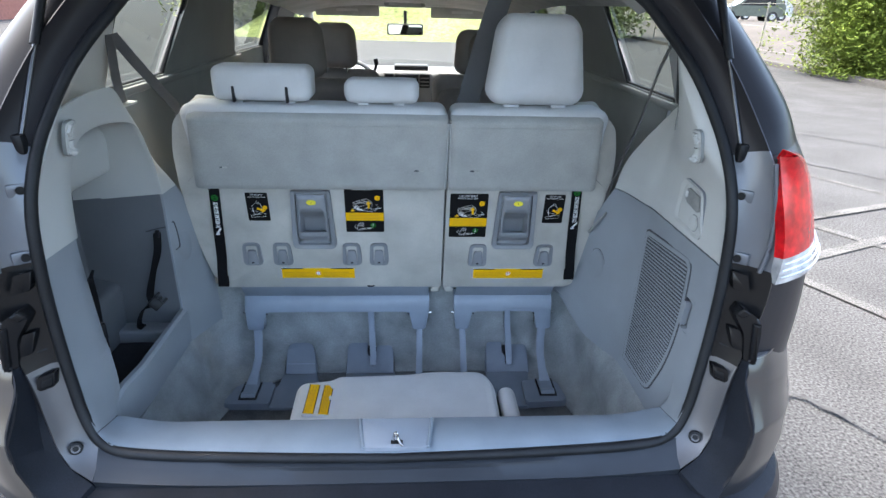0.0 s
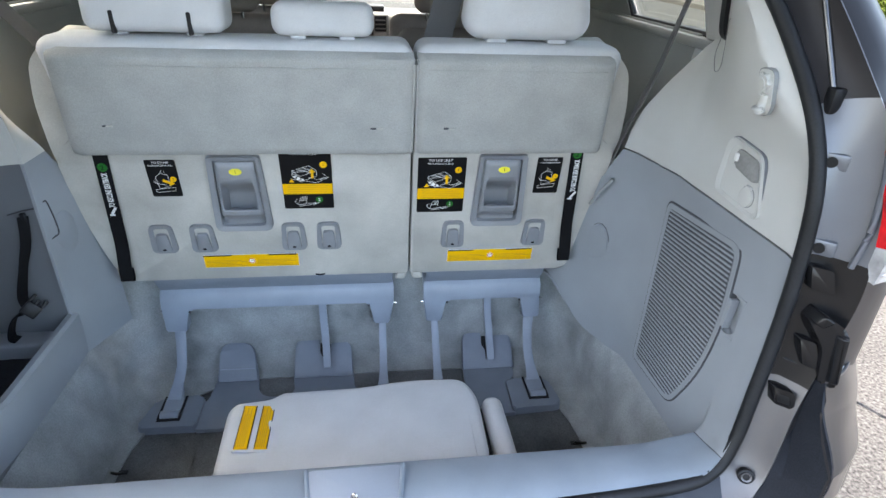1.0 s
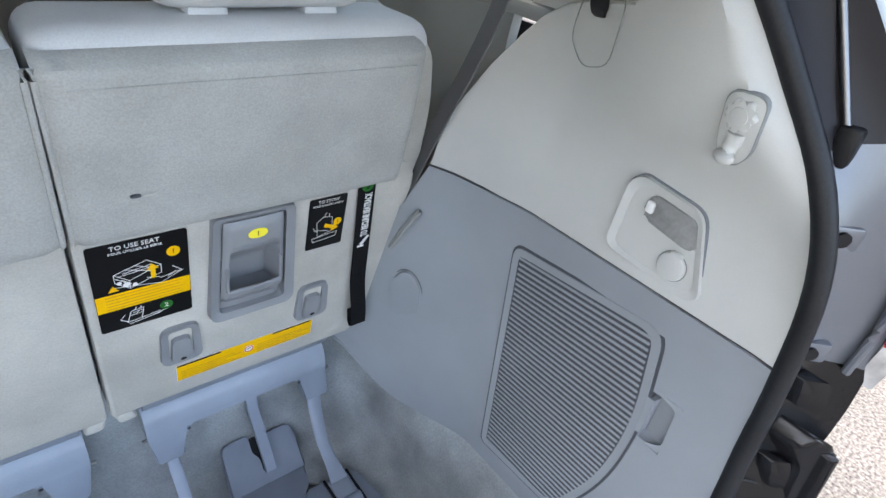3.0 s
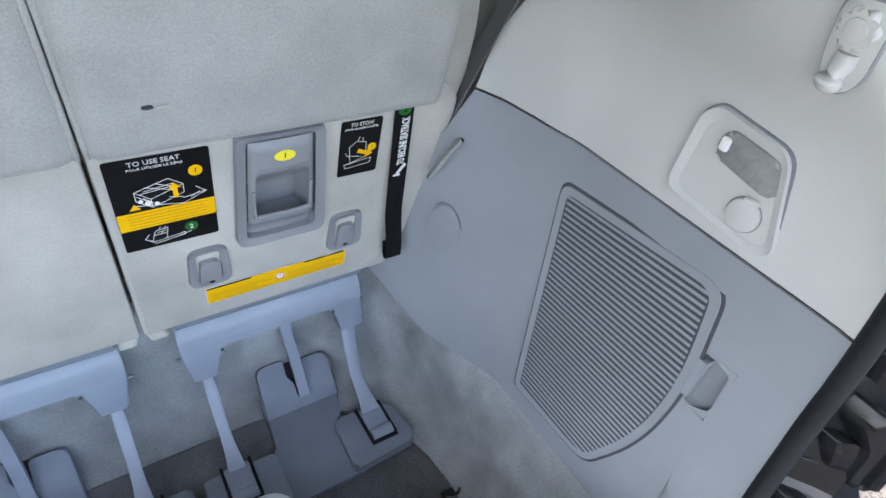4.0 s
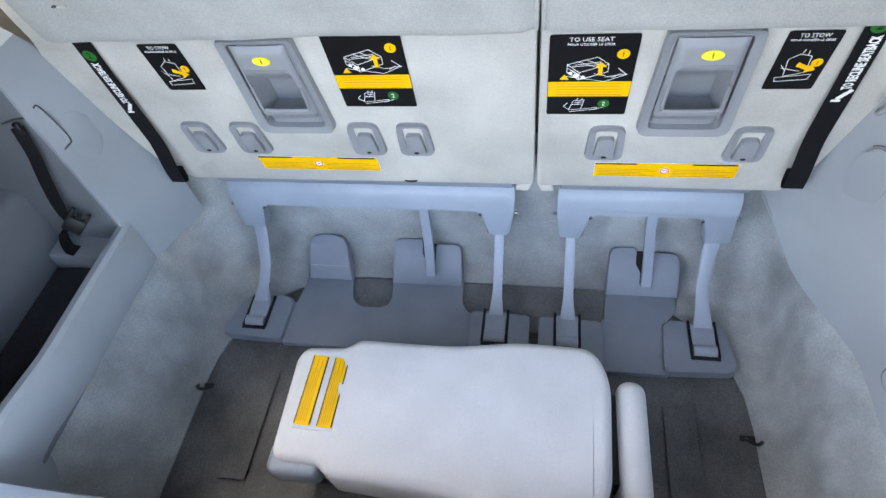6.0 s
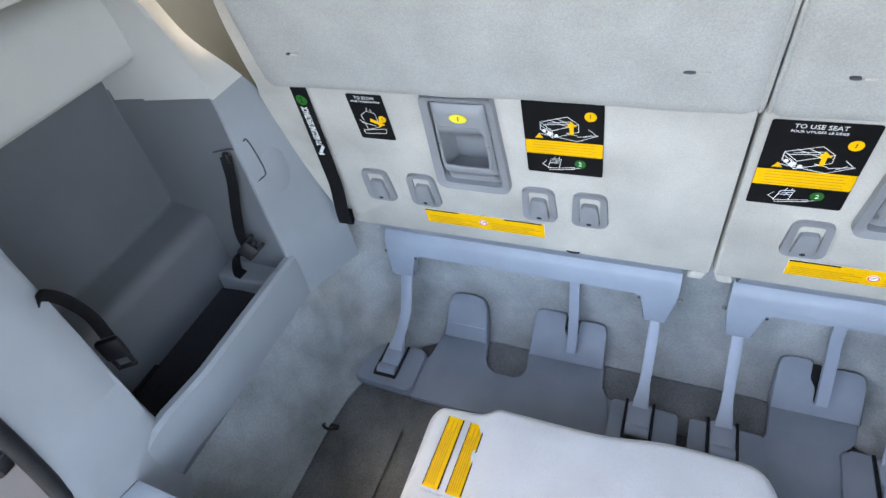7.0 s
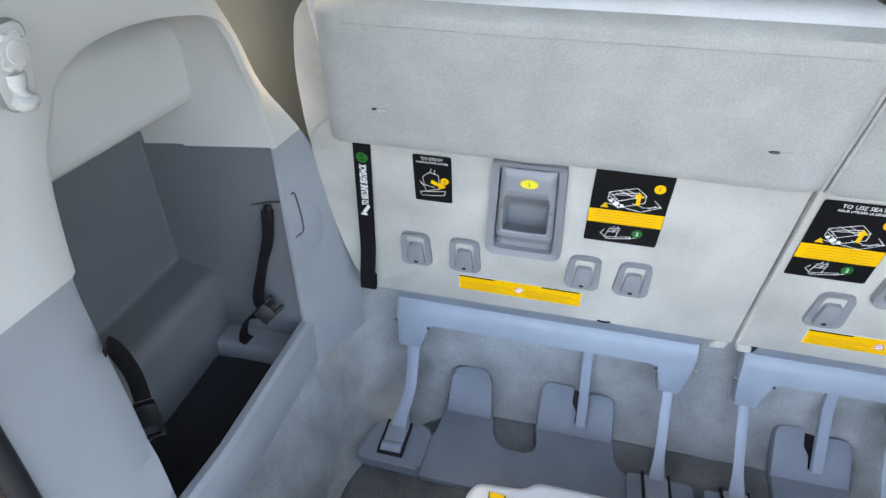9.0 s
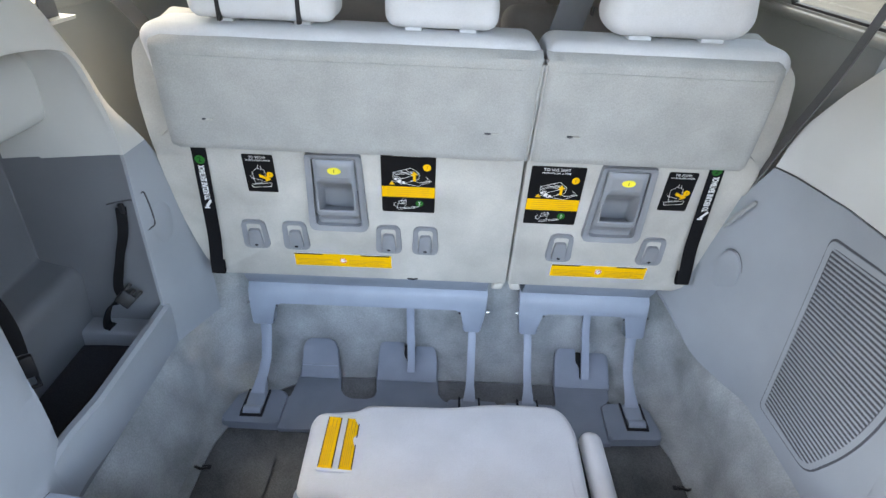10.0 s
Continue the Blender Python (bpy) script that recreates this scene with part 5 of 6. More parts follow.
def handle(seat, cx):
    m = low_m(cx, 0.93, 0.008)
    o = rounded([(-0.070, -0.102), (0.070, -0.102), (0.060, 0.105), (-0.060, 0.105)], [0.022, 0.022, 0.008, 0.008], 5)
    i = rounded([(-0.055, -0.090), (0.055, -0.090), (0.049, 0.096), (-0.049, 0.096)], [0.014, 0.014, 0.010, 0.010], 5)
    h = part("release_handle", frame_ring(o, i, -0.004, 0.011, m), HNDL, seat, "grey plastic release handle surround")
    k = len(i)
    part("handle_pocket", sheet([[m @ Vector((x, y, z)) for x, y in i] for z in (0.007, -0.036)] + [[m @ Vector((x * 0.4, y * 0.4, -0.037)) for x, y in i]], 0.002, True), HNDL, h)
    def lid(u, v):
        x = (u - 0.5) * lerp(0.102, 0.088, v)
        y = lerp(-0.087, 0.090, v)
        edge = min(1.0, 9 * min(u, 1 - u)) ** 0.5
        round_top = min(1.0, 14 * (1 - v)) ** 0.5
        return (x, y, 0.012 * (0.35 + 0.65 * edge * round_top) - 0.016 * smooth((-0.048 - y) / 0.03) + 0.0012 * math.cos(u * math.pi - math.pi / 2))
    bm = sheet([[lid(u, v) for u in np.linspace(0, 1, 25)] for v in np.linspace(0, 1, 31)], 0.0015)
    bm.transform(m)
    ld = part("handle_lid", bm, HNDL, h, "", 60)
    hole = rounded([(-0.041, -0.038), (0.041, -0.038), (0.037, 0.046), (-0.037, 0.046)], [0.009, 0.009, 0.012, 0.012], 5)
    carve(ld, slab(hole, -0.03, 0.03, m))
    # the finger scoop behind the hole: it starts flush at the top and deepens towards the lip
    def scoop(u, v):
        y = lerp(0.050, -0.062, v)
        w = lerp(0.039, 0.044, v)
        wall = smooth((abs(u - 0.5) - 0.40) / 0.10)
        return ((u - 0.5) * 2 * w, y, lerp(0.0138 - 0.047 * smooth(v / 0.62), 0.009, wall))
    bm = sheet([[scoop(u, v) for u in np.linspace(0, 1, 29)] for v in np.linspace(0, 1, 21)], -0.001)
    bm.transform(m)
    part("finger_scoop", bm, HNDL, h, "", 60)
    part("scoop_floor", box(-0.044, 0.044, -0.066, -0.060, -0.036, 0.0, m=m), HNDL, h)
    part("handle_lip", tube([m @ Vector(p) for p in curve_pts([(-0.0405, 0.010, 0.0095), (-0.0412, -0.022, 0.0108), (-0.0405, -0.033, 0.0118), (-0.037, -0.0385, 0.0123), (0.0, -0.0395, 0.0130), (0.037, -0.0385, 0.0123), (0.0405, -0.033, 0.0118), (0.0412, -0.022, 0.0108), (0.0405, 0.010, 0.0095)], 5)], 0.0032, 8), HNDL, h)
    mk = part("step_mark", disc(0.002, 0.068, 0.0145, 0.0128, 0.0142, m, 24, 0.0085), OVALY, h, "yellow oval marker")
    part("step_number", letters("1", 0.012, 0.002, 0.068, 0.0145, m), INKB, mk)


def anchor(seat, cx, cz):
    m = low_m(cx, cz, 0.008)
    o = rounded([(-0.033, -0.043), (0.033, -0.043), (0.028, 0.043), (-0.028, 0.043)], 0.018, 5)
    i = rounded([(-0.018, -0.030), (0.018, -0.030), (0.017, 0.031), (-0.017, 0.031)], 0.008, 5)
    a = part("anchor_plate", frame_ring(o, i, -0.003, 0.006, m), HNDL, seat, "grey plastic tether anchor")
    part("anchor_pocket", slab(i, -0.004, 0.001, m), CARPET, a)
    part("anchor_tongue", slab(rounded([(-0.017, -0.036), (0.017, -0.036), (0.013, 0.017), (-0.013, 0.017)], 0.008), 0.001, 0.010, m, 0.003), HNDL, a)
    part("anchor_hole", disc(0, -0.028, 0.0045, 0.0102, 0.0106, m, 12, 0.003), DARKP, a)


def strap(seat, xt, xb, zt, zb):
    pts = [low_m(lerp(xt, xb, t), lerp(zt, zb, t), 0.011 + 0.010 * t + 0.016 * smooth((t - 0.68) / 0.3)).translation for t in np.linspace(0, 1, 19)]
    pts += [pts[-1] + Vector((0, 0.006, -0.003)), pts[-1] + Vector((0, 0.011, 0.004)), pts[-1] + Vector((0, 0.013, 0.03))]
    st = part("recline_strap", band(pts, 0.031, 0.0016, (1, 0, 0)), WEB, seat, "black webbing recline strap with white lettering")
    d = (pts[6] - pts[0])
    ang = math.degrees(math.atan2(d.x, -d.dot(EY)))
    m = low_m(lerp(xt, xb, 0.285), lerp(zt, zb, 0.285), 0.0181)
    part("strap_text", letters("TO RECLINE SEATBACK", 0.0175, 0.002, 0.0, 0.0, m, 0.092, 90 + ang, 0.0005), INKW, st)
    m2 = low_m(lerp(xt, xb, 0.122), lerp(zt, zb, 0.122), 0.0148)
    k = part("step_mark", disc(0, 0, 0.0105, 0, 0.001, m2), INKG, st)
    part("step_number", letters("2", 0.016, 0, 0, 0.0013, m2), INKB, k)
    m3 = low_m(lerp(xt, xb, 0.45), lerp(zt, zb, 0.45), 0.0189)
    part("seat_mark", merge(box(-0.003, 0.003, -0.006, 0.016, 0, 0.0004, m=m3 @ pose(0, 0, 0, 0, 0, -35)), box(-0.009, 0.003, -0.010, -0.006, 0, 0.0004, m=m3)), INKW, st)


def headrest(seat, x0, x1, z0, z1, posts, fn=None, yc=0.675, half=0.055):
    h = part("headrest", box(x0, x1, yc - half, yc + half, z0, z1, min(0.024, (z1 - z0) * 0.36), 5, None, fn), FABRIC, seat, "pale grey fabric headrest")
    for px in posts:
        part("headrest_post", tube([(px, yc, z0 - 0.06), (px, yc, z0 + 0.02)], 0.006, 8), CHROME, h)
        part("post_collar", box(px - 0.016, px + 0.016, yc - 0.03, yc + 0.02, z0 - 0.014, z0 + 0.004, 0.004, 2), FABRIC, h)
    return h


def bar_y(z):
    """How far forward the support frame's rear face stands at a height."""
    return table([(0.49, 0.738), (0.56, 0.7465), (0.575, 0.748), (0.590, 0.7505), (0.602, 0.755), (0.612, 0.762), (0.622, 0.774)], z)


def seat_base(seat, top, left_foot, right_foot, legs):
    """Folding frame under the seat: pan, cross bar with two posts, legs with feet."""
    (x0, x1), (a0, a1), (b0, b1) = top, left_foot, right_foot
    pan = sheet([[(lerp(x0 + 0.004, x1 - 0.004, u), y, z) for u in np.linspace(0, 1, 8)] for y, z in ((0.728, 0.700), (0.733, 0.672), (0.746, 0.645), (0.764, 0.624), (0.772, 0.615))], 0.004)
    part("seat_pan", pan, BLUE_SHADED, seat, "blue-grey plastic pan edge")
    def face(bm, cuts):
        for cut in cuts:
            bmesh.ops.bisect_plane(bm, geom=bm.verts[:] + bm.edges[:] + bm.faces[:], plane_co=(0, cut, 0), plane_no=(0, 1, 0))
        for v in bm.verts:
            x, z, d = v.co
            v.co = Vector((x, bar_y(z) - d, z))
        return normals(bm)
    def post(s, p0, p1, xe):
        return [(xe, 0.60), (xe + s * 0.0005, 0.56), (p0, 0.500), (p0 + s * 0.006, 0.494), (p1 - s * 0.006, 0.494), (p1, 0.500), (p1 + s * 0.001, 0.538), (p1 + s * 0.006, 0.554), (p1 + s * 0.020, 0.565)]
    o = [(x1, 0.622), (x0, 0.622)] + post(1, a0, a1, x0) + post(-1, b1, b0, x1)[::-1]
    bar = face(slab(o, -0.03, 0.0, None, 0.0035, 2), (0.612, 0.602, 0.590, 0.578))
    fr = part("support_frame", bar, BLUE, seat, "blue-grey plastic support frame", 50)
    for px, pz in ((a1 + 0.012, 0.556), (b0 - 0.012, 0.556)):
        part("frame_pin", tube([(px, bar_y(pz) + 0.004, pz), (px, bar_y(pz) - 0.004, pz)], 0.0032, 8), CHROME, fr)
    for xa, xe in ((x0 + 0.006, x0 - 0.008), (x1 - 0.006, x1 + 0.008)):
        part("frame_pin", tube([(xa, bar_y(0.557) + 0.006, 0.557), (xe, bar_y(0.557) + 0.006, 0.557)], 0.0034, 8), CHROME, fr)
    for (xt, xm, xb), w in legs:
        rows = []
        for x, y, z, k in ((xt, 0.772, 0.56, 1.0), (xt, 0.752, 0.495, 1.0), (lerp(xt, xm, 0.6), 0.722, 0.462, 0.95), (xm, 0.682, 0.415, 0.92), (lerp(xm, xb, 0.5), 0.646, 0.378, 1.0), (xb, 0.614, 0.350, 1.35), (xb, 0.592, 0.338, 1.6)):
            rows.append([(x - w * k, y + 0.012, z + 0.010), (x - w * k, y, z), (x - w * k * 0.75, y - 0.006, z - 0.005), (x + w * k * 0.75, y - 0.006, z - 0.005), (x + w * k, y, z), (x + w * k, y + 0.012, z + 0.010)])
        part("leg", sheet(rows, 0.002), BLUE, seat)
        f = part("foot", box(xb - 0.024, xb + 0.024, 0.560, 0.632, 0.320, 0.356, 0.006, 2, None, lambda x, y, z: (x, y, z - 0.18 * max(0, 0.60 - y))), BLUE, seat)
        for gs in (-1, 1):
            part("hinge_gap", box(xb + gs * 0.0265 - 0.003, xb + gs * 0.0265 + 0.003, 0.556, 0.640, 0.338, 0.3505, 0.0008, 1), DARKP, f)
        part("foot_gap", box(xb - 0.029, xb + 0.029, 0.549, 0.558, 0.338, 0.3485, 0.001, 1), DARKP, f)
        part("hinge_roll", tube([(xb - 0.0225, 0.570, 0.345), (xb + 0.0225, 0.570, 0.345)], 0.0135, 14), BLUE, f)
        part("roll_notch", box(xb - 0.008, xb + 0.008, 0.5545, 0.5575, 0.336, 0.344, 0.001, 1), DARKP, f)
    return fr


LUG = Matrix(((1, 0, 0, 0), (0, 0.70, -0.714, 0.708), (0, 0.714, 0.70, 0.331), (0, 0, 0, 1)))


def tab(seat, x0, x1, b0, b1):
    """A raised lug of the floor plate that leans against the well's front; x0, x1 at the top and b0, b1 at the foot."""
    o = rounded([(b0, 0.0), (b1, 0.0), (x1, 0.112), (x0, 0.112)], [0, 0, 0.026, 0.026], 6)
    lug = part("hinge_tab", slab(o, -0.02, 0.004, LUG, 0.005, 3), BLUE_SHADED, seat, "blue-grey hinge lug")
    part("lug_crease", tube([LUG @ Vector((lerp(b0, x0, 0.35) + 0.004, 0.036, 0.0032)), LUG @ Vector((lerp(b1, x1, 0.35) - 0.004, 0.036, 0.0032))], 0.0018, 6), BLUE, lug)


def slotted_tab(seat, x0, x1, b0, b1, s0, s1):
    """A wide lug with a slot from s0 to s1 in which the catch rod lies."""
    o = rounded([(b0, 0.0), (b1, 0.0), (x1, 0.100), (s1, 0.100), (s1 - 0.002, 0.026), (s0 + 0.006, 0.026), (s0 + 0.006, 0.056), (s0 - 0.005, 0.074), (s0 - 0.004, 0.110), (x0, 0.110)], [0, 0, 0.016, 0.006, 0.003, 0.003, 0.006, 0.006, 0.006, 0.016], 4)
    lug = part("hinge_tab", slab(o, -0.02, 0.004, LUG, 0.003, 2), BLUE_SHADED, seat, "blue-grey hinge lug with a slot")
    part("slot_shadow", slab([(s0 - 0.003, 0.024), (s1 - 0.001, 0.024), (s1 + 0.001, 0.098), (s0 - 0.006, 0.104)], -0.019, -0.012, LUG), DARKP, lug)
    xm = (s0 + s1) / 2 + 0.003
    path = curve_pts([(xm - 0.008, 0.806, 0.585), (xm - 0.006, 0.797, 0.50), (xm - 0.002, 0.772, 0.437), (xm + 0.001, 0.742, 0.378), (xm + 0.001, 0.728, 0.356)], 4)
    part("catch_rod", band([p + Vector((0, -0.006, 0)) for p in path], 0.021, 0.012, (1, 0, 0)), BLUE, seat, "flat blue-grey catch rod", 30)


def rear_seat(x0, x1, big):
    name = "rear_bench_seat" if big else "rear_single_seat"
    seat = thing(name, ((x0 + x1) / 2, 0.6, 0.32), "grey third-row %s seat seen from behind, upright, with carpeted back" % ("double" if big else "single"), "seat", "third-row seats")
    o0, o1 = (0.010, 0.0) if big else (0.0, -0.010)
    m = low_m(0, 0.85, 0)
    ex, sg = (x0, -1) if big else (x1, 1)
    edge_x = [(1.10, -0.03), (1.045, 0.030), (1.02, 0.044), (0.93, 0.039), (0.84, 0.029), (0.78, 0.019), (0.722, 0.006)]
    outer = [(ex + sg * d, z) for z, d in edge_x] + [(ex - sg * 0.026, 0.674)]
    inner = [(x1 if big else x0, 0.672), (x1 if big else x0, 1.10)]
    bp = part("back_panel", slab(rounded(poly_on(m, outer + inner), [0, 0.02, 0.02, 0, 0, 0, 0.012, 0.012, 0.008, 0], 3), -0.04, 0.008, m, 0.005, 2), CARPET, seat, "grey carpeted lower seat back")
    hx = -0.268 if big else 0.363
    carve(bp, slab(rounded([(-0.056, -0.092), (0.056, -0.092), (0.050, 0.098), (-0.050, 0.098)], [0.014, 0.014, 0.010, 0.010], 5), -0.05, 0.03, low_m(hx, 0.93, 0.008)))
    # upper carpet flap: hangs from the shoulder, leans back at the top, hem free at the bottom
    fx0, fx1 = (-0.568, 0.137) if big else (0.144, 0.572)
    gx0, gx1 = (-0.594, 0.137) if big else (0.147, 0.594)
    rows = []
    for v in np.linspace(0, 1, 26):
        z = lerp(1.268, 1.040, v)
        row = []
        for u in np.linspace(0, 1, 41):
            x = lerp(lerp(fx0, fx1, u), lerp(gx0, gx1, u), v)
            edge = min(u, 1 - u) * (fx1 - fx0)
            wave = 0.0045 * noise.noise(Vector((x * 5, z * 4, 2.0))) + 0.002 * noise.noise(Vector((x * 17, z * 9, 5.0))) * v
            wave -= 0.006 * math.exp(-((u - 0.5) / 0.4) ** 2) * math.sin(math.pi * v)
            y = flap_y(z) + wave + 0.012 * max(0, 1 - edge / 0.012) ** 2 + 0.006 * max(0, 1 - (1 - v) / 0.03) ** 2
            y += 0.030 * max(0, 1 - v / 0.06) ** 2
            row.append((x, y, z + 0.003 * max(0, 1 - v / 0.06) + 0.0025 * noise.noise(Vector((x * 8, 0, 1))) * v))
        rows.append(row)
    flap = part("back_flap", sheet(rows, 0.012), FLAPC, seat, "worn grey felt flap over the upper seat back", 60)
    rim = [Vector(r[0]) for r in rows] if not big else [Vector(r[-1]) for r in rows]
    part("flap_piping", tube([p + Vector((0, -0.001, 0)) for p in rim[1:]], 0.0035, 8), FLAPC, flap)
    part("flap_seam", tube([Vector(p) + Vector((0, -0.0012, 0)) for p in rows[3][2:-2]], 0.0010, 6), FLAPC, flap)
    # foam body with rounded shoulders in front of the panels
    def lean(x, y, z):
        return (x, y + 0.36 * max(0.0, 1.25 - z), z)
    part("cushion_back", box(x0 + o0 * 0.3, x1 + o1 * 0.3, 0.594, 0.735, 0.68, 1.288, 0.030, 5, None, lean), FABRIC, seat, "pale grey fabric seat cushion")
    # carpeted bolster at the seat's outer side
    sx = ex
    side_o = [(sx - sg * 0.06, 1.262), (sx - sg * 0.002, 1.266), (sx + sg * 0.030, 1.232), (sx + sg * 0.048, 1.15), (sx + sg * 0.052, 1.04), (sx + sg * 0.042, 0.92), (sx + sg * 0.028, 0.80), (sx + sg * 0.010, 0.728), (sx - sg * 0.06, 0.69)]
    part("side_bolster", slab(rounded(poly_on(m, side_o), [0, 0.01, 0.02, 0.03, 0.03, 0.03, 0.03, 0.02, 0], 4), -0.14, -0.004, m, 0.016, 4), CARPET, seat, "grey carpeted seat side")
    # darker pinholes and slits in the flap
    for px, pz, w in (((0.05, 1.107, 0.010), (-0.504, 1.112, 0.005)) if big else ((0.212, 1.107, 0.008), (0.490, 1.10, 0.005))):
        mm_ = flap_m(px, pz)
        part("strap_slit", disc(0, 0, w * 0.70, -0.012, 0.0006, mm_, 14, w * 0.22), GAPV, flap)
        part("slit_patch", box(w, w + 0.012, -0.0012, 0.0008, -0.012, 0.0004, m=mm_), CARPET, flap)
    if big:
        headrest(seat, -0.508, -0.240, 1.294, 1.388, (-0.448, -0.305))
        headrest(seat, -0.152, 0.056, 1.292, 1.358, (-0.10, 0.0), yc=0.668, half=0.045)
        for sx in (-0.448, -0.305):
            part("headrest_slot", box(sx - 0.004, sx + 0.004, 0.617, 0.63, 1.292, 1.335, 0.002, 1), DARKP, seat)
        handle(seat, -0.268)
        for ax in (-0.470, -0.375, -0.155, -0.068):
            anchor(seat, ax, 0.806)
        stow_label(seat, -0.462, -0.396, 0.928, 1.023)
        use_label(seat, -0.167, -0.049, 0.889, 1.052, -0.008)
        yellow_label(seat, -0.386, -0.150, 0.713, 0.752)
        strap(seat, -0.547, -0.572, 1.05, 0.70)
        seat_base(seat, (-0.533, 0.100), (-0.530, -0.472), (0.040, 0.088), (((-0.500, -0.488, -0.500), 0.0135), ((0.066, 0.066, 0.064), 0.011)))
        part("loop_clip", tube(curve_pts([(-0.114, 0.727, 0.684), (-0.11, 0.722, 0.678), (-0.098, 0.721, 0.676), (-0.087, 0.722, 0.678), (-0.083, 0.727, 0.684)], 3), 0.0028, 8), WEB, seat)
        part("floor_plate", slab(rounded([(-0.43, 0.525), (0.01, 0.525), (0.01, 0.632), (-0.018, 0.645), (-0.02, 0.712), (-0.196, 0.712), (-0.184, 0.634), (-0.282, 0.634), (-0.294, 0.712), (-0.412, 0.712), (-0.418, 0.64), (-0.43, 0.62)], [0.01, 0.0, 0.0, 0.02, 0.0, 0.0, 0.03, 0.03, 0.0, 0.0, 0.02, 0.01], 4), 0.321, 0.334, None, 0.003), BLUE_SHADED, seat, "blue-grey floor plate")
        part("foot_plate", slab(rounded([(-0.575, 0.532), (-0.425, 0.528), (-0.425, 0.645), (-0.548, 0.640)], [0.015, 0.01, 0.02, 0.02], 4), 0.321, 0.346, None, 0.008, 3), BLUE_SHADED, seat)
        part("foot_plate", slab(rounded([(0.006, 0.528), (0.139, 0.528), (0.139, 0.630), (0.006, 0.634)], 0.008, 4), 0.321, 0.346, None, 0.005), BLUE_SHADED, seat)
        tab(seat, -0.405, -0.316, -0.411, -0.295)
        slotted_tab(seat, -0.190, -0.030, -0.196, -0.022, -0.116, -0.088)
    else:
        def taper(x, y, z):
            k = 1 - 0.24 * max(0, (z - 1.33) / 0.20) ** 2
            return (0.3875 + (x - 0.3875) * k, y + 0.02 * (z - 1.3), z)
        h = part("headrest", box(0.247, 0.527, 0.62, 0.735, 1.292, 1.535, 0.044, 8, None, taper), FABRIC, seat, "tall pale grey fabric headrest")
        for px in (0.32, 0.455):
            part("headrest_post", tube([(px, 0.675, 1.24), (px, 0.675, 1.31)], 0.006, 8), CHROME, h)
            part("post_collar", box(px - 0.022, px + 0.022, 0.645, 0.70, 1.282, 1.296, 0.004, 2), FABRIC, h)
        handle(seat, 0.363)
        for ax in (0.253, 0.472):
            anchor(seat, ax, 0.802)
        stow_label(seat, 0.449, 0.513, 0.924, 1.024)
        use_label(seat, 0.155, 0.273, 0.872, 1.025)
        yellow_label(seat, 0.243, 0.478, 0.711, 0.749)
        strap(seat, 0.542, 0.562, 1.076, 0.726)
        seat_base(seat, (0.186, 0.532), (0.193, 0.242), (0.482, 0.535), (((0.219, 0.220, 0.221), 0.011), ((0.508, 0.494, 0.501), 0.0135)))
        part("floor_plate", slab(rounded([(0.28, 0.515), (0.43, 0.515), (0.43, 0.64), (0.452, 0.66), (0.464, 0.712), (0.308, 0.712), (0.302, 0.63), (0.28, 0.62)], [0.01, 0.01, 0.01, 0.02, 0.0, 0.0, 0.02, 0.01], 4), 0.321, 0.334, None, 0.003), BLUE_SHADED, seat, "blue-grey floor plate")
        part("foot_plate", slab(rounded([(0.418, 0.518), (0.562, 0.525), (0.545, 0.638), (0.424, 0.640)], [0.01, 0.02, 0.02, 0.015], 4), 0.321, 0.346, None, 0.008, 3), BLUE_SHADED, seat)
        part("foot_plate", slab(rounded([(0.158, 0.528), (0.296, 0.526), (0.296, 0.626), (0.160, 0.630)], 0.008, 4), 0.321, 0.346, None, 0.005), BLUE_SHADED, seat)
        slotted_tab(seat, 0.314, 0.462, 0.306, 0.466, 0.374, 0.402)
    return seat


rear_seat(-0.600, 0.138, True)
rear_seat(0.143, 0.600, False)
for cx, cs in ((0.118, -1), (0.163, 1)):
    part("panel_tip", box(cx - 0.014, cx + 0.014, 0.722, 0.740, 0.652, 0.674, 0.006, 3, None, lambda x, y, z: (x + 0.3 * cs * (0.66 - z), y, z)), CARPET, bpy.data.objects["rear_bench_seat" if cs < 0 else "rear_single_seat"], "felt corner of the panel")
brl = thing("recliner_lever", (0.66, 0.68, 0.92), "grey recliner lever beside the seat", "lever")
part("lever_arm", tube([(0.628, 0.68, 0.895), (0.682, 0.675, 0.950)], [0.008, 0.006], 8), GREY, brl)


# ---- loose centre seat lying in the well ----
js = thing("removed_centre_seat", (0.0, 0.34, 0.325), "pale grey fabric centre seat lying flat in the cargo well", "seat")
so = [(-0.300, 0.225), (-0.205, 0.222), (-0.190, 0.205), (0.02, 0.195), (0.10, 0.175), (0.255, 0.178), (0.285, 0.23), (0.290, 0.42), (0.262, 0.482), (0.11, 0.482), (0.01, 0.462), (-0.185, 0.466), (-0.205, 0.448), (-0.290, 0.444), (-0.305, 0.42)]
def crown(x, y, z):
    return (x, y, z + (0.012 * math.cos((x + 0.0) * 4) - 0.03 * max(0, -x - 0.1) if z > 0.45 else 0))
part("cushion", puff(rounded(so, [0.03, 0.03, 0.03, 0.06, 0.06, 0.05, 0.05, 0.05, 0.05, 0.05, 0.05, 0.03, 0.03, 0.03, 0.02], 5), 0.385, 0.497, 0.020, 5, None, crown), FABRIC, js, "pale grey fabric cushion")
part("frame", box(-0.27, 0.26, 0.23, 0.43, 0.325, 0.39, 0.012, 2), DARKP, js, "dark underframe")
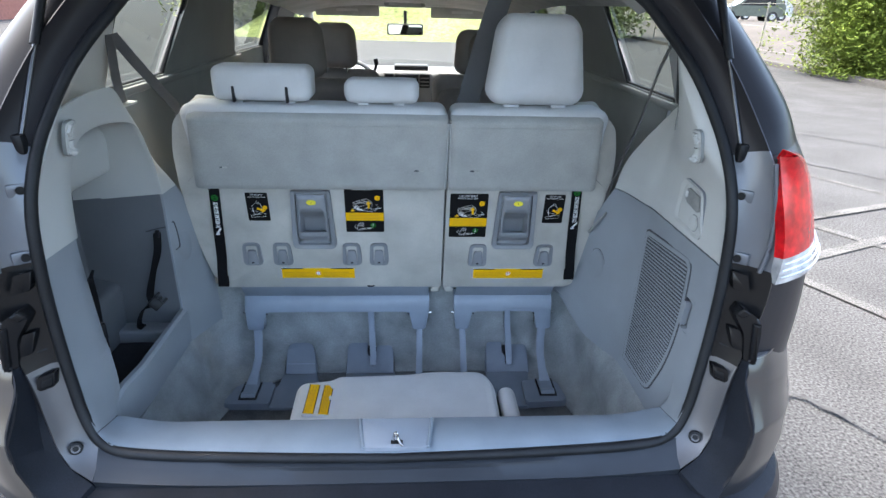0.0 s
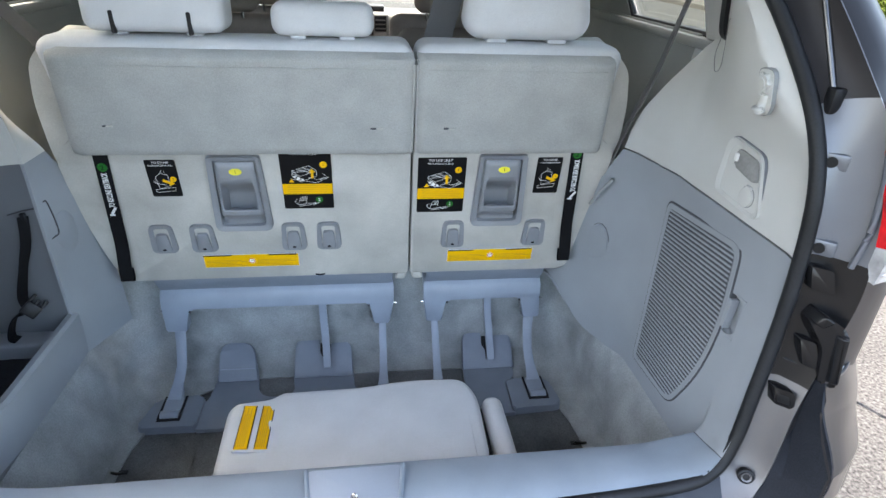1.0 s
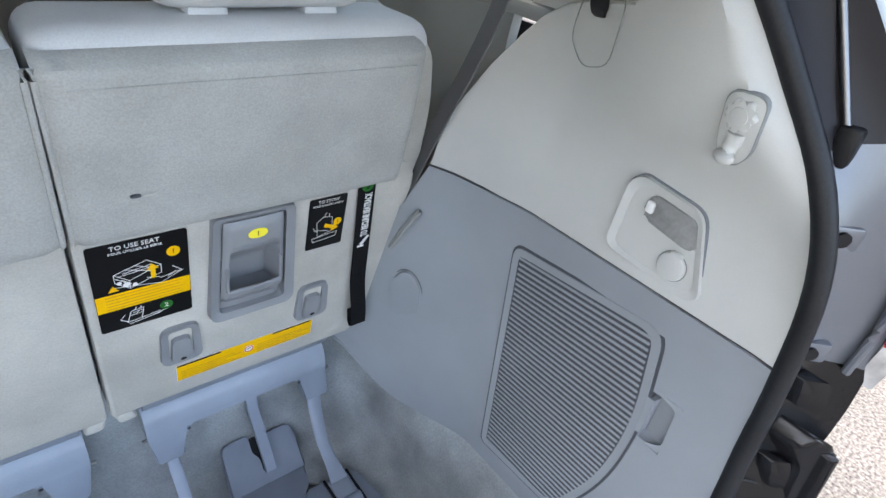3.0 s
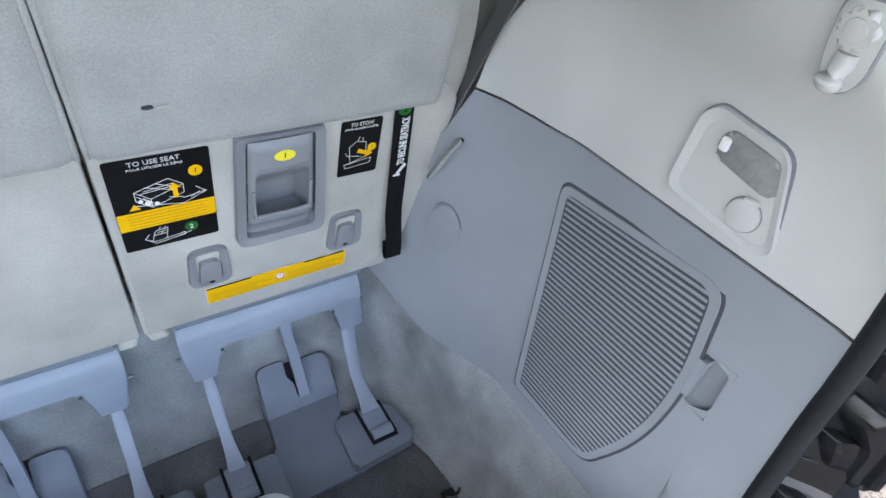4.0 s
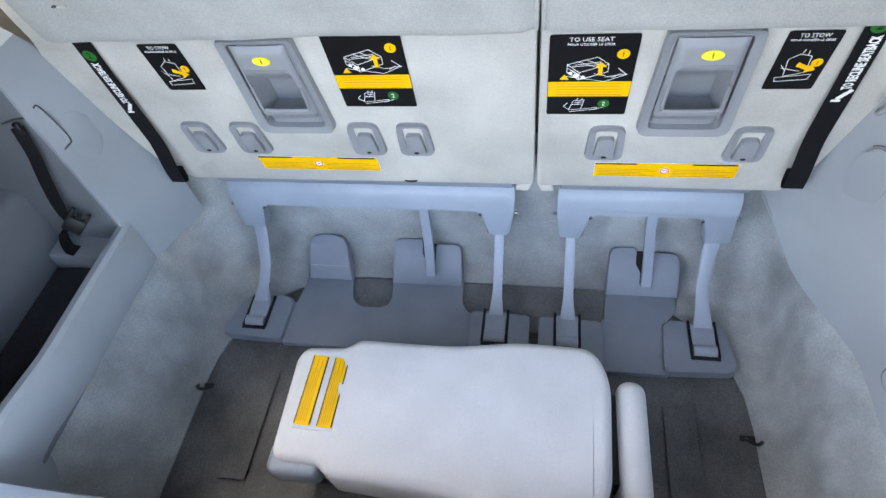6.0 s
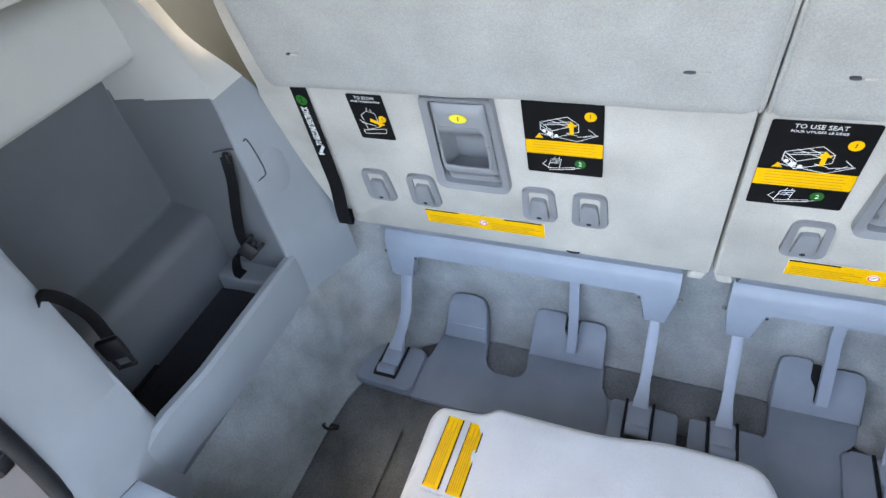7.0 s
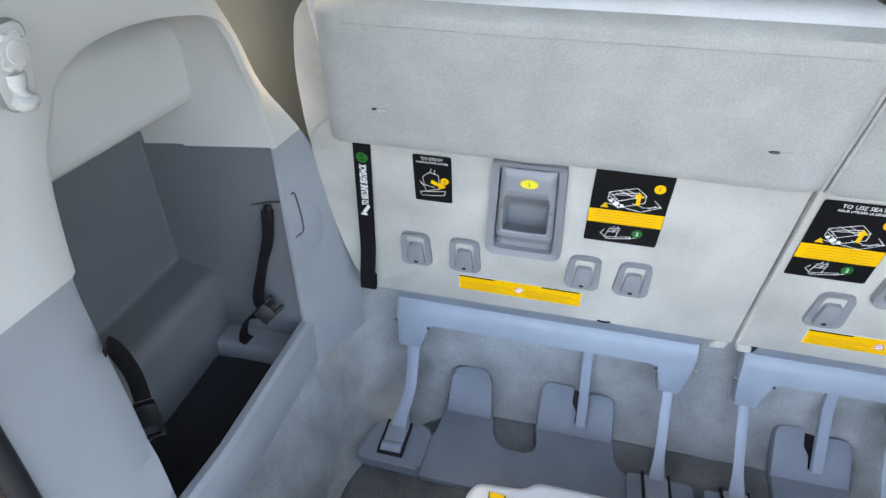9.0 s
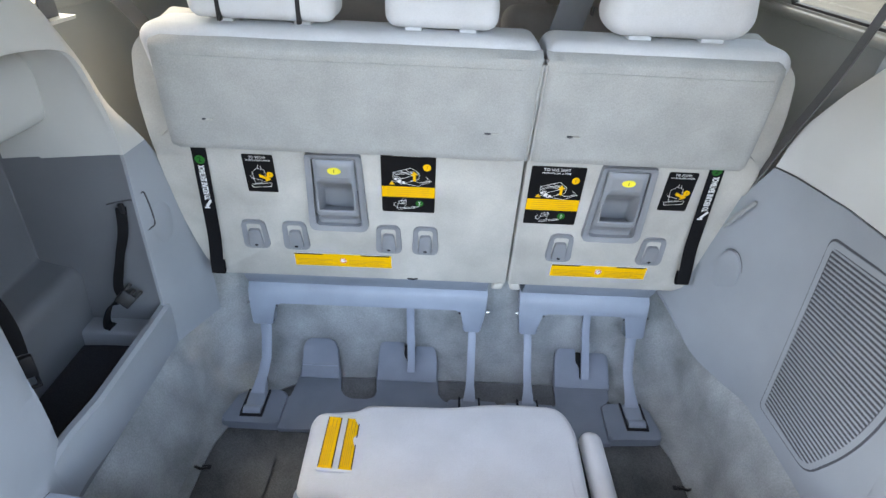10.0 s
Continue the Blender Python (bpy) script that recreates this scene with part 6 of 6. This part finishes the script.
part("end_cap", box(-0.306, -0.21, 0.205, 0.26, 0.42, 0.482, 0.014, 3), BLUE, js, "blue-grey plastic corner cover")
part("end_roll", box(0.300, 0.352, 0.215, 0.432, 0.36, 0.485, 0.024, 5, None, lambda x, y, z: (x, y, z)), FABRIC, js, "narrow fabric bolster")
part("roll_gap", box(0.288, 0.302, 0.25, 0.41, 0.40, 0.46, 0.003, 1), DARKP, js)
jm = pose(-0.224, 0.350, 0.5015, -3, 5, 0)
tg = part("label_plate", slab(rounded([(-0.045, -0.073), (0.035, -0.073), (0.035, 0.075), (-0.043, 0.075)], 0.008), -0.006, 0.0, jm, 0.001), FABRIC, js)
for x0, x1 in ((-0.040, -0.010), (0.002, 0.030)):
    w = part("warning_label", box(x0, x1, -0.068, 0.070, 0.0006, 0.0014, m=jm), INKY, tg, "yellow warning strip")
    for e0, e1 in ((x0, x0 + 0.0016), (x1 - 0.0024, x1)):
        part("label_edge", box(e0, e1, -0.066, 0.069, 0.0015, 0.0018, m=jm), INKB, w)
    part("label_text", merge(*[box(x0 + 0.003 + 0.004 * i, x0 + 0.0042 + 0.004 * i, -0.062, 0.062 - 0.02 * (i % 2), 0.0015, 0.0017, m=jm) for i in range(5)]), INKBR, w)


# ---- belts and straps ----
def strap_thing(name, label, pts, width, across, m, thick=0.0015, group=""):
    pts = curve_pts(pts, 5)
    t = thing(name, tuple(pts[-1]), label, "seat belt" if m is BELT else "strap", group)
    if isinstance(across[0], (list, tuple)):
        across = curve_pts(across, 5)
    part("webbing", band(pts, width, thick, across), m, t)
    if m is BELT:
        for e in (-1, 1):
            side = [Vector(across[i] if isinstance(across[0], (list, tuple, Vector)) else across).normalized() * width * 0.46 * e for i in range(len(pts))]
            part("selvedge", tube([p + d for p, d in zip(pts, side)], 0.0016, 6), m, t)
    return t


belt_r = strap_thing("seat_belt", "grey seat belt running down behind the single rear seat", [(0.705, 0.500, 1.52), (0.696, 0.528, 1.45), (0.690, 0.552, 1.394), (0.677, 0.592, 1.255), (0.657, 0.638, 1.12), (0.645, 0.668, 1.03), (0.640, 0.690, 0.965)], 0.040, (0.34, 0.93, 0.24), BELT, group="seat belts")
part("belt_loop", tube(curve_pts([(0.634, 0.628, 0.975), (0.612, 0.636, 0.940), (0.598, 0.646, 0.908), (0.601, 0.655, 0.903), (0.616, 0.648, 0.935), (0.636, 0.638, 0.968), (0.634, 0.628, 0.975)], 4), 0.0038, 8, caps=False), GREY2, belt_r, "pale plastic belt loop at the panel's edge")
strap_thing("seat_belt", "grey seat belt hanging from the roof across the rear bench", [(0.315, 0.80, 1.63), (0.285, 0.79, 1.55), (0.245, 0.785, 1.42), (0.205, 0.78, 1.27), (0.17, 0.77, 1.16)], 0.066, (1, 0.1, -0.25), BELT, group="seat belts")
strap_thing("seat_belt", "grey seat belt hanging beside a rear window", [(-0.735, 0.60, 1.46), (-0.735, 0.59, 1.36), (-0.725, 0.58, 1.29)], 0.046, (0, 1, 0.0), BELT, group="seat belts")
strap_thing("seat_belt", "grey seat belt running diagonally to the rear bench", [(-0.735, 0.61, 1.46), (-0.71, 0.70, 1.36), (-0.66, 0.80, 1.22), (-0.62, 0.85, 1.08)], 0.040, (0.3, 1, 0.2), BELT, group="seat belts")
guide = thing("belt_guide", (0.70, 0.41, 1.345), "dark belt guide slot in the pillar trim", "belt guide")
part("guide_strap", band(curve_pts([(0.685, 0.425, 1.47), (0.697, 0.427, 1.40), (0.708, 0.43, 1.345), (0.730, 0.433, 1.332)], 4), 0.026, 0.008, (0.25, 1, 0)), DARKP, guide, "black strap end entering the trim")
gl = [Vector((right_x(y, z) - 0.003, y, z)) for y, z in rounded([(0.375, 1.365), (0.385, 1.285), (0.44, 1.268), (0.482, 1.295), (0.48, 1.365)], 0.02, 4)]
part("guide_outline", tube([*gl, gl[0]], 0.0008, 6, caps=False), GREY2, guide)

s1 = strap_thing("buckle_strap", "black webbing strap with a plastic buckle hanging in the bin", [(-0.704, 0.588, 0.920), (-0.708, 0.578, 0.865), (-0.730, 0.574, 0.80), (-0.750, 0.572, 0.73), (-0.746, 0.568, 0.70)], 0.021, [(0.9, 0.4, 0), (0.9, 0.3, 0), (0.5, 0.8, 0), (0.9, 0.3, 0), (1, 0.2, 0)], WEB, group="bin straps")
bm_ = pose(-0.735, 0.560, 0.700, 70, 0, 25) @ pose(0, 0, 0, 0, 0, -50)
part("buckle", box(-0.018, 0.018, -0.016, 0.016, -0.007, 0.007, 0.004, 2, bm_), DARKP, s1, "black plastic buckle")
for px, py in ((-0.014, 0.034), (0.0, 0.028), (0.014, 0.034)):
    part("buckle_prong", box(px - 0.004, px + 0.004, 0.014, py, -0.004, 0.004, 0.002, 1, bm_), DARKP, s1)
part("loose_end", band(curve_pts([(-0.745, 0.562, 0.695), (-0.768, 0.558, 0.688), (-0.785, 0.555, 0.66), (-0.792, 0.553, 0.63), (-0.780, 0.553, 0.622)], 4), 0.024, 0.002, (0.2, 1, 0.1)), WEB, s1)
s2 = strap_thing("buckle_strap", "black webbing strap with a buckle hanging from the bin's edge", [(-0.672, 0.186, 0.982), (-0.690, 0.203, 0.972), (-0.708, 0.226, 0.93), (-0.717, 0.240, 0.875), (-0.720, 0.240, 0.825)], 0.021, [(0.3, 0.2, 1), (0.4, 0.4, 0.8), (0.6, 0.6, 0.4), (0.8, 0.6, 0), (0.8, 0.6, 0)], WEB, group="bin straps")
bm_ = pose(-0.720, 0.233, 0.800, 90, 0, 38)
part("buckle", box(-0.018, 0.018, -0.020, 0.024, -0.006, 0.006, 0.004, 2, bm_), DARKP, s2, "black plastic buckle")
for px in (-0.013, 0.013):
    part("buckle_prong", box(px - 0.003, px + 0.003, -0.042, -0.018, -0.004, 0.004, 0.002, 1, bm_), DARKP, s2)
part("buckle_bar", box(-0.016, 0.016, -0.046, -0.040, -0.004, 0.004, 0.002, 1, bm_), DARKP, s2)
part("strap_slot", box(-0.709, -0.697, 0.584, 0.5925, 0.905, 0.928, 0.002, 1), DARKP, left)


# ---- seats and dash further forward ----
def front_seat(cx, y, top, label, group, w=0.25):
    st = thing("front_seat", (cx, y, 0.45), label, "seat", group)
    def lean(x, yy, z):
        return (x, yy - 0.20 * (z - 0.75), z)
    part("backrest", box(cx - w, cx + w, y - 0.02, y + 0.13, 0.55, top - 0.26, 0.06, 5, None, lean), FABRIC2, st)
    part("cushion", box(cx - w, cx + w, y + 0.0, y + 0.5, 0.45, 0.62, 0.05, 4), FABRIC2, st)
    part("base", box(cx - w * 0.8, cx + w * 0.8, y + 0.05, y + 0.45, 0.34, 0.46, 0.02, 2), DARKP, st)
    part("headrest", box(cx - 0.125, cx + 0.125, y - 0.03, y + 0.085, top - 0.255, top, 0.058, 7, None, lambda x, yy, z: (cx + (x - cx) * (1 - 0.16 * max(0, (z - top + 0.16) / 0.16) ** 2), yy - 0.20 * (z - 0.75), z)), FABRIC2, st)
    for px in (-0.06, 0.06):
        part("headrest_post", tube([(cx + px, y - 0.08, top - 0.30), (cx + px, y - 0.09, top - 0.22)], 0.006, 8), CHROME, st)
    return st


front_seat(-0.465, 1.78, 1.485, "dark grey fabric second-row seat with a tall headrest", "second-row seats")
front_seat(0.41, 1.76, 1.45, "dark grey fabric second-row seat with a tall headrest", "second-row seats")
front_seat(-0.40, 2.62, 1.44, "dark grey fabric driver's seat", "front seats")
front_seat(0.42, 2.62, 1.42, "dark grey fabric front passenger seat", "front seats")

tagged(part("floor_cabin", box(-0.80, 0.80, 0.84, 4.2, 0.30, 0.34, 0.0), FLOORC), "grey carpeted cabin floor", "floor", kind="structure")
dash = thing("dashboard", (0, 3.5, 0.9), "grey dashboard with a black radio console", "dashboard")
DASHM = mat("dash_plastic", (0.16, 0.16, 0.16), 0.6, grain=400, vary=0.08, bump=0.15)
part("dash_top", box(-0.78, 0.78, 3.36, 4.05, 0.78, 1.085, 0.05, 5, None, lambda x, y, z: (x, y - 0.06 * abs(x), z + 0.02 * math.cos(x * 2) - 0.05 * max(0, y - 3.6))), DASHM, dash)
con = part("console", box(-0.16, 0.19, 3.27, 3.42, 0.62, 1.090, 0.012, 3), DASHM, dash)
part("radio", box(-0.075, 0.095, 3.258, 3.29, 0.90, 1.080, 0.006, 2), SCREEN, con, "black radio panel")
for x0, x1 in ((-0.152, -0.085), (0.103, 0.178)):
    v = part("air_vent", box(x0, x1, 3.256, 3.29, 0.985, 1.082, 0.006, 2), DARKP, con)
    for k in range(3):
        part("vent_blade", box(x0 + 0.006, x1 - 0.006, 3.252, 3.257, 1.000 + 0.025 * k, 1.008 + 0.025 * k, 0.001, 1), DASHM, v)
part("radio_display", box(-0.045, 0.045, 3.2555, 3.259, 1.02, 1.065, 0.003, 1), DARKP, con)
part("display_hood", box(-0.084, 0.17, 3.42, 3.56, 1.085, 1.125, 0.012, 3), DARKP, dash)
for kx, kz in ((0.070, 1.045), (0.060, 0.945), (-0.055, 1.045), (-0.055, 0.945)):
    part("radio_knob", tube([(kx, 3.24, kz), (kx, 3.262, kz)], 0.012, 12), CHROME, con)
part("gear_lever", tube(curve_pts([(0.0, 3.22, 0.80), (-0.01, 3.14, 0.90), (-0.012, 3.11, 0.94)], 4), 0.014, 10), DARKP, con)
wheel = thing("steering_wheel", (-0.39, 3.15, 1.02), "grey steering wheel with a column stalk", "steering wheel")
wm = pose(-0.39, 3.15, 1.0, 62, 0, 0)
part("rim", tube([wm @ Vector((0.185 * math.cos(a), 0.185 * math.sin(a), 0)) for a in np.linspace(0, 2 * math.pi, 33)], 0.015, 10, caps=False), GREY, wheel)
part("hub", disc(0, 0, 0.075, -0.03, 0.01, wm, 24, edge=0.01), GREY, wheel)
part("spoke", merge(box(-0.18, 0.18, -0.02, 0.02, -0.015, 0.0, 0.005, 1, wm), box(-0.02, 0.02, -0.18, 0.0, -0.015, 0.0, 0.005, 1, wm)), GREY, wheel)
part("stalk", tube(curve_pts([(-0.30, 3.2, 1.02), (-0.22, 3.16, 1.10), (-0.20, 3.14, 1.16), (-0.205, 3.14, 1.19)], 4), [0.010] * 8 + [0.016] * 5, 10), DARKP, wheel)
mir = thing("rear_view_mirror", (0.0, 3.2, 1.42), "black interior mirror hanging from the windscreen", "mirror")
part("mirror_case", box(-0.125, 0.125, 3.20, 3.23, 1.345, 1.42, 0.014, 3, None, lambda x, y, z: (x, y + 0.1 * x, z)), DARKP, mir)
part("mirror_face", slab(rounded([(-0.115, -0.03), (0.115, -0.03), (0.115, 0.03), (-0.115, 0.03)], 0.014), 0, 0.002, pose(0, 3.190, 1.382, 90, 0, 3.5) @ pose(0, 0, 0, -2.6, 0, 0)), MIRROR, mir)
part("mirror_stem", tube([(0, 3.24, 1.40), (0, 3.26, 1.50)], 0.012, 8), DARKP, mir)
vis = thing("overhead_console", (0, 2.95, 1.55), "ivory overhead console with lamps", "console")
part("console_body", box(-0.13, 0.13, 2.85, 3.08, 1.525, 1.57, 0.02, 3), IVORY, vis)
part("lamp_lens", box(-0.10, 0.10, 2.845, 2.855, 1.535, 1.56, 0.003, 1), INKW, vis)
for s in (-1, 1):
    v = thing("sun_visor", (s * 0.38, 3.1, 1.50), "pale grey folded sun visor with a label", "sun visor", "sun visors")
    part("visor_body", box(s * 0.38 - 0.21, s * 0.38 + 0.21, 3.08, 3.11, 1.462, 1.535, 0.012, 3, None, lambda x, y, z: (x, y + 0.5 * (1.505 - z), z)), HEADL, v)
    part("visor_label", box(s * 0.38 - 0.07, s * 0.38 + 0.07, 3.073, 3.079, 1.492, 1.508, 0.0, 1, None, lambda x, y, z: (x, y + 0.5 * (1.505 - z), z)), INKW, v)
ws = tagged(new("window_3"), "clear windscreen of the van", "windscreen", kind="structure")
p = part("pane", sheet([[(x, 4.05 - 0.12 * x * x, 1.06) for x in np.linspace(-0.72, 0.72, 9)], [(x, 3.16 - 0.08 * x * x, 1.53) for x in np.linspace(-0.60, 0.60, 9)]]), CLEARG, ws)
p.visible_shadow = False
for s in (-1, 1):
    part("screen_pillar", tube([(s * 0.76, 4.02, 1.05), (s * 0.65, 3.13, 1.54), (s * 0.62, 2.9, 1.60)], 0.035, 10), HEADL, ws)
part("bonnet", sheet([[(x, y, 1.02 - 0.10 * (y - 4.1) ** 2 - 0.06 * x * x) for x in np.linspace(-0.85, 0.85, 9)] for y in np.linspace(4.06, 4.95, 6)], 0.01), PAINT, van)
wheelt = mat("tyre", (0.02, 0.02, 0.021), 0.8, grain=80, vary=0.2)
for x in (-0.83, 0.83):
    for y in (1.05, 4.0):
        w = part("wheel", tube([(x - 0.10, y, 0.33), (x + 0.10, y, 0.33)], 0.33, 32), wheelt, van)
        part("rim", tube([(x - 0.105, y, 0.33), (x + 0.105, y, 0.33)], 0.21, 24), CHROME, w)
part("underbody", box(-0.88, 0.88, 0.12, 4.7, 0.22, 0.298, 0.02, 1), DARKP, van)


# ---- outdoors ----
gx = sorted(set([-400, -150, -60, *np.linspace(-30, 30, 13), 60, 150, 400]))
tagged(part("ground", sheet([[(x, y, 0.0) for x in gx] for y in gx]), ASPHALT), "worn grey asphalt car park", "ground", kind="structure")
# kerb and the bare strip beyond it
K0, KD = Vector((11.17, 14.4, 0)), Vector((-0.077, -0.997, 0))
KN = Vector((0.997, -0.077, 0))
def kp(a, b, z):
    q = K0 + KD * a + KN * b
    return (q.x, q.y, z)
tagged(part("kerb", sheet([[kp(a, b, z) for b, z in ((0, 0.0), (0.01, 0.13), (0.03, 0.15), (0.17, 0.15), (0.18, 0.10))] for a in np.linspace(-90, 30, 60)], 0.01), CONC), "weathered concrete kerb along the car park", "kerb", kind="structure")
tagged(part("ground_verge", sheet([[kp(a, b, 0.12 + 0.04 * noise.noise(Vector((a * 0.3, b * 0.3, 0))) + 0.85 * smooth((b - 1.5) / 8)) for b in (0.17, 1.5, 2.5, 4, 5.5, 7, 9, 12, 16, 60)] for a in np.linspace(-90, 30, 50)]), DIRT), "bare earth strip behind the kerb", "verge", kind="structure")
lift = 0.003
lines = tagged(new("parking_lines"), "faded white parking bay lines", "road marking", kind="structure")
for (xa, ya), (xb, yb) in (((3.86, 5.2), (5.3, 2.42)), ((2.9, 3.69), (4.1, 1.53)), ((2.3, 2.23), (5.3, 3.46)), ((2.36, 2.45), (3.1, 0.76)), ((2.9, 3.08), (6.0, 4.15)), ((-3.4, -2.0), (-3.4, 3.4))):
    d = Vector((xb - xa, yb - ya, 0)).normalized()
    n = Vector((-d.y, d.x, 0)) * 0.045
    lift += 0.002
    bm = sheet([[Vector((xa, ya, lift)) + d * t - n, Vector((xa, ya, lift)) + d * t + n] for t in np.linspace(0, (Vector((xb, yb, 0)) - Vector((xa, ya, 0))).length, 12)])
    part("painted_line", bm, LINEP, lines)
cracks = tagged(new("asphalt_cracks"), "dark cracks across the asphalt", "crack", kind="structure")
rc = random.Random(4)
for pts in ([(1.55, 1.05), (1.75, 0.92), (1.95, 0.66), (2.3, 0.4), (2.9, 0.1), (3.6, -0.4)], [(4.0, 5.75), (4.39, 5.16), (4.92, 4.37), (5.8, 3.05)], [(4.6, 7.76), (5.39, 6.78), (6.13, 5.86), (7.4, 4.3)], [(5.69, 7.37), (5.78, 7.6), (6.03, 7.67)], [(5.5, 9.4), (6.85, 9.19), (8.59, 8.88)]):
    line = curve_pts([(x, y, 0.019) for x, y in pts], 8)
    line = [q + Vector((rc.uniform(-0.02, 0.02), rc.uniform(-0.02, 0.02), 0)) for q in line]
    rows = []
    for i, q in enumerate(line):
        d = (line[min(i + 1, len(line) - 1)] - line[max(i - 1, 0)]).normalized()
        n = Vector((-d.y, d.x, 0)) * rc.uniform(0.006, 0.018)
        rows.append([q - n, q + n])
    part("crack", sheet(rows), CRACK, cracks)


def leaves(centre, size, count, leaf, seed):
    """A crown of many small bent leaves in uneven clumps."""
    r = random.Random(seed)
    clumps = [(Vector((r.gauss(0, 0.42) * size[0], r.gauss(0, 0.42) * size[1], r.uniform(-0.5, 0.55) * size[2])), r.uniform(0.22, 0.5)) for _ in range(max(10, count // 160))]
    verts, faces = [], []
    for _ in range(count):
        c, k = r.choice(clumps)
        p = Vector(centre) + c + Vector((r.gauss(0, 0.4) * k * size[0], r.gauss(0, 0.4) * k * size[1], r.gauss(0, 0.35) * k * size[2]))
        if p.z < 0.05:
            p.z = 0.05 + r.random() * 0.2
        a = Vector((r.uniform(-1, 1), r.uniform(-1, 1), r.uniform(-0.6, 0.6))).normalized()
        b = a.cross(Vector((r.uniform(-1, 1), r.uniform(-1, 1), 1))).normalized()
        l = leaf * r.uniform(0.6, 1.3)
        i = len(verts)
        verts += [p - a * l, p + b * l * 0.35, p + a * l, p - b * l * 0.35]
        faces.append((i, i + 1, i + 2, i + 3))
    me = bpy.data.meshes.new("crown")
    me.from_pydata(verts, [], faces)
    return me


def bush(name, at, size, count, leaf, m, seed, label):
    t = thing(name, at, label, "shrub", "shrubs")
    me = leaves((at[0], at[1], at[2] + size[2] * 0.55), size, count, leaf, seed)
    me.materials.append(m)
    c = new("crown", me)
    c.parent = t
    c.matrix_parent_inverse = Matrix.Translation(at).inverted()
    r = random.Random(seed + 1)
    for i in range(5):
        a = r.uniform(0, 6.28)
        part("stem", tube(curve_pts([at, (at[0] + 0.2 * math.cos(a) * size[0], at[1] + 0.2 * math.sin(a) * size[1], at[2] + size[2] * 0.4), (at[0] + 0.5 * math.cos(a) * size[0], at[1] + 0.5 * math.sin(a) * size[1], at[2] + size[2] * 0.9)], 4), [0.05, 0.045, 0.04, 0.035, 0.03, 0.025, 0.02, 0.015, 0.01], 6), BARK, t)
    return t


bush("shrub", (12.1, 13.9, 0.1), (1.6, 1.5, 3.3), 120000, 0.060, LEAF, 3, "large feathery green shrub beside the kerb")
bush("shrub", (13.8, 10.9, 0.1), (1.9, 1.9, 3.4), 100000, 0.065, LEAF, 5, "large feathery green shrub beside the kerb")
for i in range(5):
    x = -7.6 + i * 4.2
    bush("hedge_bush", (x, 31 + (i % 3) * 1.2, 0), (3.4, 2.0, 3.4), 30000, 0.16, LEAF2, 20 + i, "yellow-green hedge beyond the road ahead")
bank = mat("dry_grass", (0.20, 0.225, 0.085), 0.95, grain=6, vary=0.35, stain=0.5, stain_amount=0.35, bump=0.3, bump_scale=9, spec=0.05)
tagged(part("ground_bank", sheet([[(x, y, z * smooth((x + 9) / 4) * smooth((8 - x) / 3) + 0.35 * noise.noise(Vector((x * 0.35, y * 0.4, 0))) * min(1, z) - 0.1) for x in np.linspace(-9.5, 8.5, 40)] for y, z in ((25.0, -0.05), (26.5, 0.5), (28.0, 1.3), (29.5, 1.9), (31.5, 2.3), (36, 2.6))]), bank), "pale yellow-green grass bank beyond the road ahead", "bank", kind="structure")
fence = thing("wire_fence", tuple(K0 + KN * 1.2), "thin wire fence on steel posts", "fence")
for a in np.arange(-18, 14, 3.0):
    q = K0 + KD * a + KN * 1.2
    part("post", tube([(q.x, q.y, 0.0), (q.x, q.y, 1.9)], 0.03, 8), STEEL, fence)
for z in (0.3, 1.1, 1.85):
    part("wire", tube([kp(-18, 1.2, z), kp(12, 1.2, z)], 0.008, 6), STEEL, fence)


def far_car(at, turn, m, label):
    c = thing("parked_car", at, label, "car", "parked cars")
    M = pose(*at, 0, 0, turn)
    body = slab(rounded([(-2.2, 0.35), (2.25, 0.35), (2.25, 0.85), (1.2, 1.0), (0.5, 1.55), (-1.6, 1.6), (-2.2, 1.05)], 0.15, 4), -0.9, 0.9, M @ pose(0, 0, 0, 90, 0, 0), 0.12, 3)
    part("body", body, m, c)
    for sy in (-0.905, 0.905):
        part("side_window", slab(rounded([(-1.5, 1.05), (0.95, 1.05), (0.4, 1.48), (-1.4, 1.5)], 0.08), -0.01, 0.01, M @ Matrix.Translation((0, sy, 0)) @ pose(0, 0, 0, 90, 0, 0)), SCREEN, c)
        for wx in (-1.4, 1.45):
            w = part("wheel", tube([M @ Vector((wx, sy * 0.85, 0.34)), M @ Vector((wx, sy * 1.03, 0.34))], 0.34, 20), wheelt, c)
            part("rim", tube([M @ Vector((wx, sy * 0.9, 0.34)), M @ Vector((wx, sy * 1.05, 0.34))], 0.2, 14), CHROME, w)
    return c


far_car((24.4, 42.0, 0.93), 170, FARCAR, "dark green sport utility car parked far off")
far_car((21.6, 46.5, 0.93), 165, FARCAR2, "blue car parked far off")
far_car((28.5, 47.5, 0.93), 175, FARCAR3, "silver car parked far off")

bld = thing("brick_building", (-40, 40, 0), "low red brick building with pale doors", "building")
part("wall", box(-62, -24, 33, 45, 0, 5.0), BRICK, bld)
part("roof", box(-62.3, -23.7, 32.7, 45.3, 5.0, 5.4), CONC, bld)
for i in range(8):
    x = -59 + i * 4.4
    d = part("door", box(x, x + 1.9, 32.9, 33.02, 0.0, 2.6, 0.0), INKW, bld, "pale painted door")
    part("door_panel", box(x + 0.15, x + 1.75, 32.86, 32.91, 1.2, 2.4, 0.0), CONC, d)
